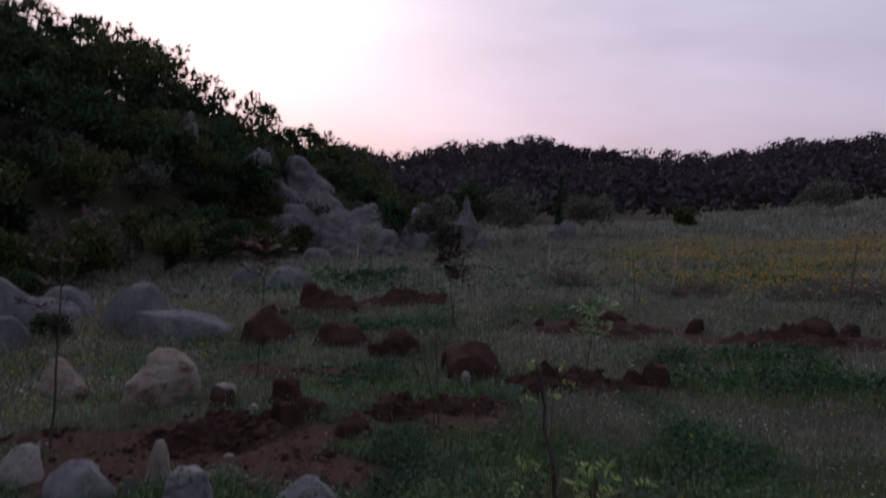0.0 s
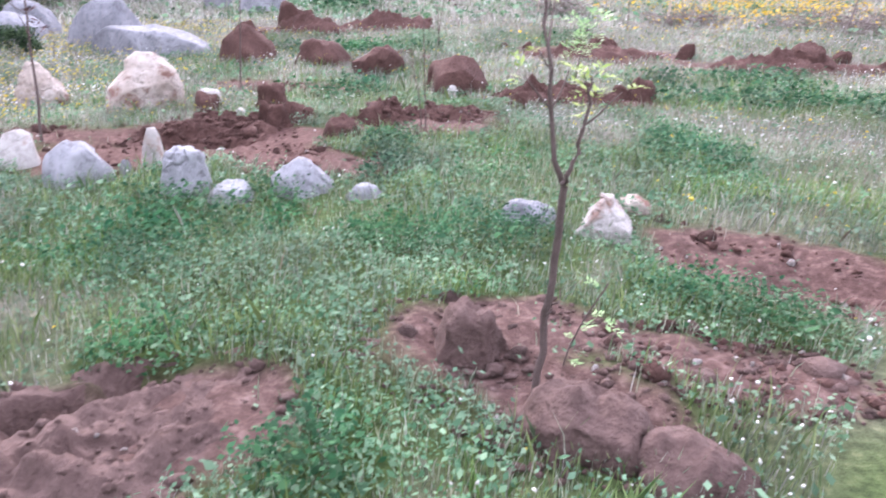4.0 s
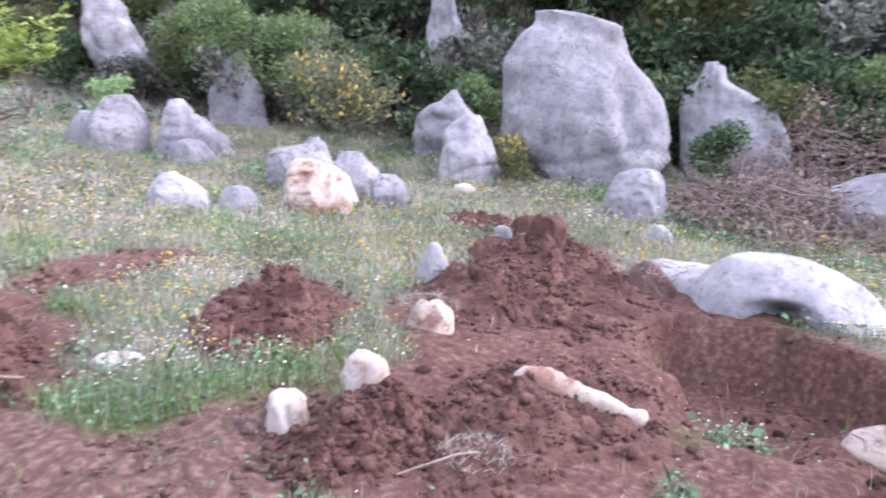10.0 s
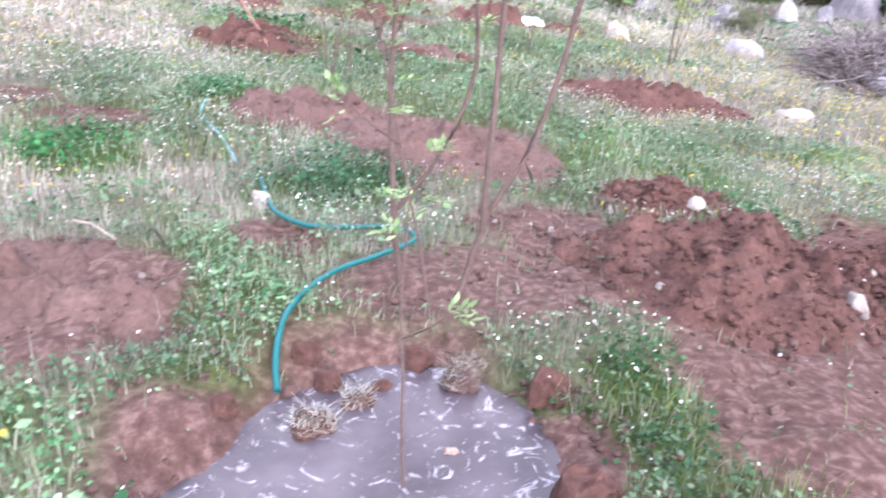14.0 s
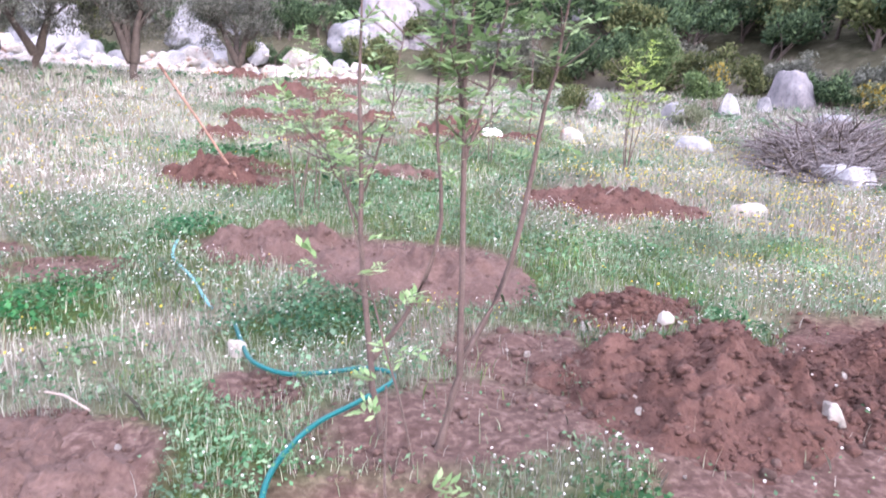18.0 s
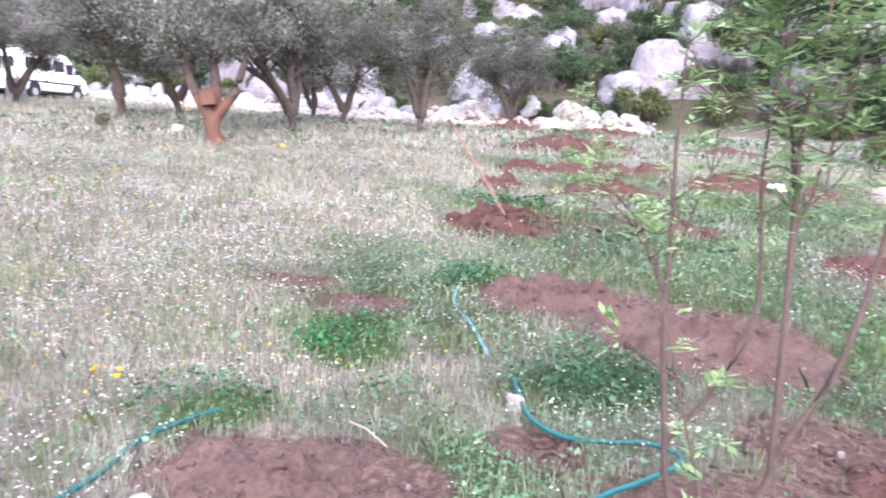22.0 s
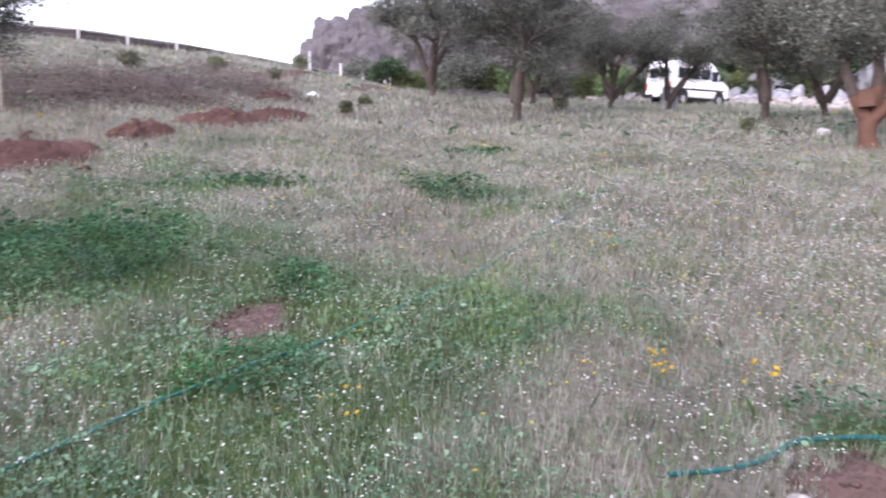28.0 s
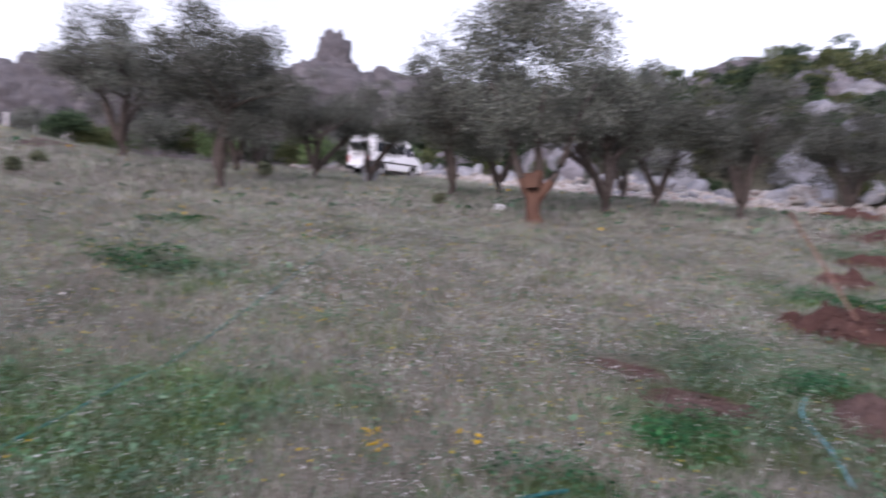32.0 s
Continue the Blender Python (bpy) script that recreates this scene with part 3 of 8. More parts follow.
def ground_material():
    m, nt, b = nodes("meadow_ground")
    at = nt.nodes.new("ShaderNodeAttribute")
    at.attribute_name = "cover"
    sep = nt.nodes.new("ShaderNodeSeparateColor")
    nt.links.new(at.outputs["Color"], sep.inputs[0])
    n1, n2, n3 = noise_of(nt, 2.5), noise_of(nt, 22.0, 6.0), noise_of(nt, 90.0, 4.0)
    green = ramp(nt, n2, [(0.3, (0.018, 0.03, 0.01)), (0.55, (0.045, 0.07, 0.022)), (0.75, (0.09, 0.11, 0.04))])
    pale = ramp(nt, n2, [(0.3, (0.066, 0.059, 0.046)), (0.55, (0.152, 0.137, 0.112)), (0.75, (0.26, 0.24, 0.205))])
    fresh = ramp(nt, n2, [(0.25, (0.031, 0.0155, 0.013)), (0.5, (0.07, 0.037, 0.032)), (0.75, (0.14, 0.085, 0.076))])
    dried = ramp(nt, n2, [(0.25, (0.038, 0.026, 0.023)), (0.5, (0.078, 0.054, 0.049)), (0.75, (0.17, 0.13, 0.12))])
    grass = mix(nt, sep.outputs[1], green, pale)
    scrub = mix(nt, at.outputs["Alpha"], grass, ramp(nt, n1, [(0.35, (0.022, 0.024, 0.014)), (0.6, (0.05, 0.048, 0.032)), (0.75, (0.1, 0.09, 0.08))]))
    earth = mix(nt, sep.outputs[2], fresh, dried)
    nt.links.new(mix(nt, sep.outputs[0], scrub, earth), b.inputs["Base Color"])
    b.inputs["Roughness"].default_value = 1.0
    b.inputs["Specular IOR Level"].default_value = 0.1
    bump(nt, b, mix(nt, 0.55, n2, n3), 0.7, 0.025)
    return m


def put(x, y, sink=0.0):
    return float(land(np.array([x]), np.array([y]))[0]) - sink


ground = new("ground", ground_mesh())
ground.data.materials.append(ground_material())
tagged(ground, "uneven meadow ground with bare red earth and grass", "ground", kind="structure")

# ---- rocks ----
_SPHERES = {}


def sphere(level):
    if level not in _SPHERES:
        bm = bmesh.new()
        bmesh.ops.create_icosphere(bm, subdivisions=level, radius=1.0)
        _SPHERES[level] = (np.array([v.co[:] for v in bm.verts]), np.array([[v.index for v in f.verts] for f in bm.faces]))
        bm.free()
    return _SPHERES[level]


def weathered(p, out, size, seed, rough):
    """Pushes points outwards and inwards: broad swellings, upright flutes, sharp clefts, pits."""
    s = seed * 3.17
    q = p / size + s
    broad = fbm(q[:, 0] * 1.6, q[:, 1] * 1.6, q[:, 2] * 1.6, seed, 2) - 0.5
    flute = np.abs(2 * fbm(q[:, 0] * 3.2, q[:, 1] * 3.2, q[:, 2] * 0.4, seed + 21, 2) - 1)
    cleft = np.abs(2 * vnoise(q[:, 0] * 2.1 + 0.6 * broad, q[:, 1] * 2.1, q[:, 2] * 1.7 + 0.5 * broad, seed + 22) - 1)
    knobs = fbm(q[:, 0] * 8, q[:, 1] * 8, q[:, 2] * 7, seed + 23, 3) - 0.5
    push = rough * size * (0.7 * broad + 0.36 * (flute - 0.35) - 0.6 * np.maximum(0, 0.1 - cleft) * 2.2 + 0.42 * knobs)
    return p + out * push[:, None]


def rock_mesh(w, d, h, seed, mat, taper=0.25, rough=0.22, level=4, lean=0.0, cuts=6, dent=None, dome=1.75):
    """A weathered boulder, h high above the ground, its foot sunk."""
    r = np.random.default_rng(seed)
    V, F = sphere(level)
    p = np.sign(V) * np.abs(V) ** 0.84
    p = p @ np.array(Euler((0, 0, r.uniform(0, 6))).to_matrix())
    for _ in range(cuts + 3):
        n = r.normal(size=3) * np.array([1, 1, 0.7])
        n[2] = abs(n[2])
        n /= np.linalg.norm(n)
        over = np.maximum(0, p @ n - r.uniform(0.62, 0.95))
        p = p - over[:, None] * n * 0.9
    if dent is not None:
        way = np.array(dent[:3], float)
        way /= np.linalg.norm(way)
        p = p * (1 - dent[3] * smooth(0.95, 0.985, V @ way))[:, None]
    zmax = np.quantile(p[:, 2], 0.99)
    t = np.clip(p[:, 2] / zmax, 0, 1)
    p[:, 2] = np.where(p[:, 2] > 0, zmax * (1 - (1 - t) ** dome), p[:, 2])
    t = np.clip(p[:, 2] / zmax, 0, 1)
    p[:, 0] *= 1 - taper * t ** 1.6
    p[:, 1] *= 1 - taper * t ** 1.6
    p[:, 0] += lean * t
    p /= np.array([np.ptp(p[:, 0]) / 2, np.ptp(p[:, 1]) / 2, zmax])
    p[:, 2] = np.where(p[:, 2] < 0, p[:, 2] * 0.35, p[:, 2])
    p = p * np.array([w / 2, d / 2, h])
    return mesh_of("rock", weathered(p, V, min(w, 1.5 * h + 0.1), seed, rough), F, mat)


def hewn_mesh(w, d, h, form, seed, mat, rough=0.16, back=0.25):
    """A standing block with an outline of its own: form lists (height, left edge, right edge), the edges in half widths."""
    f = np.array(form, float)
    nz, m = 46, 84
    z = np.concatenate([[-0.12], np.linspace(0, 1, nz - 1) ** 0.9])
    a, b = np.interp(z, f[:, 0], f[:, 1]), np.interp(z, f[:, 0], f[:, 2])
    ker = np.array([1, 2, 1]) / 4
    a[1:-1], b[1:-1] = np.convolve(a, ker, "valid"), np.convolve(b, ker, "valid")
    ang = np.linspace(0, 2 * np.pi, m, endpoint=False)
    cx, hw = (a + b) / 2 * w / 2, np.maximum((b - a) / 2, 0.04) * w / 2
    thick = d / 2 * (1 - 0.72 * np.clip(z, 0, 1) ** 1.7)
    c, q = np.cos(ang), np.sin(ang)
    c, q = np.sign(c) * np.abs(c) ** 0.8, np.sign(q) * np.abs(q) ** 0.8
    X = cx[:, None] + hw[:, None] * c[None]
    Y = thick[:, None] * q[None] + back * d * np.clip(z, 0, 1)[:, None]
    Z = np.repeat((z * h)[:, None], m, 1)
    out = np.stack([np.repeat(c[None], nz, 0), np.repeat(q[None], nz, 0), 0.3 * np.repeat(z[:, None], m, 1)], -1).reshape(-1, 3)
    P = np.stack([X, Y, Z], -1).reshape(-1, 3)
    r, half = np.random.default_rng(seed), np.array([w / 2, d / 2, h])
    for _ in range(12):
        n = r.normal(size=3) * np.array([0.3, 1.0, 0.35])
        n[2] = 0.15 * abs(n[2])
        n /= np.linalg.norm(n)
        over = np.maximum(0, (P / half - np.array([0, 0, 0.3])) @ n - r.uniform(0.55, 0.85))
        P = P - over[:, None] * n * half * 0.85
    P = weathered(P, out, min(w, h), seed, rough * 1.05)
    P = np.vstack([P, P[-m:].mean(0) + np.array([0, 0, 0.012 * h])])
    i = np.arange(nz - 1)[:, None] * m
    j = np.arange(m)[None]
    k = (j + 1) % m
    F = np.stack([i + j, i + k, i + m + k, i + m + j], -1).reshape(-1, 4)
    quads = F.tolist() + [(((nz - 1) * m + jj), ((nz - 1) * m + (jj + 1) % m), nz * m) for jj in range(m)]
    me = bpy.data.meshes.new("rock")
    me.from_pydata(P.tolist(), [], quads)
    me.polygons.foreach_set("use_smooth", np.ones(len(quads), bool))
    me.materials.append(mat)
    return me


SEED = [100]


def rock(x, y, w, h, label, mat=LIME, deep=0.75, turn=None, taper=0.14, rough=0.22, level=4, lean=0.0, name="boulder", group="limestone boulders in the meadow", raise_by=0.0, dent=None, dome=1.65):
    SEED[0] += 1
    if turn is None:
        turn = math.degrees(math.atan2(y + 0.4, x)) + 90
    d = w * deep
    if w < 0.45:
        rough = max(rough, 0.36)
    a = math.atan2(y + 0.4, x)
    ob = new(name, rock_mesh(w, d, h, SEED[0], mat, taper, rough, level, lean, 6, dent, dome))
    cx, cy = x + math.cos(a) * d * 0.35, y + math.sin(a) * d * 0.35
    ob.matrix_world = pose(cx, cy, put(x, y) - 0.03 * h + raise_by, 0, 0, turn)
    return tagged(ob, label, "rock" if name == "boulder" else "stone", group)


def hewn(x, y, w, h, label, form, mat=LIME, deep=0.55, rough=0.16, back=0.25, name="boulder", raise_by=0.0, group="limestone boulders in the meadow"):
    """A block whose broad face looks at the middle of the meadow; x, y is the foot of that face."""
    SEED[0] += 1
    a, d = math.atan2(y + 0.5, x), w * deep
    ob = new(name, hewn_mesh(w, d, h, form, SEED[0], mat, rough, back))
    ob.matrix_world = pose(x + math.cos(a) * d * 0.4, y + math.sin(a) * d * 0.4, put(x, y) - 0.02 * h + raise_by, 0, 0, math.degrees(a) - 90)
    return tagged(ob, label, "rock" if name == "boulder" else "stone", group)


def crag_mesh(w, d, h, seed, mat, taper=0.3, level=5, lump=1.0, boxy=0.85):
    """A craggy outcrop: rounded lumps parted by clefts, lump metres across."""
    V, F = sphere(level)
    p = np.sign(V) * np.abs(V) ** boxy
    t = np.clip(p[:, 2], 0, 1)
    p[:, :2] *= (1 - taper * t ** 1.3)[:, None]
    p = p * np.array([w / 2, d / 2, h])
    q = p + seed * 7.31
    broad = fbm(q[:, 0] / (0.5 * w), q[:, 1] / (0.5 * w), q[:, 2] / (0.5 * w), seed, 2) - 0.5
    one = np.abs(2 * vnoise(q[:, 0] / lump, q[:, 1] / lump, q[:, 2] / lump, seed + 3) - 1)
    two = np.abs(2 * vnoise(q[:, 0] / lump * 2.3, q[:, 1] / lump * 2.3, q[:, 2] / lump * 2.9, seed + 4) - 1)
    fine = fbm(q[:, 0] / lump * 6, q[:, 1] / lump * 6, q[:, 2] / lump * 8, seed + 5, 3) - 0.5
    p = p + V * (0.3 * w * broad + lump * (0.42 * (one - 0.4) + 0.26 * (two - 0.4) + 0.3 * fine))[:, None]
    p[:, 2] = np.where(p[:, 2] < 0, p[:, 2] * 0.3, p[:, 2])
    return mesh_of("crag", p, F, mat)


def crag(x, y, w, h, label, mat, group, deep=0.8, taper=0.3, level=5, lump=1.0, sink=0.3, boxy=0.85):
    SEED[0] += 1
    ob = new("crag", crag_mesh(w, w * deep, h, SEED[0], mat, taper, level, lump, boxy))
    ob.matrix_world = pose(x, y, put(x, y) - sink, 0, 0, math.degrees(math.atan2(y, x)) + 90)
    return tagged(ob, label, "crag", group)

def bone_stone():
    """A long stone, thick at one end, lying in the diggings."""
    n = 40
    t = np.linspace(0, 1, n)
    x, y = -3.66 + 0.24 * t - 0.03 * np.sin(3 * t), -0.92 + 0.66 * t
    r = np.interp(t, (0, 0.06, 0.25, 0.45, 0.65, 0.85, 0.96, 1), (0.03, 0.075, 0.1, 0.085, 0.06, 0.05, 0.055, 0.02)) * (1 + 0.3 * (fbm(t * 9, 0 * t, 0, 14, 3) - 0.5))
    z = land(x, y) + 0.1 - 0.05 * t
    V, F = tube([np.column_stack([x, y, z, r])], 22)
    o = V - np.repeat(np.column_stack([x, y, z]), 22, 0)
    o /= np.linalg.norm(o, axis=1)[:, None] + 1e-9
    V = weathered(V, o, 0.22, 31, 0.2)
    c = np.array([-3.55, -0.58, put(-3.55, -0.58)])
    ob = new("stone", mesh_of("stone", V - c, F, STAINED))
    ob.matrix_world = pose(*c)
    return tagged(ob, "elongated bone-white limestone lying in dug red earth", "stone", "limestone boulders in the meadow")


PALE = limestone("pale_limestone", (0.15, 0.151, 0.168), (0.27, 0.272, 0.297), (0.41, 0.413, 0.44))
G = "weathered grey limestone boulder at the foot of the wood"
hewn(-10.9, -0.92, 2.85, 2.65, "tall grey limestone boulder with a rounded top beside the wood", ((0, -0.4, 0.75), (0.12, -0.6, 0.95), (0.25, -0.87, 1.0), (0.45, -0.98, 0.98), (0.62, -1.0, 0.78), (0.73, -0.93, 0.56), (0.88, -0.72, 0.45), (0.94, -0.64, 0.43), (1, -0.58, -0.32)))
hewn(-11.7, 1.42, 1.9, 1.95, "pointed grey limestone slab leaning beside a larger boulder", ((0, -0.6, 1), (0.2, -0.85, 1), (0.45, -0.9, 0.9), (0.62, -0.97, 0.66), (0.77, -0.92, 0.17), (0.85, -0.77, -0.28), (1, -0.6, -0.45)))
hewn(-8.78, -0.13, 0.9, 0.64, G, ((0, -1, 1), (0.3, -0.85, 0.95), (0.6, -0.7, 0.8), (0.85, -0.5, 0.7), (1, -0.1, 0.5)), deep=0.8); hewn(-9.19, 2.55, 1.28, 0.82, "grey limestone block with a pale top in the grass", ((0, -0.8, 0.9), (0.3, -1, 1), (0.6, -0.85, 1), (0.85, -0.2, 0.85), (1, 0.25, 0.7)), deep=0.7)
hewn(-10.4, 4.35, 1.92, 1.36, "flat grey limestone slab tilted up against the wood", ((0, -0.15, 0.65), (0.3, -0.5, 0.95), (0.4, -0.6, 1), (0.65, -0.8, 0.6), (0.85, -0.9, 0.25), (1, -1, -0.45)), deep=0.45)
hewn(-8.4, 5.4, 1.65, 1.9, "upright grey limestone spire with a cracked face", ((0, -0.6, 0.95), (0.2, -0.85, 1), (0.45, -0.95, 0.8), (0.65, -0.95, 0.65), (0.82, -0.9, 0.55), (0.92, -0.45, 0.3), (1, -0.3, 0.1)), rough=0.2)
rock(-8.1, 4.7, 1.15, 0.36, "low grey limestone ledge in the grass"); rock(-7.66, 5.07, 0.32, 0.25, "small white limestone on the grass", PALE, level=3, name="stone")
rock(-10.05, 9.12, 1.2, 0.6, G); hewn(-10.05, -2.44, 1.06, 1.0, "rounded grey limestone boulder with vertical grooves", ((0, -1, 1), (0.4, -1, 0.75), (0.75, -0.8, 0.5), (1, -0.1, 0.35)), PALE, 0.75)
hewn(-12.0, -3.15, 1.65, 1.2, "jagged grey limestone boulder among shrubs", ((0, -1, 0.8), (0.4, -0.95, 0.7), (0.6, -0.7, 0.55), (0.85, -0.2, 0.25), (1, 0, 0.15)), rough=0.25); rock(-9.6, -2.4, 0.36, 0.1, "flat white stone in the grass", WHITE, level=3, name="stone")
hewn(-13.4, -7.95, 1.35, 1.55, "grey limestone boulder standing in the edge of the wood", ((0, -0.95, 0.95), (0.5, -0.9, 0.8), (0.8, -0.55, 0.5), (1, 0, 0.35))); hewn(-15.6, -4.3, 1.6, 2.9, "tall grey limestone mass among trees", ((0, -0.95, 0.95), (0.4, -0.5, 1), (0.7, -0.25, 0.95), (1, 0, 0.6)), rough=0.2)
hewn(-9.55, -7.85, 1.02, 0.88, G, ((0, -0.85, 0.95), (0.3, -1, 1), (0.7, -0.6, 0.9), (1, -0.1, 0.5)), deep=0.75); hewn(-9.95, -6.85, 1.4, 0.92, G, ((0, -0.8, 1), (0.4, -1, 0.85), (0.75, -0.9, 0.25), (1, -0.65, -0.1)), deep=0.65, rough=0.24); rock(-9.6, -6.6, 0.7, 0.35, "low grey limestone in the grass")
hewn(-7.66, -3.7, 0.98, 0.6, "broken limestone block stained orange and brown by soil", ((0, -0.6, 0.95), (0.3, -0.9, 1), (0.7, -1, 0.7), (0.85, -0.85, 0.4), (1, -0.55, -0.1)), STAINED, 0.6, 0.26)
hewn(-8.7, -4.45, 1.05, 0.68, G, ((0, -1, 1), (0.5, -0.95, 0.9), (0.75, -0.6, 0.8), (0.85, 0.1, 0.8), (1, 0.3, 0.6)), deep=0.7); hewn(-8.5, -3.6, 0.8, 0.6, "low grey limestone boulder behind a stained block", ((0, -1, 1), (0.6, -0.9, 0.85), (1, -0.5, 0.3)), deep=0.8); hewn(-8.3, -3.1, 0.62, 0.42, G, ((0, -1, 1), (0.5, -0.8, 0.9), (1, -0.3, 0.4)), deep=0.8)
hewn(-7.08, -5.22, 0.82, 0.39, "low pale limestone in the meadow", ((0, -1, 0.95), (0.4, -0.75, 0.9), (0.8, -0.5, 0.4), (1, -0.3, 0.1)), PALE, 0.7); rock(-7.51, -4.65, 0.46, 0.28, "small pale limestone in the meadow", PALE, level=3)
rock(-5.52, -1.81, 0.3, 0.36, "pointed white stone on the edge of dug earth", PALE, taper=0.6, level=3, name="stone"); rock(-7.29, -1.5, 0.24, 0.19, "small grey stone on dug earth", level=3, name="stone")
rock(-8.06, 0.1, 0.3, 0.16, "small pale stone beside a smooth boulder", PALE, level=3, name="stone")
rock(-5.7, 0.85, 1.62, 0.4, "long smooth pale limestone boulder with a dark hollow", PALE, deep=0.6, taper=0.3, rough=0.1, level=5, turn=72, dent=(0.42, -1.0, 0.02, 0.75)); rock(-6.15, 0.3, 1.3, 0.24, "tapering tail of a smooth pale limestone boulder", PALE, deep=0.5, taper=0.3, rough=0.13, turn=66)
bone_stone()
rock(-3.36, -1.61, 0.26, 0.2, "white pitted stone on red earth", WHITE, level=3, rough=0.35, name="stone"); rock(-2.85, -1.8, 0.19, 0.18, "white stone among weeds", WHITE, level=4, taper=0.05, name="stone")
rock(-3.2, -2.95, 0.3, 0.05, "flat white stone chip on red earth", WHITE, level=3, name="stone", rough=0.4)
hewn(-3.0, 0.76, 0.78, 0.38, "forked white limestone slab smeared with red earth", ((0, -0.1, 0.4), (0.12, -0.25, 1), (0.35, -0.3, 0.6), (0.45, -0.95, 0.45), (0.7, -0.97, 0.3), (0.9, -0.5, 0.28), (1, -0.3, 0.15)), STAINED, 0.45, 0.2, 0.5, "stone", 0.0)
hewn(-15.2, -11.9, 2.3, 3.0, "tall grey limestone column split by a crack at the wood", ((0, -0.3, 1), (0.2, -0.4, 1), (0.4, -0.75, 0.6), (0.6, -0.9, 0.35), (0.8, -1, 0), (1, -0.65, -0.25)), rough=0.2); rock(-9.74, -8.6, 0.45, 0.6, G)
rock(-4.95, -7.78, 0.48, 0.14, "flat white stone in flowering grass", WHITE, level=3, name="stone"); rock(-7.86, -9.46, 0.95, 0.34, "low pale limestone beside a pile of cut branches", PALE)
rock(-7.26, -12.51, 0.95, 0.26, "long pale limestone in the meadow", PALE, deep=0.4); rock(-4.89, -12.89, 0.5, 0.3, "white limestone lump in the meadow", WHITE, rough=0.4)
rock(-11.3, -13.6, 0.95, 0.5, "pale limestone at the back of a brush pile", PALE); rock(-9.04, -16.17, 0.7, 0.48, G); rock(-10.98, -16.85, 0.62, 0.62, "upright pale limestone at the wood's edge", PALE, taper=0.5)
rock(-12.6, -17.5, 0.5, 0.45, G); rock(-14.2, -18.6, 1.5, 1.15, "upright grey limestone slab in the dark wood", GREY_LIME, taper=0.3); rock(-8.0, -18.5, 0.6, 0.5, G)
rock(-9.92, 8.94, 0.98, 0.64, G); rock(-11.2, 12.0, 0.6, 0.46, G); rock(-10.7, 12.6, 0.85, 0.5, G)
L = "flat grey limestone outcrop in flowering grass"
rock(-6.29, 7.44, 1.5, 0.52, L, taper=0.35, turn=150, deep=0.5); rock(-5.29, 7.12, 1.05, 0.3, L, deep=0.45); rock(-5.14, 6.34, 0.85, 0.2, L, PALE, deep=0.45); rock(-3.6, 4.9, 0.55, 0.42, "angular grey limestone beside dug earth", rough=0.3)
rock(-4.2, 5.5, 0.8, 0.27, L, PALE, deep=0.5); rock(-3.9, 5.15, 0.6, 0.2, L, PALE, deep=0.5); rock(-4.72, 5.21, 0.75, 0.14, L); rock(-6.21, 5.65, 1.2, 0.17, L, deep=0.35); rock(-7.4, 7.6, 0.75, 0.2, L)
rock(-7.8, 11.74, 1.7, 0.85, "rounded grey limestone boulder in the meadow"); rock(-6.33, 9.98, 0.78, 0.5, G); rock(-6.94, 12.7, 1.05, 0.65, G)
rock(-5.21, 11.81, 1.35, 0.78, "large rounded grey limestone boulder beside diggings", taper=0.5); rock(-4.18, 10.9, 1.8, 0.45, "long low grey limestone boulder beside diggings", deep=0.5); rock(-6.9, 11.9, 1.3, 0.5, G)
hewn(-3.9, 7.05, 0.55, 0.46, "white limestone block mottled with red earth", ((0, -1, 1), (0.5, -0.95, 0.8), (0.8, -0.9, 0.3), (1, -0.6, -0.1)), STAINED, 0.7, 0.28); hewn(-2.74, 6.75, 0.82, 0.54, "large buff limestone block dug out of red earth", ((0, -1, 1), (0.35, -0.8, 0.95), (0.7, -0.35, 0.8), (0.9, -0.25, 0.55), (1, -0.1, 0.35)), STAINED, 0.7, 0.2)
rock(-3.3, 7.5, 0.3, 0.14, "small buff stone in dug earth", WHITE, level=3, name="stone"); rock(-3.1, 7.9, 0.34, 0.16, "small buff stone in dug earth", WHITE, level=3, name="stone")
rock(-2.14, 6.87, 0.27, 0.19, "small white stone on a heap of red earth", WHITE, level=3, name="stone"); rock(-2.83, 4.67, 0.3, 0.25, "angular white stone set in red earth", WHITE, level=3, name="stone")
S = "rounded grey stone edging a planting hole"
rock(-2.21, 4.23, 0.4, 0.26, S, PALE, taper=0.12, dome=2.4, rough=0.3, name="stone"); rock(-1.91, 4.7, 0.19, 0.28, "upright white stone edging a planting hole", WHITE, taper=0.2, level=3, name="stone"); rock(-1.48, 4.08, 0.35, 0.29, S, PALE, taper=0.15, dome=2.4, rough=0.3, name="stone")
rock(-2.0, 4.45, 0.1, 0.13, S, level=3, name="stone"); rock(-1.18, 3.97, 0.34, 0.11, S, PALE, name="stone"); rock(-0.71, 4.13, 0.42, 0.19, "long pale stone edging a planting hole", PALE, taper=0.3, lean=0.3, name="stone"); rock(-0.35, 4.02, 0.22, 0.09, S, level=3, name="stone")
hewn(1.0, 3.28, 0.42, 0.22, "jagged white limestone at the end of a furrow", ((0, -0.85, 1), (0.25, -0.7, 0.95), (0.5, -0.55, 0.45), (0.75, -0.4, 0.15), (1, -0.25, 0.0)), WHITE, 0.6, 0.3, 0.2, "stone"); rock(0.63, 3.54, 0.34, 0.1, "flat grey stone at the end of a furrow", LIME, rough=0.35, name="stone"); rock(1.3, 3.78, 0.24, 0.1, "small buff stone at the end of a furrow", STAINED, level=3, name="stone")
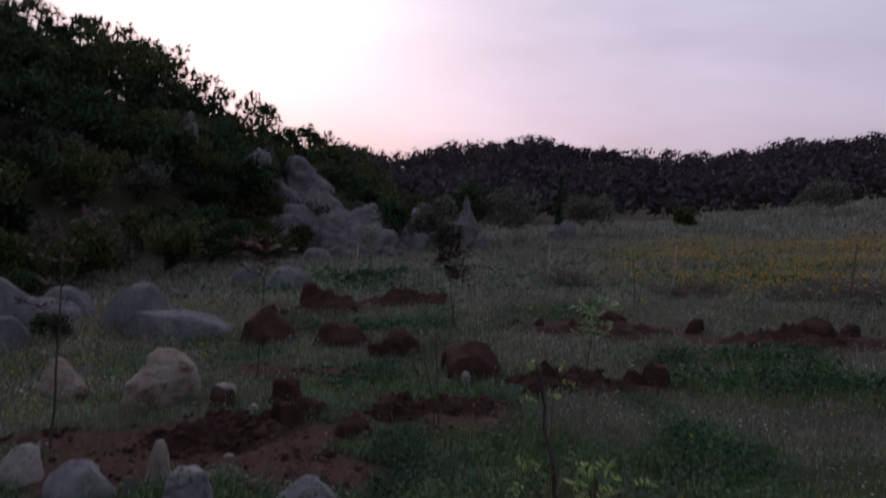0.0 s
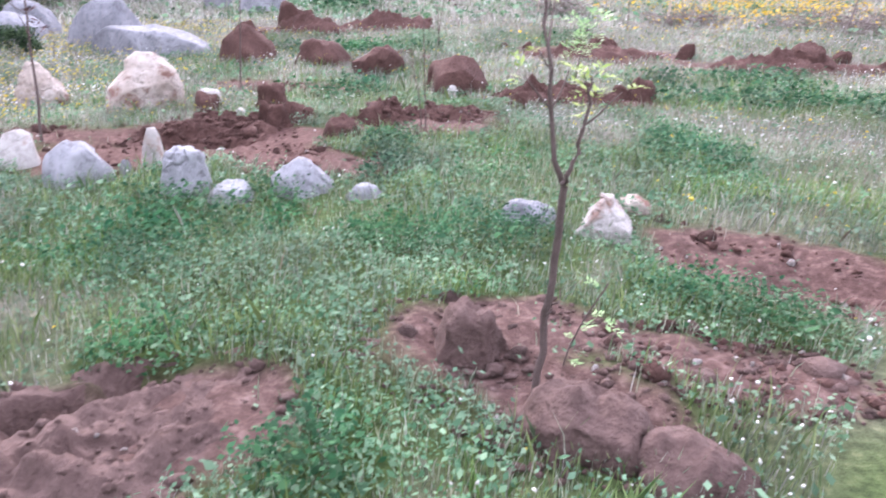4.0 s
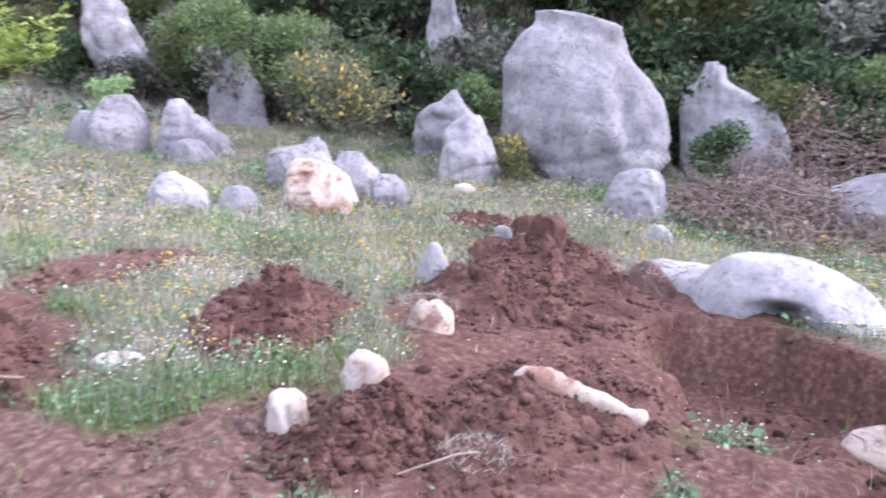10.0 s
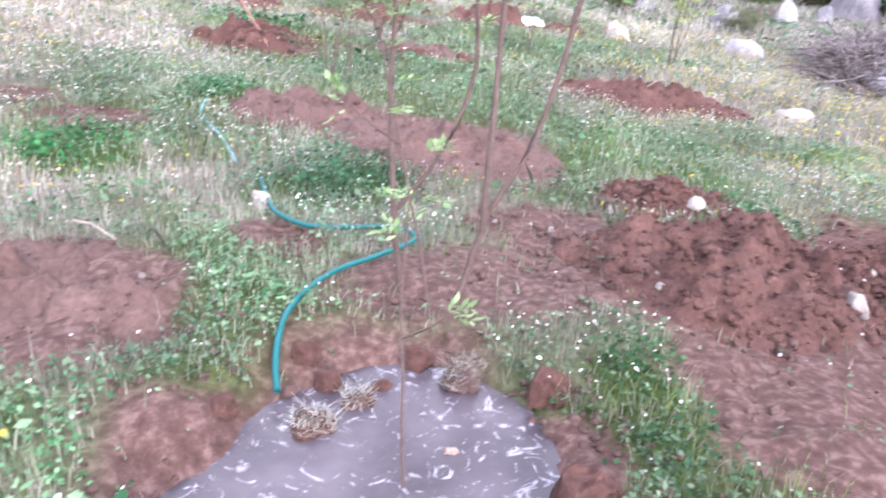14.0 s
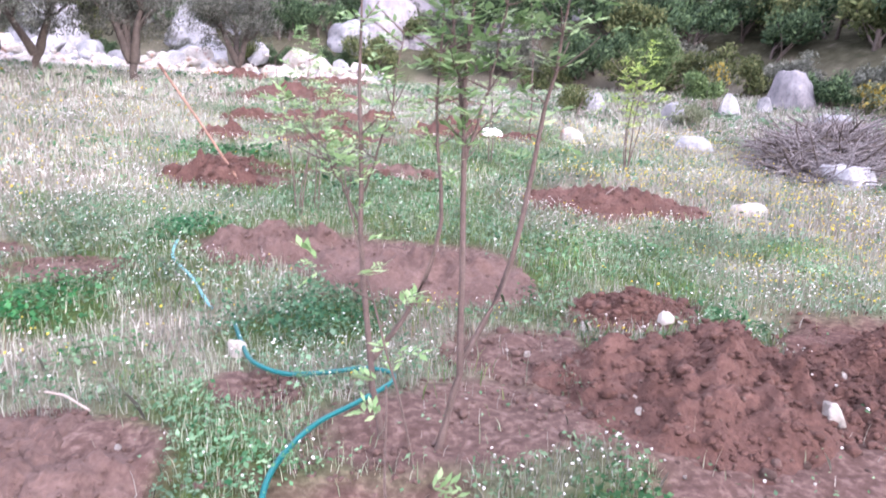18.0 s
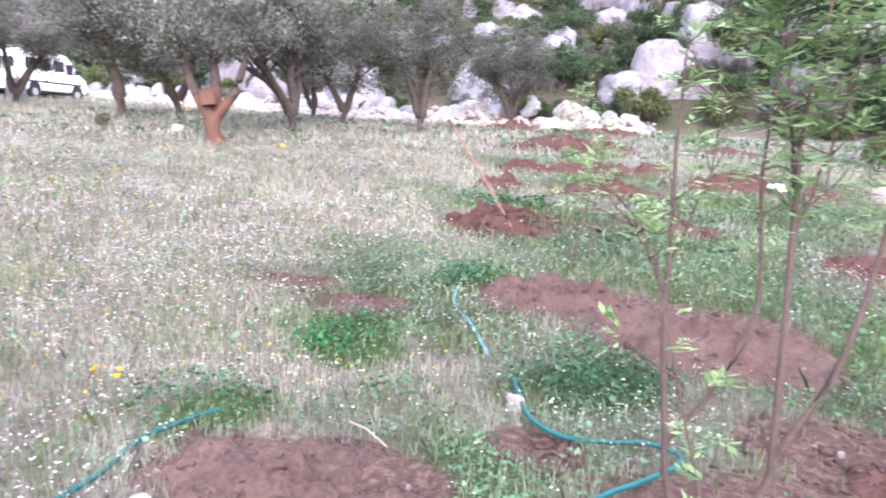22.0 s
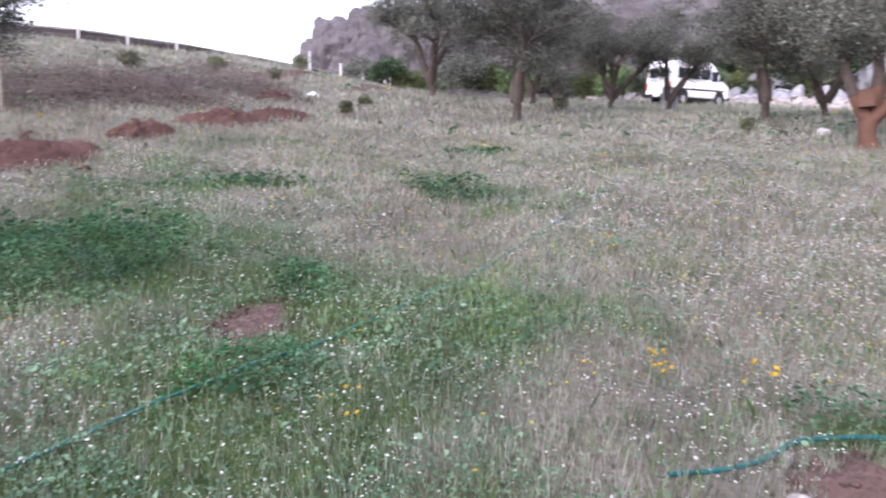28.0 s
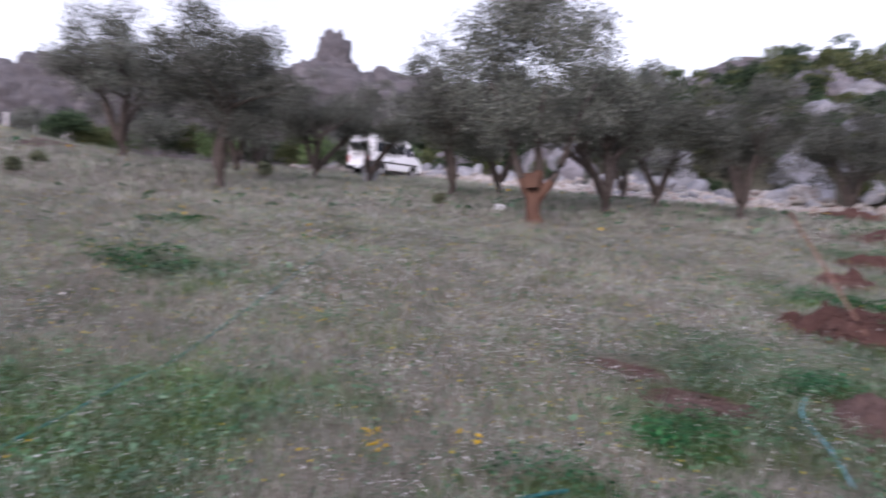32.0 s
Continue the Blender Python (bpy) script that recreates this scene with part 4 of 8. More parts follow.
rock(-1.62, 5.33, 0.11, 0.07, "small white stone on red earth", WHITE, level=3, name="stone"); rock(0.35, 8.01, 0.12, 0.14, "small white stone beside a clod", WHITE, level=3, name="stone"); rock(-1.75, 6.5, 0.14, 0.1, "small white stone on red earth", WHITE, level=3, name="stone")
rock(0.62, -4.42, 0.11, 0.09, "round white stone beside a green hose", WHITE, level=3, rough=0.12, name="stone"); rock(-1.78, -4.2, 0.1, 0.06, "white stone on a heap of red earth", WHITE, level=3, name="stone", raise_by=0.24); rock(-2.15, -3.3, 0.12, 0.09, "forked white stone on red earth", WHITE, level=3, rough=0.5, name="stone", raise_by=0.05)
rock(2.0, -3.13, 0.115, 0.09, "squared white stone at the edge of bare earth", WHITE, level=3, rough=0.1, taper=0.1, name="stone"); rock(-5.2, 3.9, 0.4, 0.1, L); rock(-5.6, 4.8, 0.5, 0.12, L)
# the outcrops under the hill and on its far slope
H = "grey limestone crag on the wooded hillside"
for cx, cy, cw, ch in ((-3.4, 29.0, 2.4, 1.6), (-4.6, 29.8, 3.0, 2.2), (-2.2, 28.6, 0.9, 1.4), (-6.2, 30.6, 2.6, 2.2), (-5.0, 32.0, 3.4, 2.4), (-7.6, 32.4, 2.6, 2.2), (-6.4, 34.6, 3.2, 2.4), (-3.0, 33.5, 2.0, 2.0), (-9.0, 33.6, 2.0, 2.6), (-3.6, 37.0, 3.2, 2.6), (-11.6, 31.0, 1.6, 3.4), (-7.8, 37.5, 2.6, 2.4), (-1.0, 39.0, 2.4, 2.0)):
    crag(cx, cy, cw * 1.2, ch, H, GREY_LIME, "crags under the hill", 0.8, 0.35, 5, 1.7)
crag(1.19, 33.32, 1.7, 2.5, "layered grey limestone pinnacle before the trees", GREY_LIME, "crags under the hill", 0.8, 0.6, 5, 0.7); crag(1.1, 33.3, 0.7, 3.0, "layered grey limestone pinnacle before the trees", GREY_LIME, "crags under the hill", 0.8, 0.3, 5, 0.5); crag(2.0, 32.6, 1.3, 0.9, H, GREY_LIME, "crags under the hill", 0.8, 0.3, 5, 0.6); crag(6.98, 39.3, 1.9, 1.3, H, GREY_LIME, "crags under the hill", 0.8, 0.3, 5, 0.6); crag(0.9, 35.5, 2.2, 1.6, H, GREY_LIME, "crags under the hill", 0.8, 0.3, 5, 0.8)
rock(-4.9, 26.6, 1.2, 0.45, H, group="crags under the hill"); rock(-1.0, 31.0, 0.8, 0.9, H, group="crags under the hill"); rock(-3.9, 17.5, 1.2, 0.5, "low grey limestone by a far heap of earth"); rock(-5.2, 18.5, 0.8, 0.6, "low grey limestone by a far heap of earth")


# ---- heaps of dug earth ----
HEAPS, FRESH_HEAPS = [], []


def mound(x, y, rx, ry, h, turn=0.0, mat=SOIL, label="heap of crumbly dug red earth on the meadow", lumpy=0.4, group="heaps of dug earth"):
    SEED[0] += 1
    s = SEED[0]
    h *= 0.85 if math.hypot(x, y) < 7.5 else 0.62
    HEAPS.append((x, y, rx, ry, turn))
    if mat is SOIL:
        FRESH_HEAPS.append((x, y, rx * 1.15, ry * 1.15, turn))
    n, m = (44, 120) if math.hypot(x, y) < 7.5 else (30, 72)
    rr = np.linspace(0, 1.25, n) ** 0.9
    a = np.linspace(0, 2 * np.pi, m, endpoint=False)
    R, A = np.meshgrid(rr, a, indexing="ij")
    edge = 1 + 0.5 * (fbm(np.cos(A) * 1.5 + s, np.sin(A) * 1.5, 0, s, 3) - 0.5) * 2
    lx, ly = R * np.cos(A) * rx * edge, R * np.sin(A) * ry * edge
    c, q = math.cos(radians(turn)), math.sin(radians(turn))
    X, Y = x + lx * c - ly * q, y + lx * q + ly * c
    R2 = R * (1 + 0.5 * (fbm(X * 1.1 / max(rx, 0.4) + 3, Y * 1.1 / max(rx, 0.4), s, s + 2, 3) - 0.5))
    prof = np.clip(1 - (R2 / 1.08) ** 2.0, 0, 1) ** 0.9
    body = fbm(X * 2.3 / max(rx, 0.4) + s, Y * 2.3 / max(rx, 0.4), 0, s, 3)
    lump = fbm(X * 7, Y * 7, s, s + 5, 4)
    clod = 1.7 * np.maximum(0, vnoise(X * 8, Y * 8, s, s + 7) - 0.5) + np.maximum(0, vnoise(X * 15, Y * 15, s, s + 8) - 0.5) + 0.45 * np.abs(vnoise(X * 24, Y * 24, s, s + 9) - 0.5)
    Z = land(X, Y) + h * prof * (0.05 + 1.45 * body) + np.clip(prof + 0.25, 0, 1) * (lumpy * 0.5 * (lump - 0.5) * min(1, h * 3 + 0.15) + (0.07 + 0.06 * min(1, h * 3)) * clod + 0.04 * (vnoise(X * 33, Y * 33, s, s + 12) - 0.5)) - 0.02
    Z = np.where(R > 1.12, land(X, Y) - 0.06, Z)
    V = np.stack([X - x, Y - y, Z - put(x, y)], -1).reshape(-1, 3)
    i = np.arange(n - 1)[:, None] * m
    j = np.arange(m)[None]
    k = (j + 1) % m
    F = np.stack([i + j, i + m + j, i + m + k, i + k], -1).reshape(-1, 4)
    ob = new("earth_mound", mesh_of("earth_mound", V, F, mat))
    ob.matrix_world = pose(x, y, put(x, y))
    return tagged(ob, label, "earth mound", group)


CLOD = "block-like dark red clod of dug earth in the grass"


def clod(x, y, w, h, label=CLOD, mat=SOIL, up=0.0):
    return rock(x, y, w, h, label, mat, deep=0.8, taper=0.15, rough=0.5, level=4, name="earth_clod", group="clods of dug earth", raise_by=up)


clod(-2.65, 10.5, 0.9, 0.46); clod(-1.45, 10.3, 0.88, 0.36); clod(-0.62, 9.5, 0.72, 0.34); clod(0.4, 8.3, 0.85, 0.42); clod(-1.47, 6.8, 0.42, 0.3); clod(-2.1, 6.75, 0.3, 0.16); clod(-0.42, 6.3, 0.34, 0.2); clod(-2.6, 14.0, 0.5, 0.55); clod(3.0, 11.7, 0.55, 0.3); clod(5.7, 10.3, 0.6, 0.36)
clod(0.19, 2.02, 0.32, 0.19, "dry red clod beside a young tree", SOIL_DRY); clod(0.48, 1.5, 0.4, 0.18, "dry red clod beside a young tree", SOIL_DRY); clod(0.75, 1.33, 0.36, 0.12, "dry red clod beside a young tree", SOIL_DRY)
clod(-3.35, 1.9, 0.3, 0.34); clod(-6.7, -1.0, 0.35, 0.5); clod(-7.6, -1.3, 0.3, 0.25); clod(-4.35, -1.55, 0.3, 0.2, "buff lump of earth and roots on a heap", STAINED); clod(-5.9, -0.15, 0.45, 0.3, "straw-covered clod at the edge of a pit", SOIL_DRY)
for px, py, pw, ph, up in ((0.34, -2.66, 0.2, 0.12, 0.05), (0.19, -2.8, 0.15, 0.1, 0.05), (0.1, -2.9, 0.12, 0.08, 0.05), (0.36, -3.02, 0.12, 0.06, 0.03), (0.62, -2.72, 0.12, 0.05, 0.03), (-0.05, -3.05, 0.12, 0.06, 0.05), (0.28, -2.92, 0.1, 0.06, 0.06)):
    clod(px, py, pw, ph, "muddy clod rising from a puddle", SOIL, up)
clod(-0.47, -2.74, 0.16, 0.11, "red clod on the rim of a puddle", SOIL, 0.02); clod(-0.19, -2.89, 0.15, 0.05, "straw-covered clod in a puddle", SOIL_DRY, 0.08); clod(-0.09, -2.54, 0.06, 0.04, "pale pebble in a puddle", STAINED, 0.1); clod(-0.4, -2.2, 0.2, 0.1, "red clod on the rim of a puddle", SOIL, 0.03)
mound(1.5, 7.9, 0.75, 0.32, 0.28, -18); mound(-2.3, 14.0, 0.75, 0.45, 0.5); mound(-0.7, 14.8, 0.75, 0.45, 0.45); mound(2.7, 11.5, 1.0, 0.5, 0.26, -15); mound(5.4, 10.4, 0.95, 0.5, 0.34, -10); mound(6.9, 9.9, 0.9, 0.3, 0.12, -10)
mound(-1.9, 5.9, 0.5, 0.3, 0.16, 20); mound(0.1, 6.7, 0.6, 0.25, 0.15, 5); mound(-0.4, 6.5, 0.22, 0.2, 0.2, 0)
mound(-1.15, 1.4, 0.85, 0.42, 0.1, 47, SOIL_DRY, "low heap of dry red earth in green weeds")
mound(-6.2, -0.85, 1.15, 0.75, 0.3, 12); mound(-6.75, -1.05, 0.4, 0.35, 0.24, 12); mound(-5.3, -1.2, 0.8, 0.6, 0.25, 40); mound(-3.4, -0.85, 0.85, 0.5, 0.16, -30); mound(-4.3, -2.6, 0.72, 0.42, 0.22, 15); mound(-8.1, -1.85, 0.6, 0.3, 0.12, 60); mound(-3.75, 1.5, 0.62, 0.5, 0.3, 60); mound(-2.9, -1.5, 0.4, 0.3, 0.15, 0)
mound(-1.85, -3.8, 0.8, 0.62, 0.25, 20, SOIL); mound(-2.95, -3.75, 0.8, 0.36, 0.28, 48); mound(-2.0, -5.0, 0.42, 0.25, 0.12, 10); mound(-3.3, -8.1, 1.0, 0.6, 0.28, -10); mound(0.45, -6.55, 0.5, 0.4, 0.22, 0, SOIL_DRY); mound(-0.7, -5.85, 0.95, 0.6, 0.16, -15, SOIL_DRY)
mound(1.05, -9.0, 0.5, 0.42, 0.42); mound(-1.0, -9.6, 0.55, 0.3, 0.12, 0, SOIL_DRY); mound(1.5, -3.45, 0.62, 0.4, 0.1, -15, SOIL_DRY, "low heap of dry red earth strewn with pebbles"); mound(0.75, -9.75, 0.3, 0.2, 0.15)
for mx, my, mr, mh in ((-0.6, -12.1, 0.6, 0.3), (1.2, -12.0, 0.45, 0.28), (0.9, -14.1, 0.4, 0.32), (-0.4, -14.3, 0.9, 0.3), (-1.6, -14.9, 0.4, 0.3), (-2.6, -13.1, 0.7, 0.4), (-3.9, -12.9, 0.5, 0.2), (-0.7, -17.5, 0.5, 0.45), (1.0, -17.5, 0.35, 0.3), (-0.1, -19.2, 1.2, 0.45), (1.6, -24.0, 1.2, 0.4), (-1.2, -23.5, 1.4, 0.4), (-4.0, -19.0, 1.0, 0.2)):
    mound(mx, my, mr, mr * 0.6, mh)
for mx, my, mr, mh, mt in ((10.7, 1.3, 0.95, 0.28, -70), (12.5, -0.8, 1.15, 0.28, -75), (13.9, -2.75, 0.7, 0.3, -60), (15.4, -4.7, 1.2, 0.36, -55), (16.9, -6.4, 1.2, 0.36, -50), (20.3, -7.5, 0.7, 0.3, -45), (12.6, 1.0, 0.5, 0.2, -70)):
    mound(mx, my, mr, mr * 0.55, mh, mt, SOIL, "heap of dug red earth beside the grassy bank")

def thrown(spots, n, seed, size, label):
    """Clods that rolled off the heaps."""
    r = np.random.default_rng(seed)
    for hx, hy, hr in spots:
        for _ in range(n):
            a, u = r.uniform(0, 6.28), hr * r.uniform(0.55, 1.5)
            k = size * r.uniform(0.5, 1.5)
            clod(hx + math.cos(a) * u, hy + math.sin(a) * u * 0.8, k, k * r.uniform(0.45, 0.8), label)


thrown(((11.0, 1.1, 1.0), (12.8, -0.8, 1.1), (13.9, -2.75, 0.8), (15.4, -4.7, 1.1), (16.9, -6.4, 1.1), (20.3, -7.5, 0.8)), 7, 71, 0.15, "dark red clod rolled off a heap by the bank")
thrown(((-0.6, -12.1, 0.6), (0.9, -14.1, 0.5), (-0.4, -14.3, 0.9), (-2.6, -13.1, 0.8), (-0.1, -19.2, 1.2), (1.05, -9.0, 0.5), (-1.0, -9.6, 0.6), (1.6, -24.0, 1.3)), 4, 72, 0.17, "red clod beside a heap in the meadow")
thrown(((2.6, 11.9, 1.0), (5.5, 10.5, 1.1), (-0.7, 14.8, 0.8), (-2.3, 14.0, 0.8), (1.5, 7.9, 0.7), (-1.8, 5.8, 0.8)), 5, 73, 0.24, "dark red clod beside dug earth")


# ---- trees and shrubs ----
def leaves(centres, radii, per, size, seed, flat=0.35, slim=0.42):
    """Leaf quads strewn over the shells of blobs: vertices and quads."""
    r = np.random.default_rng(seed)
    c = np.repeat(np.asarray(centres, float), per, 0)
    R = np.repeat(np.asarray(radii, float), per)
    n = len(c)
    d = r.normal(size=(n, 3))
    d /= np.linalg.norm(d, axis=1)[:, None]
    d[:, 2] = np.where(d[:, 2] < -0.35, -d[:, 2], d[:, 2])
    rad = R * r.uniform(0.45, 1.08, n) * (0.75 + 0.5 * vnoise(d[:, 0] * 2.5 + c[:, 0], d[:, 1] * 2.5 + c[:, 1], d[:, 2] * 2.5 + c[:, 2], seed))
    p = c + d * rad[:, None]
    a = d * 0.7 + r.normal(size=(n, 3)) * 0.8 + np.array([0, 0, flat])
    a /= np.linalg.norm(a, axis=1)[:, None]
    b = np.cross(a, r.normal(size=(n, 3)))
    b /= np.linalg.norm(b, axis=1)[:, None]
    s = size * r.uniform(0.6, 1.35, n)[:, None]
    V = np.stack([p - a * s * 0.5, p + b * s * slim * 0.5, p + a * s * 0.5, p - b * s * slim * 0.5], 1).reshape(-1, 3)
    return V, np.arange(4 * n).reshape(-1, 4)


def limb(r, start, way, length, r0, r1, n=6, wander=0.18, lift=0.0):
    p, out = np.array(start, float), []
    way = np.array(way, float) / np.linalg.norm(way)
    for i in range(n):
        t = i / (n - 1)
        out.append((*p, r0 + (r1 - r0) * t))
        way = way + r.normal(size=3) * wander + np.array([0, 0, lift])
        way /= np.linalg.norm(way)
        p = p + way * length / (n - 1)
    return out


def tree_meshes(seed, h, spread, stems, leaf_mat, clear=0.28, blobs=34, per=150, size=0.13, trunk_r=0.13, bark=BARK, fork=0.0):
    """Trunk and crown of a tree h metres high."""
    r = np.random.default_rng(seed)
    paths, cen, rad = [], [], []
    for s in range(stems):
        az = 2 * np.pi * (s + r.uniform(0, 0.6)) / max(stems, 1)
        lean = r.uniform(0.15, 0.4) if stems > 1 else r.uniform(0.0, 0.22)
        if fork:
            lean = r.uniform(0.35, 0.75) if stems > 1 else 0.2
        base = (math.cos(az) * 0.05, math.sin(az) * 0.05, fork - 0.12) if fork else (math.cos(az) * 0.1 * (stems > 1), math.sin(az) * 0.1 * (stems > 1), -0.15)
        tr = limb(r, base, (math.cos(az) * lean, math.sin(az) * lean, 1), h * (clear + 0.2), trunk_r * 1.25, trunk_r * 0.6, 7, 0.12, 0.04)
        tr[0] = (*tr[0][:3], trunk_r * (1.3 if fork else 1.9))
        tr[1] = (*tr[1][:3], trunk_r * 1.25)
        paths.append(tr)
        for k in range(5):
            q = tr[r.integers(3, 7)]
            az2 = az + r.uniform(-1.8, 1.8)
            br = limb(r, q[:3], (math.cos(az2) * 0.9, math.sin(az2) * 0.9, r.uniform(0.5, 1.2)), h * r.uniform(0.25, 0.42), trunk_r * 0.45, 0.015, 6, 0.2, 0.08)
            paths.append(br)
            for q2 in br[3:]:
                cen.append(q2[:3])
                rad.append(r.uniform(0.09, 0.16) * h)
    if fork:
        paths.append([(0.04 * math.sin(9 * q), 0.04 * math.cos(7 * q), -0.2 + (fork + 0.25) * q, trunk_r * (2.6 - 1.7 * min(1, q * 2.2) + 0.75 * max(0, q - 0.6))) for q in np.linspace(0, 1, 8)])
    while len(cen) < blobs:
        az, u = r.uniform(0, 2 * np.pi), math.sqrt(r.uniform(0.05, 1))
        z = r.uniform(clear + 0.08, 0.94)
        wide = spread * math.sin(math.pi * min(1, (z - clear * 0.6) / (1.06 - clear * 0.6))) ** 0.6
        cen.append((math.cos(az) * u * wide, math.sin(az) * u * wide, z * h))
        rad.append(r.uniform(0.08, 0.15) * h)
    V, F = leaves(cen, rad, per, size, seed + 1)
    tv, tf = tube(paths, 7)
    return mesh_of("trunk", tv, tf, bark), mesh_of("crown", V, F, leaf_mat, False)


def plant(meshes, x, y, scale, turn, label, category, group, name="tree", sink=0.05):
    t = thing(name, pose(x, y, put(x, y, sink), 0, 0, turn), label, category, group)
    t.scale = (scale, scale, scale)
    part("trunk", meshes[0], None, t)
    part("crown", meshes[1], None, t)
    return t


OLIVES = [tree_meshes(200 + i, 4.4, 1.8, s, OLIVE, 0.2, 70, 430, 0.08, 0.11, BARK, 0.7) for i, s in enumerate((2, 3, 3, 2, 4))]
OL = "olive tree with a grey gnarled trunk and dusty green crown"
for ox, oy, oh, ov, ot in ((21.94, -13.8, 5.0, 2, 30), (15.45, -12.5, 4.7, 0, 80), (20.4, -17.2, 4.0, 3, 10), (18.3, -19.1, 3.9, 4, 200), (17.65, -21.4, 3.9, 1, 120), (11.79, -18.1, 4.5, 3, 60), (11.4, -20.3, 4.2, 0, 300), (6.9, -17.8, 4.3, 4, 45), (6.45, -20.9, 3.7, 0, 150), (4.0, -20.15, 3.9, 1, 210), (1.8, -27.0, 4.0, 2, 10), (8.8, -25.0, 3.8, 3, 77), (24.0, -21.5, 4.2, 0, 33)):
    plant(OLIVES[ov], ox, oy, oh / 4.4, ot, OL, "olive tree", "olive trees in the meadow", "olive_tree")


def boxed_olive():
    """An olive whose short stripped trunk parts into three limbs near the ground."""
    r = np.random.default_rng(216)
    t = thing("olive_tree", pose(7.35, -14.5, put(7.35, -14.5, 0.05), 0, 0, 206), "olive tree with stripped orange wood at its foot", "olive tree", "olive trees in the meadow")
    trunk = [(0.03 * math.sin(6 * q), 0.03 * math.cos(5 * q), -0.15 + 0.75 * q, 0.27 - 0.12 * min(1, 1.8 * q) + 0.05 * max(0, q - 0.6)) for q in np.linspace(0, 1, 10)]
    limbs = (((0, 0, 0.55, 0.15), (-0.28, 0, 1.0, 0.11), (-0.52, 0.05, 1.6, 0.09), (-0.85, 0.1, 2.6, 0.05), (-1.2, 0.1, 3.3, 0.02)), ((0, 0, 0.6, 0.14), (0.33, -0.05, 0.98, 0.1), (0.58, -0.1, 1.5, 0.08), (0.85, -0.1, 2.4, 0.05), (1.2, 0, 3.2, 0.02)), ((0.03, 0.1, 0.6, 0.14), (0.06, 0.2, 1.4, 0.11), (0.0, 0.35, 2.2, 0.07), (0.15, 0.5, 3.4, 0.03)))
    paths = [curve_through(q, 12) for q in limbs]
    V, F = tube([trunk] + [p[:4] for p in paths], 16)
    out = r.normal(size=V.shape) * 0.006
    part("trunk", mesh_of("trunk", V + out, F, ORANGE), None, t, "stripped orange-brown lower trunk")
    for p in paths:
        V, F = tube([p[3:]], 10)
        part("limb", mesh_of("limb", V, F, BARK), None, t)
    a, u, z = r.uniform(0, 6.28, 80), np.sqrt(r.uniform(0.03, 1, 80)), r.uniform(0, 1, 80)
    w = 2.1 * np.sin(np.pi * (0.12 + 0.8 * z)) ** 0.6
    V, F = leaves(np.stack([np.cos(a) * u * w, np.sin(a) * u * w, 1.75 + 2.9 * z], 1), r.uniform(0.38, 0.66, 80), 430, 0.08, 217)
    part("crown", mesh_of("crown", V, F, OLIVE, False), None, t)
    return t


boxed_olive()
BROAD = tree_meshes(215, 4.6, 2.9, 4, OLIVE, 0.1, 110, 420, 0.085, 0.12, BARK, 0.45)
plant(BROAD, 19.75, 0.05, 1.0, 20, "large olive tree with several dark stems on the bank", "olive tree", "olive trees on the bank", "olive_tree")
plant(BROAD, 18.2, 1.6, 0.5, 140, "low olive tree hanging over dry brush on the bank", "olive tree", "olive trees on the bank", "olive_tree")
plant(BROAD, 20.8, 2.9, 0.62, 250, "broad olive tree behind another on the bank", "olive tree", "olive trees on the bank", "olive_tree")

WOODS = [tree_meshes(300 + i, 3.6, 1.5, 2, WOOD_LEAF if i % 3 else WARM_LEAF, 0.05, 30, 130, 0.16, 0.08) for i in range(7)]
OLD = tree_meshes(320, 3.0, 1.4, 2, OLIVE, 0.05, 26, 130, 0.15, 0.07)
WD = ("dense dark green evergreen shrub on the hillside", "olive-green wild shrub on the rocky hillside")


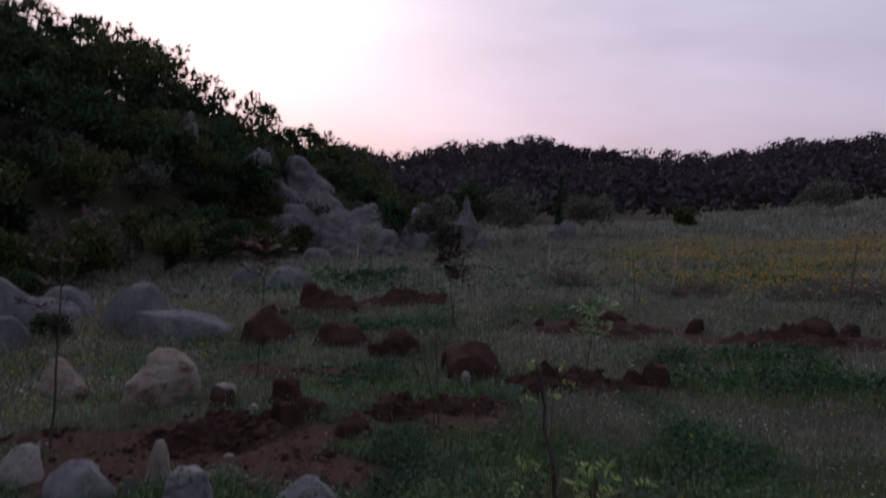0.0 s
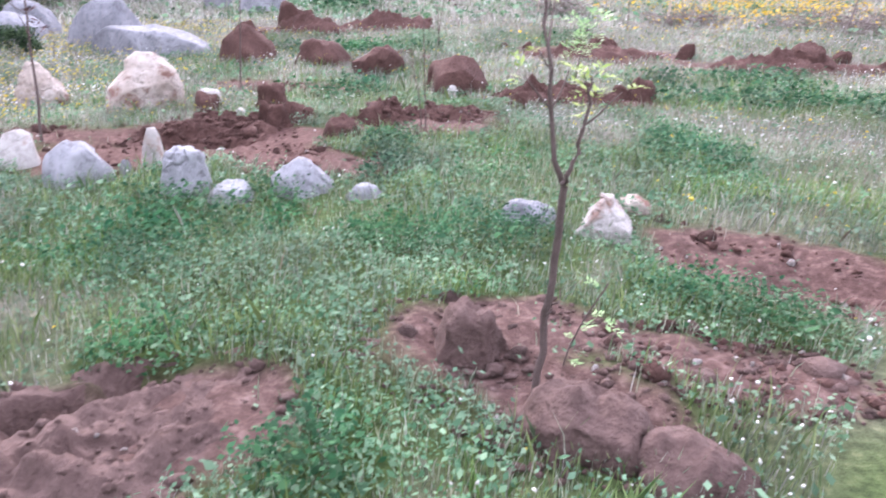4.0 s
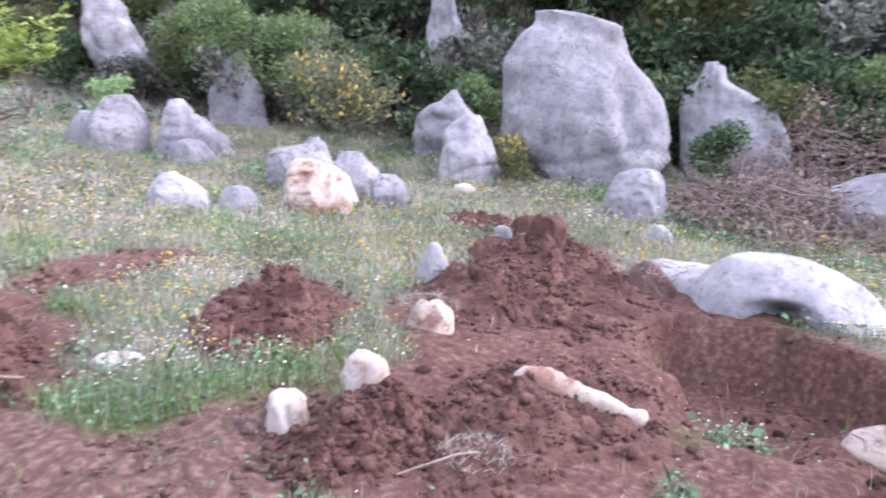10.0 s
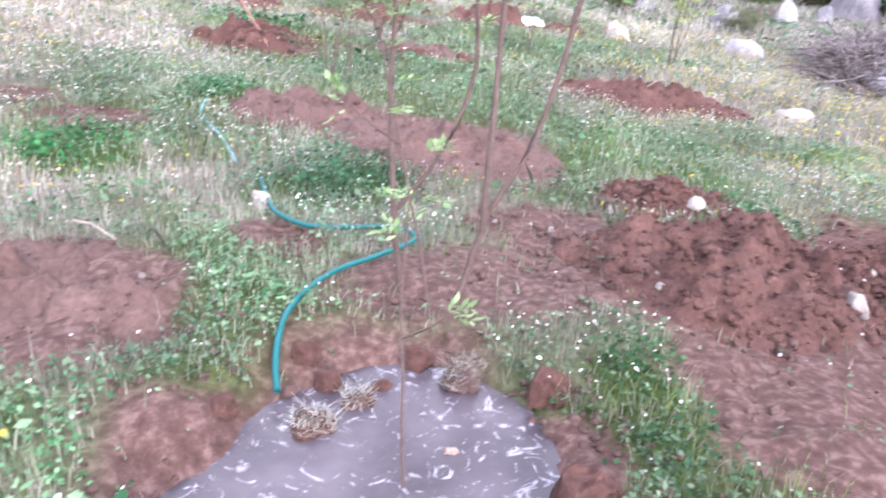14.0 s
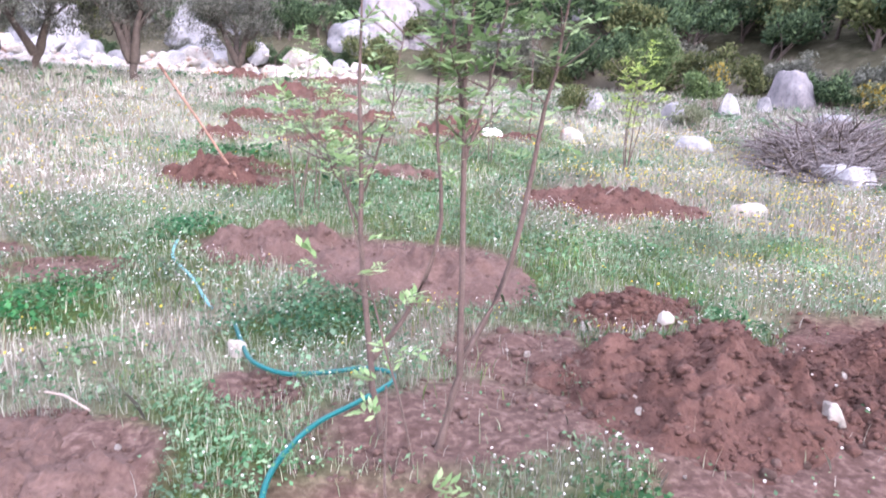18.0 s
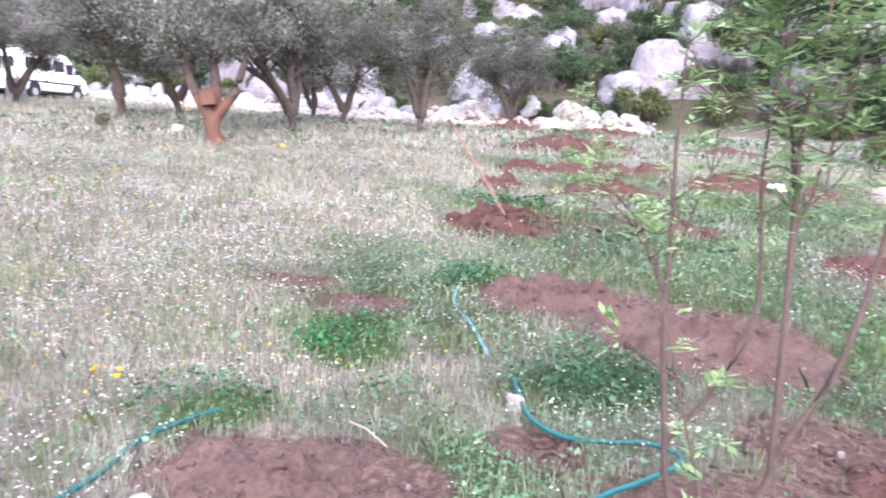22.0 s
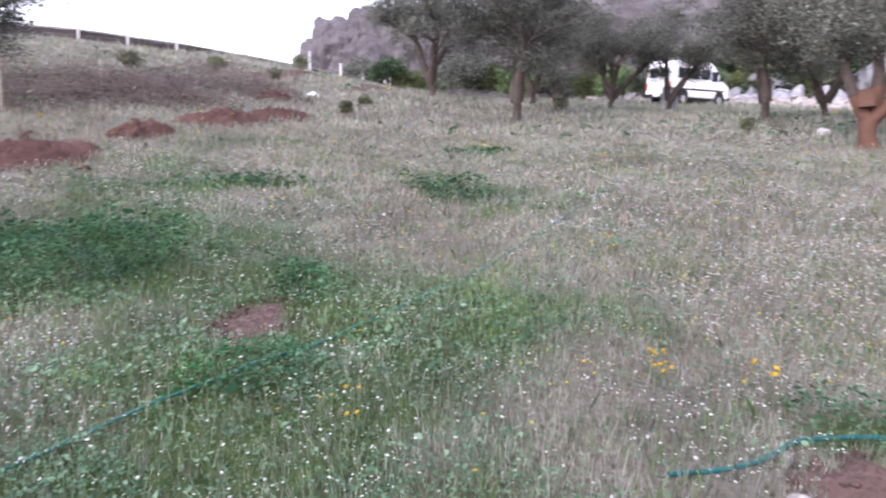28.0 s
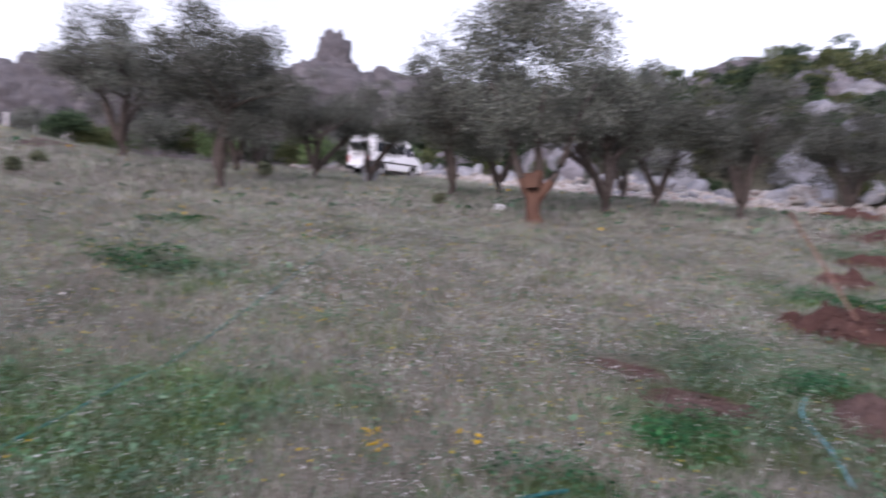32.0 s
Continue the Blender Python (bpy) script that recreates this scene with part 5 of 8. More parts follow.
def wood():
    r = np.random.default_rng(55)
    placed, far = [], []
    for lo, hi, gap, want, dmax, a0, a1 in ((0.7, 3.2, 1.3, 100, 40, 10, 200), (3.0, 9.0, 1.7, 150, 45, 0, 200), (8.0, 22.0, 2.5, 150, 60, 10, 165), (3.0, 30.0, 2.1, 170, 75, -4, 38), (3.0, 34.0, 2.6, 190, 90, 160, 256), (22.0, 46.0, 4.0, 90, 95, 10, 256), (1.5, 16.0, 1.5, 150, 62, 164, 232), (0.4, 6.0, 1.5, 110, 70, 205, 246), (0.2, 2.6, 1.15, 80, 24, 30, 125)):
        made = 0
        azs, ds = np.radians(r.uniform(a0, a1, 6000)), r.uniform(10.5, dmax, 6000)
        xs, ys = -np.sin(azs) * ds, np.cos(azs) * ds
        for x, y, d, u in zip(xs.tolist(), ys.tolist(), ds.tolist(), hill_side(xs, ys).tolist()):
            if made >= want:
                break
            south = y < -22 and x > -8
            if u < lo or u > hi or (south and (u < (2.5 if x < 26 else 0.4) or r.random() < 0.3)):
                continue
            if any((x - a) ** 2 + (y - b) ** 2 < gap * gap for a, b in placed):
                continue
            placed.append((x, y))
            made += 1
            k = r.integers(0, 7)
            s = r.uniform(0.8, 1.25) * (0.8 if u < 3 else 1.1) * (0.7 if south else 1.0)
            if lo >= 8.0 or d > 45:
                far.append((x, y, s * 1.05, r.uniform(0, 6.28), k))
                continue
            plant(OLD if r.random() < 0.2 else WOODS[k], x, y, s, r.uniform(0, 360), WD[int(k % 3 == 0)], "shrub", "wild shrubs on the hillside", "shrub", 0.25)

    for warm in (True, False):
        Vs, Fs, base = [], [], 0
        for x, y, s, turn, k in far:
            if (k % 3 == 0) != warm:
                continue
            V, F = LIGHT_CROWNS[k]
            c, q = math.cos(turn), math.sin(turn)
            W = np.stack([V[:, 0] * c - V[:, 1] * q, V[:, 0] * q + V[:, 1] * c, V[:, 2]], 1) * s + np.array([x, y, put(x, y, 0.3)])
            Vs.append(W)
            Fs.append(F + base)
            base += len(W)
        tagged(new("hill_scrub", mesh_of("hill_scrub", np.concatenate(Vs), np.concatenate(Fs), WARM_LEAF if warm else WOOD_LEAF, False)), "dense evergreen scrub high on the hillside", "scrub", kind="stuff")


def light_crown(seed):
    r = np.random.default_rng(seed)
    a, u, z = r.uniform(0, 6.28, 24), np.sqrt(r.uniform(0, 1, 24)), r.uniform(0.12, 0.9, 24)
    w = 1.5 * np.sin(np.pi * np.clip(z * 0.9 + 0.08, 0, 1)) ** 0.6
    return leaves(np.stack([np.cos(a) * u * w, np.sin(a) * u * w, z * 3.6], 1), r.uniform(0.35, 0.6, 24), 48, 0.25, seed, 0.35, 0.5)


LIGHT_CROWNS = [light_crown(340 + i) for i in range(7)]
wood()


def far_wood():
    """Pines and scrub of the distant ridges, past counting."""
    r = np.random.default_rng(66)
    V0, F0 = [], []
    base = 0
    n = 4200
    az = np.radians(r.uniform(-75, 14, n))
    d = 75 + 250 * r.random(n) ** 0.8
    x, y = -np.sin(az) * d, np.cos(az) * d
    ok = hill_side(x, y) < -2
    x, y, d = x[ok], y[ok], d[ok]
    z = land(x, y)
    cen, rad = [], []
    h = r.uniform(2.2, 4.8, len(x)) * (0.6 + 0.9 * vnoise(x / 16, y / 16, 0, 68)) * np.where(d > 200, 1.15, 1.0)
    for k in range(3):
        cen.append(np.stack([x + r.normal(size=len(x)) * 0.7, y + r.normal(size=len(x)) * 0.7, z + h * (0.3 + 0.27 * k)], 1))
        rad.append(h * (0.5 - 0.1 * k))
    return leaves(np.concatenate(cen), np.concatenate(rad), 20, 0.85, 67, 0.2, 0.7)


fv, ff = far_wood()
# leaf colour lifted to grey-mauve: the haze of distance is painted in
HAZED_LEAF = leafy("hazed_far_wood_leaf", [(0.0, (0.075, 0.065, 0.078)), (0.5, (0.105, 0.092, 0.108)), (1.0, (0.14, 0.123, 0.142))], 0.9, 0.1)
tagged(new("far_wood", mesh_of("far_wood", fv, ff, HAZED_LEAF, False)), "pine wood on the distant ridges, haze put into its colour", "wood", kind="stuff")


# ---- small helpers for built things ----
def box_bm(lx, ly, lz, bevel=0.0, segs=2, at=(0, 0, 0)):
    bm = bmesh.new()
    bmesh.ops.create_cube(bm, size=1.0)
    bmesh.ops.scale(bm, vec=(lx, ly, lz), verts=bm.verts)
    if bevel:
        bmesh.ops.bevel(bm, geom=bm.edges[:], offset=bevel, segments=segs, affect="EDGES", profile=0.6)
    bmesh.ops.translate(bm, vec=at, verts=bm.verts)
    return bm


def rod_bm(r0, r1, length, sides=12, at=(0, 0, 0), axis="Z"):
    bm = bmesh.new()
    bmesh.ops.create_cone(bm, cap_ends=True, segments=sides, radius1=r0, radius2=r1, depth=length)
    if axis == "Y":
        bmesh.ops.rotate(bm, matrix=Matrix.Rotation(radians(90), 3, "X"), verts=bm.verts)
    if axis == "X":
        bmesh.ops.rotate(bm, matrix=Matrix.Rotation(radians(90), 3, "Y"), verts=bm.verts)
    bmesh.ops.translate(bm, vec=at, verts=bm.verts)
    return bm


# ---- saplings ----
def leaflets(anchors, ways, size, seed, pairs=4):
    """Pinnate leaves: a row of leaflets on either side of a drooping stalk."""
    r = np.random.default_rng(seed)
    V, n = [], 0
    for p, w in zip(anchors, ways):
        w = np.array(w, float)
        w /= np.linalg.norm(w) + 1e-9
        side = np.cross(w, (0, 0, 1))
        side /= np.linalg.norm(side) + 1e-9
        L = size * r.uniform(0.7, 1.25)
        for k in range(pairs):
            q = np.array(p) + w * L * (0.3 + 0.7 * k / pairs) + np.array([0, 0, -0.25 * L * (k / pairs) ** 2])
            for sg in (-1, 1):
                a = side * sg * 0.8 + w * 0.55 + r.normal(size=3) * 0.15
                a /= np.linalg.norm(a)
                b = np.cross(a, (0, 0, 1)) + r.normal(size=3) * 0.25
                b /= np.linalg.norm(b)
                l = L * 0.42 * r.uniform(0.8, 1.2)
                V += [q, q + a * l * 0.5 + b * l * 0.17, q + a * l, q + a * l * 0.5 - b * l * 0.17]
                n += 1
    return np.array(V), np.arange(4 * n).reshape(-1, 4)


def sapling(x, y, h, seed, label, stems=3, leaf=SAP_LEAF, leafiness=1.0, lean=(0, 0), spread=0.16, size=0.16, thick=0.011, bare=0.45):
    r = np.random.default_rng(seed)
    t = thing("sapling", pose(x, y, put(x, y, 0.02)), label, "young tree", "planted saplings")
    twigs, anchors, ways = [], [], []
    for s in range(stems):
        az = 2 * np.pi * s / stems + r.uniform(0, 1)
        hh = h * (1.0 if s == 0 else r.uniform(0.6, 0.95))
        stem = limb(r, (0.02 * math.cos(az), 0.02 * math.sin(az), 0), (lean[0] + spread * math.cos(az) * (s > 0 or stems == 1), lean[1] + spread * math.sin(az) * (s > 0 or stems == 1), 1), hh, thick * h ** 0.5 * 0.75, 0.003, 12, 0.05, 0.02)
        V, F = tube([stem], 6)
        part("stem", mesh_of("stem", V, F, STEM), None, t)
        for k in range(int(12 * leafiness)):
            i = r.integers(int(12 * bare), 12)
            q = np.array(stem[i][:3])
            a2 = r.uniform(0, 2 * np.pi)
            w = np.array([math.cos(a2), math.sin(a2), r.uniform(0.2, 1.1)])
            if r.random() < 0.35:
                tw = limb(r, q, w, h * r.uniform(0.06, 0.2), 0.005, 0.002, 4, 0.1, 0.1)
                twigs.append(tw)
                q = np.array(tw[-1][:3])
                for _ in range(2):
                    anchors.append(q)
                    ways.append(w + r.normal(size=3) * 0.5)
            anchors.append(q)
            ways.append(w)
    if twigs:
        V, F = tube(twigs, 4)
        part("branchwork", mesh_of("branchwork", V, F, STEM), None, t)["kind"] = "stuff"
    if anchors:
        V, F = leaflets(anchors, ways, size, seed + 3)
        part("foliage", mesh_of("foliage", V, F, leaf, False), None, t)
    return t


def drawn_sapling(x, y, label, yaw, branches, leaf, seed, n, size, low, pairs=3, droop=0.2):
    """A young tree whose branches run through given places: (right, up) in metres as seen along yaw, and their thickness."""
    r = np.random.default_rng(seed)
    t = thing("sapling", pose(x, y, put(x, y, 0.02), 0, 0, yaw), label, "young tree", "planted saplings")
    twigs, anchors, ways = [], [], []
    for br in branches:
        k = curve_through([(q[0], q[1]) for q in br], 14)
        depth = np.cumsum(r.normal(size=14) * 0.012)
        rad = np.interp(np.linspace(0, 1, 14), np.linspace(0, 1, len(br)), [q[2] for q in br])
        path = np.column_stack([k[:, 0] + r.normal(size=14) * 0.004, depth, k[:, 1], rad])
        V, F = tube([path], 7)
        part("stem", mesh_of("stem", V, F, STEM), None, t)
        ok = np.nonzero(k[:, 1] > low)[0]
        if not len(ok):
            continue
        for _ in range(n):
            i = ok[min(len(ok) - 1, int(len(ok) * r.random() ** 0.7))]
            q, a2 = path[i, :3], r.uniform(0, 6.28)
            w = np.array([math.cos(a2), math.sin(a2), r.uniform(0.1, 1.0)])
            if r.random() < 0.4:
                tw = limb(r, q, w, r.uniform(0.05, 0.2), 0.004, 0.002, 4, 0.1, 0.1)
                twigs.append(tw)
                q = np.array(tw[-1][:3])
            anchors.append(q)
            ways.append(w + np.array([0, 0, -droop * r.random()]))
            if r.random() < 0.5:
                anchors.append(q)
                ways.append(w + r.normal(size=3) * 0.6)
    if twigs:
        V, F = tube(twigs, 4)
        part("branchwork", mesh_of("branchwork", V, F, STEM), None, t)["kind"] = "stuff"
    V, F = leaflets(anchors, ways, size, seed + 3, pairs)
    part("foliage", mesh_of("foliage", V, F, leaf, False), None, t)
    return t


RED_LEAF = leafy("dark_red_leaf", [(0.0, (0.03, 0.014, 0.016)), (0.5, (0.06, 0.025, 0.028)), (1.0, (0.1, 0.045, 0.045))])
LIGHT_LEAF = leafy("light_green_leaf", [(0.0, (0.16, 0.24, 0.06)), (0.5, (0.26, 0.36, 0.1)), (1.0, (0.42, 0.5, 0.18))], 0.5, 0.35)
drawn_sapling(-0.25, -3.41, "slim young tree with fresh green leaves beside a puddle", 166, (((0, 0, 0.017), (0.05, 0.2, 0.015), (0.095, 0.42, 0.015), (0.095, 0.95, 0.012), (0.09, 1.47, 0.01), (0.12, 1.8, 0.006), (0.17, 2.15, 0.003)), ((0.09, 1.4, 0.008), (0.05, 1.75, 0.006), (0.02, 2.1, 0.003)), ((0.1, 1.25, 0.007), (0.2, 1.6, 0.005), (0.27, 1.95, 0.003)), ((0.095, 0.42, 0.014), (0.26, 0.75, 0.012), (0.35, 1.18, 0.01), (0.42, 1.55, 0.007), (0.49, 1.95, 0.003))), SAP_LEAF, 401, 50, 0.15, 1.15)
drawn_sapling(-0.03, -3.52, "slim young tree with sparse leaves beside a garden hose", 166, (((0, 0, 0.016), (-0.02, 0.2, 0.015), (-0.04, 0.38, 0.014), (-0.07, 0.9, 0.011), (-0.06, 1.4, 0.008), (-0.05, 1.88, 0.003)), ((-0.04, 0.38, 0.012), (0.1, 0.58, 0.011), (0.24, 0.92, 0.009), (0.23, 1.4, 0.006), (0.26, 1.95, 0.003)), ((-0.06, 1.1, 0.005), (0.03, 1.35, 0.004), (0.1, 1.7, 0.002)), ((-0.07, 0.95, 0.005), (-0.16, 1.15, 0.004), (-0.22, 1.3, 0.002))), SAP_LEAF, 402, 24, 0.115, 0.95)
sapling(-0.15, -3.3, 1.2, 403, "thin green shoot at the edge of a puddle", 1, SAP_LEAF, 0.9, (0.02, 0.08), 0.1, 0.13, 0.008, 0.3)
sapling(0.06, -2.42, 1.0, 404, "thin bare shoot standing in a muddy puddle", 1, SAP_LEAF, 0.35, (0.0, 0.05), 0.04, 0.09, 0.009, 0.5)
sapling(0.22, -7.45, 1.5, 405, "brown-leaved young tree on a heap of dry earth", 3, SAP_LEAF, 1.2, (0, 0), 0.12, 0.15, 0.01, 0.5)
sapling(0.05, -7.6, 1.35, 406, "young tree with a few leaves on dry earth", 2, SAP_LEAF, 0.8, (0, 0), 0.1, 0.14, 0.009, 0.55)
sapling(-4.64, -10.2, 1.75, 407, "young tree with several thin stems in the meadow", 4, LIGHT_LEAF, 1.6, (0, 0), 0.12, 0.2, 0.011, 0.6)
sapling(-4.4, -13.8, 2.9, 408, "tall thin young tree leaning over the meadow", 1, SAP_LEAF, 0.9, (-0.12, 0), 0.1, 0.22, 0.016, 0.5)
sapling(-4.82, -5.05, 0.85, 409, "bare thin stake-like young tree in the meadow", 1, SAP_LEAF, 0.15, (-0.15, 0), 0.1, 0.1, 0.009, 0.6)
sapling(-2.6, -10.5, 1.5, 410, "young tree with pale leaves beyond a heap of earth", 2, SAP_LEAF, 1.2, (0, 0), 0.12, 0.17, 0.01, 0.5)
drawn_sapling(0.39, 1.78, "slender young tree topped with yellow-green leaves", -2, (((0, 0, 0.014), (0.01, 0.4, 0.012), (0, 0.8, 0.011)), ((0, 0.8, 0.009), (-0.05, 0.97, 0.007), (-0.09, 1.2, 0.005), (-0.12, 1.38, 0.003)), ((0, 0.8, 0.008), (0.03, 0.93, 0.006), (0.04, 1.1, 0.003)), ((0.008, 0.35, 0.003), (0.03, 0.42, 0.003), (0.04, 0.47, 0.002))), LIGHT_LEAF, 411, 8, 0.075, 0.93, 3, 0.9)
sapling(0.5, 1.95, 0.4, 412, "small shoot with narrow green leaves", 1, SAP_LEAF, 0.6, (0.1, 0), 0.1, 0.06, 0.007, 0.2)
sapling(1.74, 8.0, 0.8, 413, "leafy green young tree beside a ridge of earth", 1, SAP_LEAF, 2.2, (0, 0), 0.05, 0.2, 0.012, 0.6)
sapling(-3.08, 5.4, 1.85, 414, "dark-leaved young tree beside white stones", 1, RED_LEAF, 2.2, (0, 0), 0.05, 0.14, 0.012, 0.45)
sapling(-2.16, 8.1, 1.75, 415, "dark red-leaved young tree with a bare stem", 1, RED_LEAF, 3.0, (0, 0), 0.04, 0.2, 0.012, 0.7)
sapling(0.02, 6.1, 0.95, 416, "young tree with bare forked branches", 2, RED_LEAF, 0.1, (0, 0), 0.12, 0.1, 0.01, 0.6)
sapling(0.26, 12.2, 1.25, 417, "dark red-leaved young tree on a far heap", 2, RED_LEAF, 2.0, (0, 0), 0.12, 0.3, 0.012, 0.75)
sapling(4.2, 14.7, 1.35, 418, "thin young tree with one tuft of leaves", 1, LIGHT_LEAF, 0.25, (-0.12, 0), 0.08, 0.3, 0.014, 0.5)
sapling(-2.5, 18.4, 1.2, 419, "thin young tree far in the meadow", 1, SAP_LEAF, 0.9, (0, 0), 0.05, 0.2, 0.012, 0.4)
sapling(-2.4, 23.5, 1.5, 420, "thin young tree before the crags", 2, SAP_LEAF, 1.8, (0, 0), 0.12, 0.25, 0.014, 0.3)
sapling(11.6, 1.4, 1.45, 421, "young tree with pale leaves on a heap of red earth", 3, SAP_LEAF, 1.5, (0, 0), 0.2, 0.2, 0.013, 0.45)
sapling(13.8, -0.95, 1.3, 422, "thin bare young tree by a heap of red earth", 2, SAP_LEAF, 0.4, (0, 0), 0.1, 0.15, 0.011, 0.5)
sapling(-12.2, -11.9, 1.9, 423, "bush with large yellow-green leaves among boulders", 4, LIGHT_LEAF, 2.0, (0.1, -0.1), 0.4, 0.42, 0.014, 0.5)
sapling(-0.4, -11.5, 1.2, 424, "young tree with pale leaves between far heaps", 2, SAP_LEAF, 1.0, (0, 0), 0.12, 0.2, 0.01, 0.5)
sapling(-0.2, -16.5, 1.4, 425, "young tree on a far heap of earth", 2, SAP_LEAF, 1.4, (0, 0), 0.12, 0.25, 0.012, 0.4)

# ---- bushes with yellow blossom and low scrub among the boulders ----
def bush(x, y, w, h, seed, label, leaf, per=150, size=0.07, blossom=None, group="low bushes among boulders"):
    r = np.random.default_rng(seed)
    t = thing("bush", pose(x, y, put(x, y, 0.04)), label, "bush", group)
    tw = [limb(r, (0, 0, 0), (r.normal() * 0.6, r.normal() * 0.6, 1), h * r.uniform(0.6, 0.95), 0.012, 0.004, 5, 0.15) for _ in range(9)]
    V, F = tube(tw, 4)
    part("branchwork", mesh_of("branchwork", V, F, TWIG), None, t)["kind"] = "stuff"
    a, u = r.uniform(0, 6.28, 16), np.sqrt(r.uniform(0, 1, 16))
    z = r.uniform(0.3, 0.82, 16)
    cen = np.stack([np.cos(a) * u * w * 0.36, np.sin(a) * u * w * 0.36, z * h], 1)
    V, F = leaves(cen, np.full(16, 0.24 * min(w, h * 1.3)), per, size, seed)
    part("foliage", mesh_of("foliage", V, F, leaf, False), None, t)
    if blossom:
        V, F = leaves(cen, np.full(16, 0.27 * min(w, h * 1.3)), 16, size * 1.0, seed + 5, 0.9, 0.9)
        V = V[(np.repeat(V.reshape(-1, 4, 3)[:, 0, 2] > h * 0.45, 4))]
        part("blossom", mesh_of("blossom", V, np.arange(len(V)).reshape(-1, 4), blossom, False), None, t, "dull yellow flower heads")
    return t


DEAD_LEAF = leafy("dead_leaf", [(0.0, (0.07, 0.05, 0.045)), (0.5, (0.17, 0.125, 0.11)), (1.0, (0.3, 0.24, 0.22))], 0.8, 0.15)
FRESH_LEAF = leafy("shrub_leaf", [(0.0, (0.045, 0.075, 0.032)), (0.5, (0.09, 0.14, 0.062)), (1.0, (0.16, 0.22, 0.1))])
DULL_YELLOW = leafy("dull_yellow_blossom", [(0.0, (0.25, 0.19, 0.04)), (1.0, (0.4, 0.33, 0.1))])
GREY_LEAF = leafy("grey_green_leaf", [(0.0, (0.09, 0.11, 0.075)), (0.5, (0.14, 0.16, 0.1)), (1.0, (0.2, 0.21, 0.14))])
bush(-10.6, -4.6, 2.0, 1.75, 501, "grey-green bush with yellow flower heads among boulders", GREY_LEAF, 230, 0.08, DULL_YELLOW)
bush(-10.9, -2.0, 0.6, 0.7, 502, "small bush with yellow flowers beside a boulder", GREY_LEAF, 90, 0.06, DULL_YELLOW); bush(-10.3, -1.75, 0.5, 0.55, 503, "small green bush at the foot of a boulder", WARM_LEAF, 90, 0.06)
bush(-10.3, 1.0, 0.9, 1.25, 504, "green bush between two limestone slabs", WOOD_LEAF, 160, 0.07); bush(-8.2, 5.0, 0.75, 0.95, 505, "green bush beside a limestone spire", FRESH_LEAF, 160, 0.07)
bush(-12.0, -9.8, 0.9, 1.0, 506, "green bush before a split rock column", SAP_LEAF, 140, 0.07); bush(-6.0, 10.6, 0.6, 0.5, 507, "low dark bush between boulders", WOOD_LEAF, 90, 0.06); bush(-4.9, 6.9, 0.55, 0.35, 508, "low green bush beside white stones", SAP_LEAF, 110, 0.05)
bush(-8.8, -15.2, 1.3, 0.55, 509, "low brown heath cushion before the wood", GREY_LEAF, 140, 0.06); bush(-7.0, -17.5, 1.0, 0.8, 510, "brownish bush at the wood's edge", WARM_LEAF, 130, 0.08)
bush(-11.5, -18.2, 0.7, 1.4, 511, "upright pale-green spurge at the wood's edge", GREY_LEAF, 90, 0.09, DULL_YELLOW); bush(-13.2, -14.6, 0.8, 1.2, 512, "upright pale-green spurge behind a brush pile", GREY_LEAF, 90, 0.09, DULL_YELLOW); bush(-8.2, 13.5, 0.9, 0.7, 513, "low dark bush between boulders", WOOD_LEAF, 110, 0.07)
for bx, by, bw, bh, bs, bl in ((3.9, 35.8, 3.2, 3.0, 520, OLIVE), (8.9, 41.0, 3.4, 2.4, 521, OLIVE), (15.0, 42.5, 1.5, 1.7, 522, WARM_LEAF), (23.9, 44.0, 4.2, 2.3, 523, OLIVE), (1.7, 40.0, 3.0, 3.6, 524, WOOD_LEAF), (-0.4, 35.0, 2.6, 2.6, 525, OLIVE), (0.2, 30.8, 1.4, 1.5, 526, OLIVE), (30.0, 40.0, 3.0, 1.8, 527, OLIVE), (-2.6, 33.0, 2.2, 2.6, 528, WOOD_LEAF)):
    bush(bx, by, bw, bh, bs, "rounded grey-green bush at the far edge of the meadow", bl, 170, 0.2, None, "bushes at the far edge")
for bx, by, bw, bh in ((17.7, -8.5, 0.35, 0.55), (17.8, -16.2, 0.5, 0.6), (24.7, -4.4, 0.9, 0.6), (27.4, -7.8, 0.9, 0.6), (31.0, -12.5, 1.0, 0.7), (25.8, -9.4, 0.6, 0.5), (10.2, -15.0, 0.3, 0.45), (19.5, -10.0, 0.5, 0.3)):
    bush(bx, by, bw, bh, int(600 + bx * 7), "dense olive-green tussock in short grass", GREY_LEAF, 70, 0.1, None, "tussocks in the meadow")

bush(-14.7, -9.9, 1.5, 2.3, 542, "yellow-green shrub at the edge of the wood", WARM_LEAF, 220, 0.1, None, "shrubs at the edge of the wood")
bush(-14.0, -8.4, 1.7, 2.8, 543, "leafy mid-green shrub at the edge of the wood", FRESH_LEAF, 240, 0.1, None, "shrubs at the edge of the wood")
bush(-14.3, -7.0, 1.7, 2.6, 544, "bright green shrub behind boulders", FRESH_LEAF, 240, 0.1, None, "shrubs at the edge of the wood")
bush(-14.2, -5.6, 1.4, 2.0, 545, "yellow-green shrub behind boulders", WARM_LEAF, 200, 0.1, None, "shrubs at the edge of the wood")
bush(-13.5, -3.0, 0.9, 1.6, 546, "pale green spurge between boulders", FRESH_LEAF, 160, 0.09, None, "shrubs at the edge of the wood")
bush(-13.1, 2.8, 1.3, 1.7, 547, "half-dry brown shrub at the edge of the wood", DEAD_LEAF, 110, 0.08, None, "shrubs at the edge of the wood")
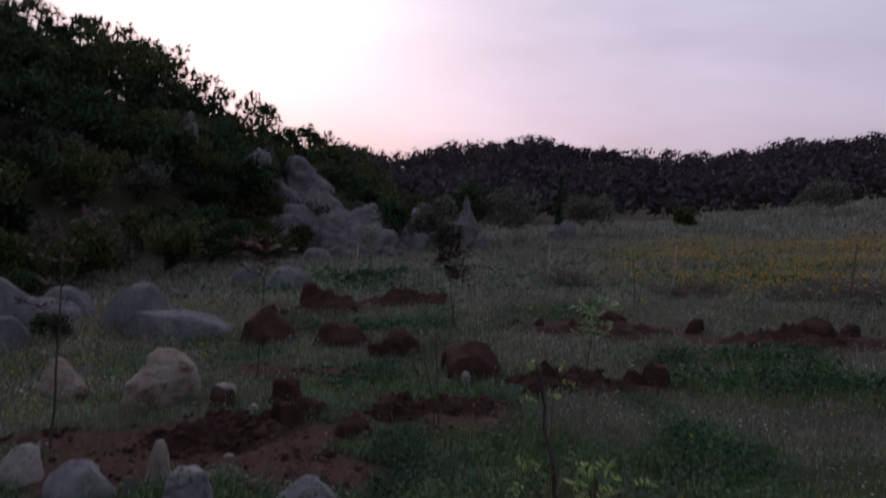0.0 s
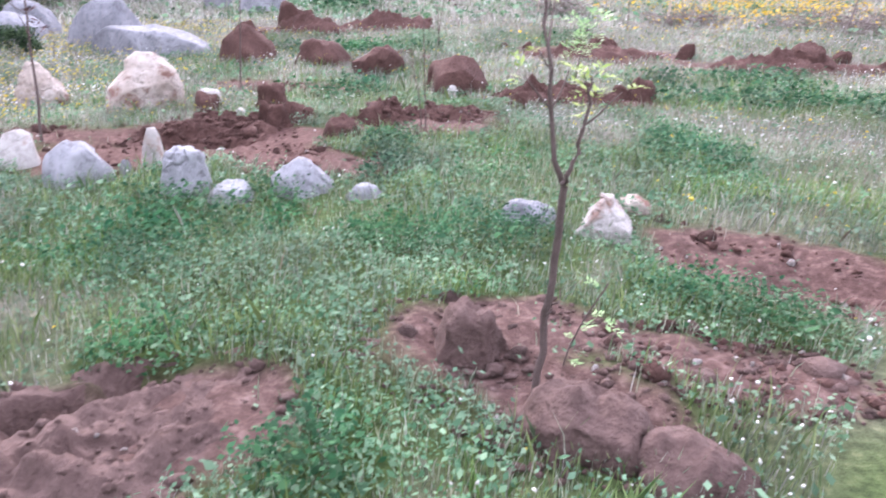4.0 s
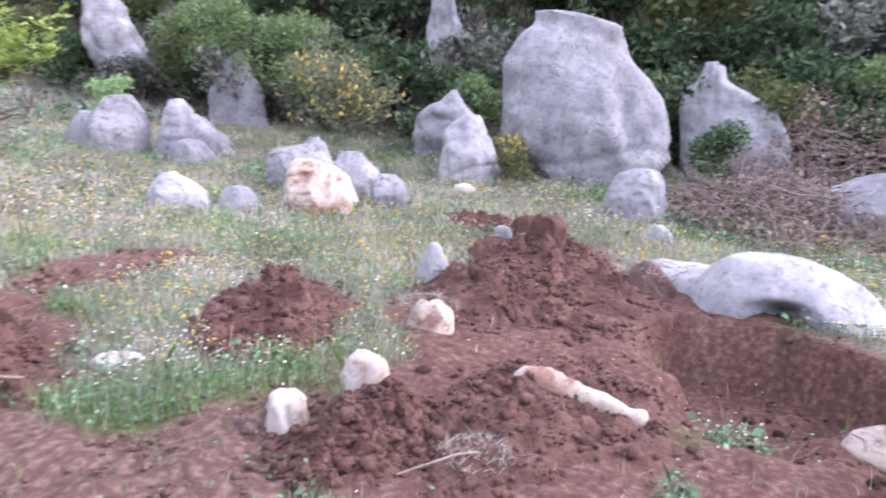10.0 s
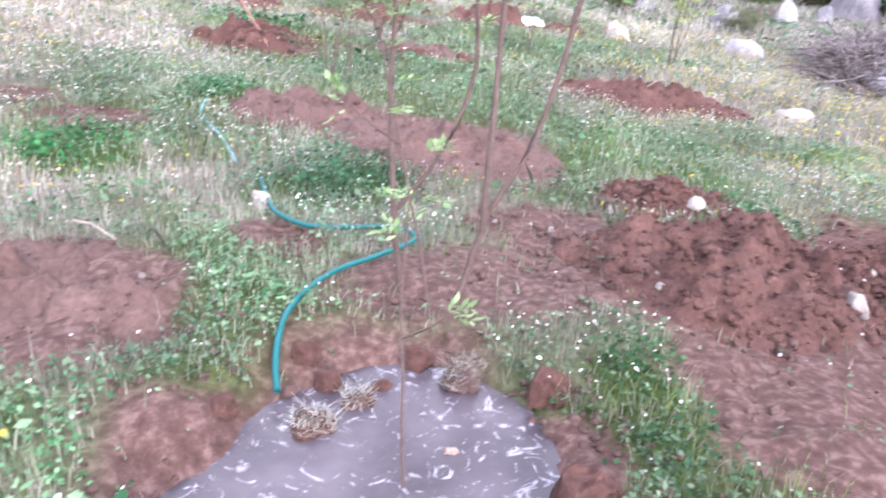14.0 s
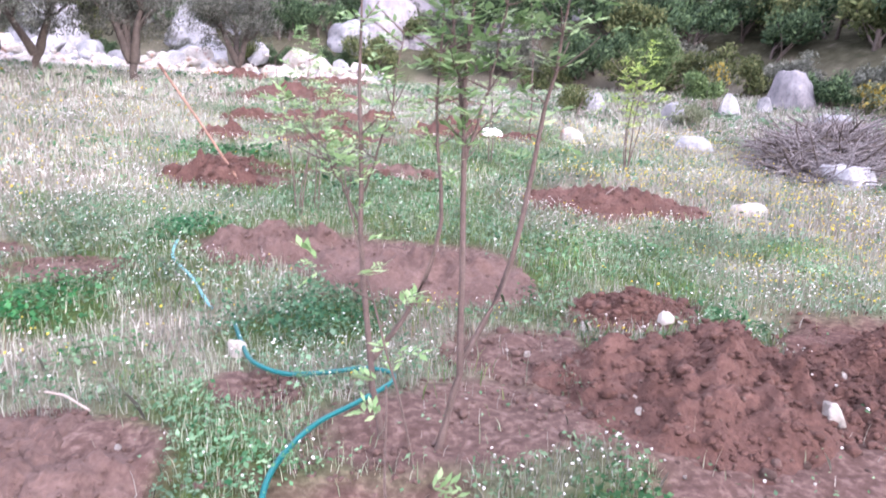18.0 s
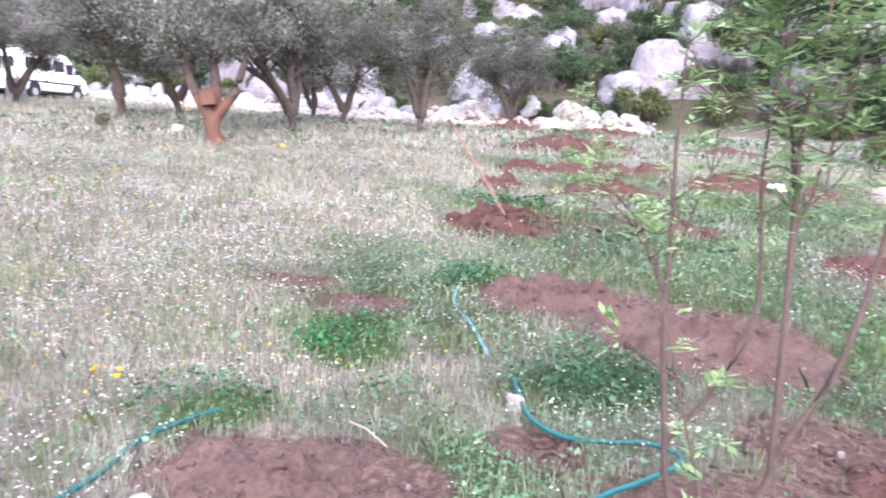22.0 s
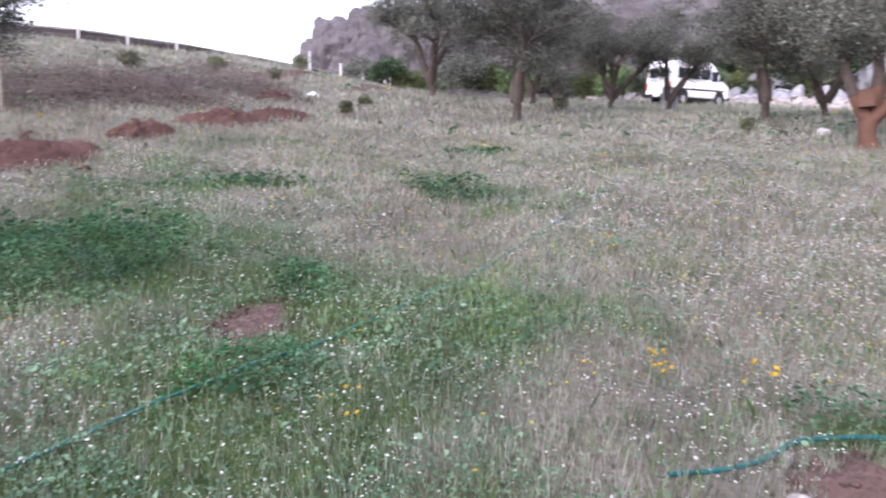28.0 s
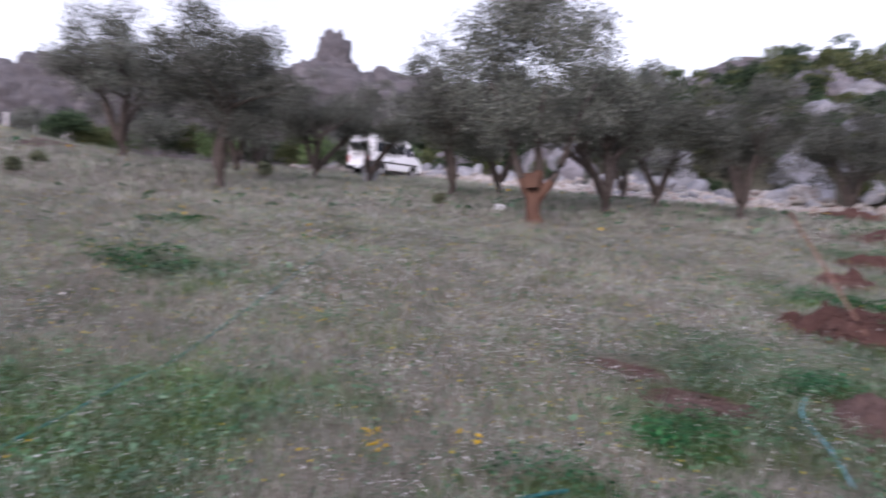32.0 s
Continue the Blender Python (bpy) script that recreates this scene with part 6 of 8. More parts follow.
bush(-13.2, 4.2, 1.6, 2.2, 548, "leafy mid-green shrub at the edge of the wood", FRESH_LEAF, 220, 0.1, None, "shrubs at the edge of the wood")
bush(-9.0, 7.1, 1.5, 1.9, 549, "leafy mid-green shrub beside a limestone spire", FRESH_LEAF, 240, 0.1, None, "shrubs at the edge of the wood")
bush(-11.8, 4.9, 1.8, 2.0, 550, "leafy mid-green shrub behind a tilted slab", FRESH_LEAF, 220, 0.1, None, "shrubs at the edge of the wood")
bush(-15.4, -10.1, 1.8, 2.6, 551, "bright green shrub behind boulders", FRESH_LEAF, 220, 0.12, None, "shrubs at the edge of the wood")
bush(-10.0, -19.2, 1.8, 2.4, 552, "leafy mid-green shrub at the edge of the wood", FRESH_LEAF, 200, 0.12, None, "shrubs at the edge of the wood")
bush(-10.4, -17.2, 1.0, 1.3, 553, "pale green spurge at the edge of the wood", FRESH_LEAF, 140, 0.1, None, "shrubs at the edge of the wood")

for k, (bx, by, bw, bh, bl) in enumerate(((40.0, -20.2, 3.5, 2.5, OLIVE), (36.7, -19.8, 2.5, 2.3, WOOD_LEAF), (36.7, -21.3, 2.5, 1.9, WARM_LEAF), (38.9, -24.5, 3.3, 2.1, FRESH_LEAF), (35.3, -23.9, 3.8, 3.1, OLIVE), (36.5, -26.3, 2.9, 2.5, WOOD_LEAF), (35.0, -26.8, 2.5, 2.6, WARM_LEAF), (32.2, -26.3, 3.6, 1.9, FRESH_LEAF), (33.2, -28.9, 3.6, 2.1, OLIVE), (33.3, -30.7, 3.6, 1.8, WOOD_LEAF), (31.5, -31.0, 2.4, 2.5, WARM_LEAF), (29.4, -30.8, 2.7, 2.3, FRESH_LEAF), (29.9, -33.3, 2.8, 2.0, OLIVE), (28.6, -33.6, 3.0, 2.9, WOOD_LEAF), (26.0, -32.1, 2.8, 2.9, WARM_LEAF), (26.1, -34.1, 3.1, 2.1, FRESH_LEAF), (41.8, -23.7, 3.7, 1.9, OLIVE), (43.5, -30.4, 2.9, 3.1, WOOD_LEAF), (38.4, -32.6, 3.7, 2.6, WARM_LEAF), (34.6, -35.2, 3.4, 2.7, FRESH_LEAF), (33.2, -40.0, 3.0, 2.1, OLIVE))):
    bush(bx, by, bw, bh, 640 + k, "grey-green scrub at the foot of a crag", bl, 210, 0.17, None, "scrub below the crags")

# cypress behind the meadow
def cypress(x, y, h):
    t = thing("cypress", pose(x, y, put(x, y, 0.1)), "slim dark cypress tree beyond the meadow", "cypress tree")
    part("trunk", rod_bm(0.14, 0.03, h * 0.9, 8, (0, 0, h * 0.45)), BARK, t)
    z = np.linspace(0.04, 1.0, 30)
    cen = np.stack([0 * z, 0 * z, z * h], 1)
    V, F = leaves(cen, 0.085 * h * (1 - z) ** 0.75 + 0.06, 110, 0.22, 531, 1.5)
    part("crown", mesh_of("crown", V, F, WOOD_LEAF, False), None, t)


cypress(10.0, 59.0, 4.7)

# ---- water, hose, sticks ----
def disc(x, y, rx, ry, z, wobble, seed, n=72, rings=10):
    a = np.linspace(0, 2 * np.pi, n, endpoint=False)
    edge = 1 + wobble * (fbm(np.cos(a) * 1.8 + seed, np.sin(a) * 1.8, 0, seed, 3) - 0.5) * 2
    V = [(x, y, z)]
    for k in range(1, rings + 1):
        f = k / rings
        V += [(x + math.cos(b) * rx * e * f, y + math.sin(b) * ry * e * f, z) for b, e in zip(a, edge)]
    tri = [(0, 1 + j, 1 + (j + 1) % n) for j in range(n)]
    bm = bmesh.new()
    vs = [bm.verts.new(v) for v in V]
    for f in tri:
        bm.faces.new([vs[i] for i in f])
    for k in range(rings - 1):
        for j in range(n):
            a0, a1 = 1 + k * n + j, 1 + k * n + (j + 1) % n
            bm.faces.new([vs[a0], vs[a0 + n], vs[a1 + n], vs[a1]])
    return bm


def water_material():
    m, nt, b = nodes("muddy_water")
    n1, n2 = noise_of(nt, 9.0, 6.0, rough=0.7), noise_of(nt, 3.0)
    n1.node.inputs["Distortion"].default_value = 2.4
    w = nt.nodes.new("ShaderNodeTexWave")
    w.inputs["Scale"].default_value, w.inputs["Distortion"].default_value, w.inputs["Detail"].default_value = 3.0, 14.0, 3.0
    tc = nt.nodes.new("ShaderNodeTexCoord")
    nt.links.new(tc.outputs["Object"], w.inputs["Vector"])
    foam = ramp(nt, n1, [(0.565, (0, 0, 0)), (0.66, (0.8, 0.8, 0.8))])
    mud = ramp(nt, n2, [(0.35, (0.04, 0.035, 0.043)), (0.7, (0.085, 0.075, 0.088))])
    nt.links.new(mix(nt, foam, mud, (0.3, 0.29, 0.33)), b.inputs["Base Color"])
    b.inputs["Roughness"].default_value = 0.12
    b.inputs["IOR"].default_value = 1.33
    bump(nt, b, n1, 0.08, 0.02)
    return m


water = new("water", from_bm("water", disc(0.13, -2.55, 1.1, 1.05, float(land(np.array([0.13]), np.array([-2.58]), True)[0]) - 0.085, 0.1, 5), water_material(), True))
tagged(water, "muddy puddle with pale foam round a planted shoot", "puddle", kind="structure")

TEAL = plain("teal_rubber", (0.005, 0.09, 0.095), 0.4, 0, 0.2)
LINE = plain("faded_green_rubber", (0.03, 0.14, 0.12), 0.6, 0, 0.3)


def hose(points, label, r=0.0125, mat=TEAL, lift=0.02, n=90):
    p = curve_through(points, n)
    z = land(p[:, 0], p[:, 1]) + lift
    z = np.convolve(np.pad(z, 3, mode="edge"), np.ones(7) / 7, "valid")
    V, F = tube([np.column_stack([p, z, np.full(n, r)])], 10)
    return tagged(new("garden_hose", mesh_of("garden_hose", V, F, mat)), label, "hose")


hose(((0.66, -4.83), (0.6, -4.5), (0.53, -4.25), (0.37, -4.1), (0.15, -4.08), (-0.03, -4.11), (-0.15, -4.05), (-0.13, -3.92), (0.05, -3.74), (0.22, -3.6), (0.34, -3.42), (0.44, -3.2), (0.47, -3.0), (0.46, -2.85)), "teal garden hose curling through grass into a puddle", lift=0.05)
hose(((1.21, -6.62), (1.19, -6.2), (1.02, -5.8), (0.9, -5.4), (0.82, -5.16)), "pale teal hose end lying in the grass", 0.011, plain("pale_teal_rubber", (0.12, 0.33, 0.38), 0.5))
hose(((2.45, -2.9), (2.34, -3.15), (2.31, -3.4), (2.3, -3.7), (2.1, -4.0)), "teal garden hose at the edge of bare earth", lift=0.03)
hose(((8.6, -9.6), (6.9, -6.8), (5.48, -4.19), (5.23, -3.47), (4.95, -2.91), (4.6, -2.04), (4.41, -1.51), (4.04, -0.66), (3.6, 0.4)), "thin green irrigation hose sunk in meadow grass", 0.01, LINE, 0.03, 160)


def stick(points, r, label, mat=TWIG, name="stick"):
    V, F = tube([[(*p, r * (1 - 0.4 * i / len(points))) for i, p in enumerate(points)]], 7)
    return tagged(new(name, mesh_of(name, V, F, mat)), label, "stick")


def on(x, y, up=0.02):
    return (x, y, put(x, y) + up)


DRY = plain("bleached_stick", (0.3, 0.26, 0.235), 0.9)
stick((on(1.4, -3.93, 0.09), on(1.28, -3.8, 0.12), on(1.16, -3.69, 0.1)), 0.006, "bleached forked stick on bare earth", DRY)
stick((on(-3.55, 0.05), on(-3.5, 0.08, 0.12), on(-3.48, 0.1, 0.2)), 0.006, "thin dry root standing in a pit"); stick((on(-2.75, -0.95, 0.1), on(-2.6, -1.0, 0.16), on(-2.5, -1.2, 0.1)), 0.006, "dry grass root lying on red earth", TWIG)
stick((on(-3.0, -7.5, 0.25), on(-3.3, -7.6, 0.4)), 0.007, "dry stick in a heap of earth"); stick((on(-2.7, -3.0, 0.12), on(-2.55, -3.15, 0.16)), 0.006, "dry twig on red earth")
REDWOOD = plain("weathered_red_wood", (0.2, 0.118, 0.09), 0.8, 0, 0.3)
pole = thing("pole", Matrix.Identity(4), "long weathered wooden handle leaning in a heap of red earth", "pole")
V, F = tube([[(0.86, -8.7, put(0.86, -8.7) + 0.1, 0.014), (1.3, -9.3, put(0.86, -8.7) + 0.72, 0.014), (1.75, -9.95, put(0.86, -8.7) + 1.3, 0.016)]], 9)
part("shaft", mesh_of("shaft", V, F, REDWOOD), None, pole)
V, F = tube([[(1.7, -9.88, put(0.86, -8.7) + 1.24, 0.02), (1.78, -10.0, put(0.86, -8.7) + 1.34, 0.02)]], 9)
part("grip", mesh_of("grip", V, F, plain("dark_grip", (0.1, 0.05, 0.04), 0.7)), None, pole, "darker worn end")

# wooden box in the olive tree
bz = put(7.35, -14.5)
crate = thing("crate", pose(7.34, -14.3, bz + 0.8, 3, 7, 25), "reddish-brown wooden box wedged in an olive tree", "box")
crate.scale = (0.6, 0.6, 0.62)
for sx, sy, lx, ly in ((0, 0.2, 0.44, 0.025), (0, -0.2, 0.44, 0.025), (0.21, 0, 0.025, 0.375), (-0.21, 0, 0.025, 0.375)):
    part("board", box_bm(lx, ly, 0.46, 0.004, 1, (sx, sy, 0.25)), ORANGE, crate)
part("lid", box_bm(0.48, 0.46, 0.03, 0.004, 1, (0, 0, 0.5)), ORANGE, crate)
part("base", box_bm(0.46, 0.44, 0.03, 0.004, 1, (0, 0, 0.015)), ORANGE, crate)

# ---- brush piles ----
def brush(name, x, y, rx, ry, h, turn, count, seed, label, thick=0.008, length=(0.5, 1.4), mat=TWIG, kind="stuff"):
    r = np.random.default_rng(seed)
    a, u = r.uniform(0, 6.28, count), np.sqrt(r.uniform(0, 1, count))
    c, s = math.cos(radians(turn)), math.sin(radians(turn))
    lx, ly = np.cos(a) * u * rx, np.sin(a) * u * ry
    px, py = x + lx * c - ly * s, y + lx * s + ly * c
    pz = land(px, py) + h * (1 - u ** 2) * r.uniform(0, 1, count)
    paths = []
    for i in range(count):
        az = r.uniform(0, 6.28)
        paths.append(limb(r, (px[i], py[i], pz[i]), (math.cos(az), math.sin(az), r.normal() * 0.22 + 0.02), r.uniform(*length), thick * r.uniform(0.6, 1.9), 0.003, 5, 0.26))
    V, F = tube(paths, 4)
    zmin = land(V[:, 0], V[:, 1])
    V[:, 2] = np.maximum(V[:, 2], zmin - 0.02)
    return tagged(new(name, mesh_of(name, V, F, mat)), label, "brushwood", kind=kind)


GREY_TWIG = speckled("grey_cut_twig", [(0.3, (0.07, 0.062, 0.066)), (0.55, (0.18, 0.162, 0.17)), (0.75, (0.36, 0.335, 0.345))], 5.0, 0.95)
brush("brush_pile", -9.2, -11.4, 2.5, 1.0, 0.62, 40, 1500, 701, "heap of grey cut branches and twigs in the meadow", 0.012, (0.35, 1.1), GREY_TWIG); brush("brush_pile", -9.2, -11.4, 2.2, 0.85, 0.45, 40, 700, 711, "dark cut branches at the bottom of a brush heap", 0.017, (0.5, 1.3), BARK); brush("brush_pile", -8.3, -10.3, 0.9, 0.6, 0.35, 40, 380, 712, "smaller heap of cut twigs beside a brush pile", 0.011, (0.3, 0.8), GREY_TWIG)
brush("brush_pile", -9.6, 1.6, 1.5, 1.3, 0.55, 70, 620, 702, "tangle of dry brown twigs below limestone slabs", 0.006, (0.4, 1.1)); brush("brush_pile", -11.4, 2.6, 1.4, 1.6, 1.1, 70, 420, 703, "tangle of dry brown twigs at the edge of the wood", 0.006, (0.5, 1.3))
brush("dry_scrub", 17.6, -1.2, 4.6, 1.0, 0.95, -70, 1500, 704, "grey dry scrub along the foot of the bank", 0.006, (0.4, 1.0)); brush("dry_scrub", 20.6, -5.6, 4.2, 0.9, 0.8, -55, 900, 705, "grey dry scrub along the foot of the bank", 0.006, (0.4, 1.0))
brush("brush_pile", 17.3, 2.4, 1.9, 0.8, 0.6, 60, 160, 706, "cut dark branches lying under an olive tree", 0.022, (0.8, 2.2), BARK); brush("dry_scrub", 3.4, 17.8, 0.7, 0.4, 0.5, 0, 160, 707, "bare dark twigs sticking out of tall grass", 0.008, (0.4, 0.9)); brush("dry_scrub", 5.8, 15.6, 0.9, 0.4, 0.35, -20, 160, 708, "bare dark twigs sticking out of tall grass", 0.008, (0.4, 0.9)); brush("dry_scrub", 8.4, 14.2, 1.5, 0.5, 0.5, -20, 260, 709, "grey dry scrub in tall grass", 0.007, (0.3, 0.8))

# ---- stakes and fences ----
CONC = plain("pale_concrete", (0.55, 0.54, 0.55), 0.9, 0, 0.2)
STAKE = plain("pale_wood_stake", (0.42, 0.36, 0.3), 0.9, 0, 0.25)


def stake(x, y, h, r, tilt, label, mat=STAKE):
    V, F = tube([[(0, 0, -0.1, r), (0, 0, h * 0.5, r), (0, 0, h, r * 0.9), (0, 0, h + 0.01, r * 0.2)]], 8)
    ob = new("stake", mesh_of("stake", V, F, mat))
    ob.matrix_world = pose(x, y, put(x, y), 0, tilt, 0)
    return tagged(ob, label, "stake", "stakes along the meadow")


stake(16.9, 1.5, 1.0, 0.03, 3, "pale wooden fence stake at the foot of the bank"); stake(16.5, -0.75, 1.05, 0.03, -2, "pale wooden fence stake at the foot of the bank"); stake(18.6, -2.75, 0.85, 0.025, 2, "pale wooden fence stake in dry scrub"); stake(22.8, -7.0, 0.9, 0.03, 0, "thin dark fence stake in dry scrub", TWIG); stake(24.8, -9.8, 0.9, 0.03, 0, "thin dark fence stake in dry scrub", TWIG)
stake(-2.6, 21.0, 0.95, 0.03, 2, "pale thin stake in the far meadow"); stake(2.9, 18.4, 1.1, 0.025, 0, "pale thin stake in the far meadow"); stake(5.45, 16.0, 1.15, 0.025, 2, "pale thin stake in the far meadow"); stake(8.36, 13.9, 1.2, 0.022, 3, "grey thin stake in the far meadow", TWIG)

fence = thing("fence", Matrix.Identity(4), "wire fence with white concrete posts on top of the bank", "fence")
POSTS = ((44.6, 3.0, 1.4), (44.2, -1.0, 1.4), (43.7, -4.8, 1.4), (43.3, -7.2, 1.45), (42.9, -9.7, 1.4), (42.1, -12.6, 1.45), (41.4, -15.0, 1.5), (40.6, -16.8, 1.5), (39.9, -18.5, 1.35), (39.3, -19.7, 1.2), (38.7, -20.9, 1.0), (38.1, -22.0, 0.9))
for fx, fy, fh in POSTS:
    fz = put(fx, fy)
    part("post", box_bm(0.13, 0.13, fh * 1.25 + 0.2, 0.015, 1, (fx, fy, fz + fh * 0.625 - 0.1)), CONC, fence)
for k in range(4):
    V, F = tube([[(fx, fy, put(fx, fy) + fh * (0.25 + 0.22 * k), 0.006) for fx, fy, fh in POSTS]], 4)
    part("wire", mesh_of("wire", V, F, plain("grey_wire", (0.3, 0.3, 0.3), 0.5, 0.6)), None, fence)

DARK = speckled("dark_stone", [(0.3, (0.035, 0.03, 0.032)), (0.6, (0.07, 0.06, 0.06)), (0.8, (0.12, 0.1, 0.1))], 1.5, 0.95)
lowwall = thing("road_wall", Matrix.Identity(4), "long dark stone road wall behind the fence", "wall", kind="structure")
WALL = [(54.0, 12.0, 8.0), (53.0, 4.0, 7.95), (51.2, -5.4, 7.75), (51.8, -12.0, 7.45), (52.5, -20.0, 6.75), (52.8, -24.0, 6.3)]
bm = bmesh.new()
for (ax, ay, az_), (bx, by, bz_) in zip(WALL, WALL[1:]):
    q = [bm.verts.new(v) for v in ((ax, ay, 3.0), (bx, by, 3.0), (bx, by, bz_), (ax, ay, az_), (ax + 0.6, ay, 3.0), (bx + 0.6, by, 3.0), (bx + 0.6, by, bz_), (ax + 0.6, ay, az_))]
    for f in ((0, 1, 2, 3), (4, 7, 6, 5), (3, 2, 6, 7)):
        bm.faces.new([q[i] for i in f])
part("masonry", bm, DARK, lowwall)
bm = bmesh.new()
for (ax, ay, az_), (bx, by, bz_) in zip(WALL, WALL[1:]):
    q = [bm.verts.new(v) for v in ((ax - 0.05, ay, az_ + 0.004), (bx - 0.05, by, bz_ + 0.004), (bx + 0.65, by, bz_ + 0.004), (ax + 0.65, ay, az_ + 0.004), (ax - 0.05, ay, az_ + 0.09), (bx - 0.05, by, bz_ + 0.09), (bx + 0.65, by, bz_ + 0.09), (ax + 0.65, ay, az_ + 0.09))]
    for f in ((0, 1, 5, 4), (4, 5, 6, 7), (1, 2, 6, 5), (0, 4, 7, 3)):
        bm.faces.new([q[i] for i in f])
part("coping", bm, plain("grey_coping", (0.2, 0.19, 0.19), 0.9), lowwall, "pale coping")

lamp = thing("street_lamp", pose(37.7, -20.7, put(37.7, -20.7), 0, 0, 30), "white street lamp on a thin pole by the fence", "street lamp")
part("pole", rod_bm(0.05, 0.04, 2.2, 8, (0, 0, 1.05)), CONC, lamp)
part("arm", box_bm(0.5, 0.05, 0.05, 0.01, 1, (0, 0, 1.9)), CONC, lamp)
part("head", box_bm(0.42, 0.2, 0.12, 0.03, 2, (0.18, 0, 1.75)), plain("white_lamp_head", (0.8, 0.8, 0.82), 0.4), lamp)
part("panel", box_bm(0.4, 0.3, 0.03, 0.005, 1, (-0.12, 0, 2.18)), CONC, lamp)

# ---- rubble bank along the track and rocks on the far slope ----
def rubble():
    r = np.random.default_rng(91)
    kinds = [rock_mesh(1.0, 0.8, 0.7, 800 + i, (PALE, WHITE, PALE, LIME)[i % 4], 0.1, 0.3, 3, 0.0, 8) for i in range(8)]
    ledges = [crag_mesh(1.0, 0.8, 0.7, 840 + i, LIME if i % 2 == 0 else GREY_LIME, 0.15, 4, 0.27, 0.7) for i in range(8)]
    n = 0
    for i in range(900):
        t = r.uniform(0, 1)
        k = t * 6
        line = [(-3.0, -26.0), (4.0, -27.2), (9.0, -28.6), (14.5, -30.8), (21.5, -36.3), (30.0, -40.0), (37.0, -36.5)]
        j = min(int(k), 5)
        f = k - j
        x = line[j][0] * (1 - f) + line[j + 1][0] * f + r.normal() * 0.5
        y = line[j][1] * (1 - f) + line[j + 1][1] * f - abs(r.normal()) * 1.1 + 0.9
        back = min(2.3, abs(r.normal()) * 1.2) if r.random() < 0.6 else 0
        s = r.uniform(0.18, 0.45) + 0.34 * back
        ob = new("rubble_stone", kinds[i % 8])
        ob.matrix_world = pose(x, y - back * 1.2, put(x, y - back * 1.2) - 0.05 * s + 0.22 * back, r.uniform(-35, 35), r.uniform(-35, 35), r.uniform(0, 360)) @ Matrix.Diagonal((s * r.uniform(0.9, 1.6), s, s * r.uniform(0.6, 1.0), 1))
        tagged(ob, "pale limestone rubble beside the track", "stone", "rubble along the track")
        n += 1
        if n >= 290:
            break
    line = np.array([(-3.0, -26.0), (4.0, -27.2), (9.0, -28.6), (14.5, -30.8), (21.5, -36.3), (30.0, -40.0), (37.0, -36.5)])
    k, back = r.uniform(0, 6, 2600), np.abs(r.normal(size=2600)) * 1.1
    x = np.interp(k, np.arange(7), line[:, 0]) + r.normal(size=2600) * 0.4
    y = np.interp(k, np.arange(7), line[:, 1]) + 0.9 - back
    V0, F0 = sphere(1)
    sc = 0.09 * np.exp(r.normal(size=2600) * 0.5)
    V = V0[None] * (1 + 0.9 * (r.random((2600, len(V0), 1)) - 0.5)) * sc[:, None, None] * np.array([1.2, 1, 0.7]) + np.stack([x, y, land(x, y) + 0.2 * back + 0.3 * sc], 1)[:, None]
    F = F0[None] + (np.arange(2600) * len(V0))[:, None, None]
    tagged(new("rubble", mesh_of("rubble", V.reshape(-1, 3), F.reshape(-1, 3), WHITE, False)), "small pale limestone rubble along the track", "rubble", kind="stuff")
    made = 0
    while made < 260:
        az, d = radians(r.uniform(158, 256)), r.uniform(33, 85)
        x, y = -math.sin(az) * d, math.cos(az) * d
        u = float(hill_side(np.array([x]), np.array([y]))[0])
        if u < 2 or u > 52:
            continue
        s = r.uniform(0.8, 2.3) * (1 + 0.008 * d)
        ob = new("hill_rock", ledges[made % 8])
        ob.matrix_world = pose(x, y, put(x, y) - 0.15 * s, r.uniform(-15, 15), r.uniform(-15, 15), r.uniform(0, 360)) @ Matrix.Diagonal((s, s, s * r.uniform(0.7, 1.3), 1))
        tagged(ob, "pale limestone outcrop on the scrubby hillside", "rock", "outcrops on the far slope")
        made += 1


rubble()
CR = "massive lumpy limestone crag on the skyline"
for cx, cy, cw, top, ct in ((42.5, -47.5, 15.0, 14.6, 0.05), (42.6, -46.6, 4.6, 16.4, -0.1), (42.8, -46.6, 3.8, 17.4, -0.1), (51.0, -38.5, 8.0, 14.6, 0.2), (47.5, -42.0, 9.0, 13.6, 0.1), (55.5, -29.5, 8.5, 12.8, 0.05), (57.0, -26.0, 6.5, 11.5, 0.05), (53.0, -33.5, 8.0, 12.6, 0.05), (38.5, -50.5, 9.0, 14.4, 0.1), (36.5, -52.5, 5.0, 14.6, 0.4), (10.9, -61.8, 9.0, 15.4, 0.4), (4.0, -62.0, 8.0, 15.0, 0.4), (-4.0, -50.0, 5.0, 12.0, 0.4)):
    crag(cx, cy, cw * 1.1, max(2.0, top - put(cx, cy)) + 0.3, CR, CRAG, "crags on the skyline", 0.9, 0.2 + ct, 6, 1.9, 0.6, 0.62)

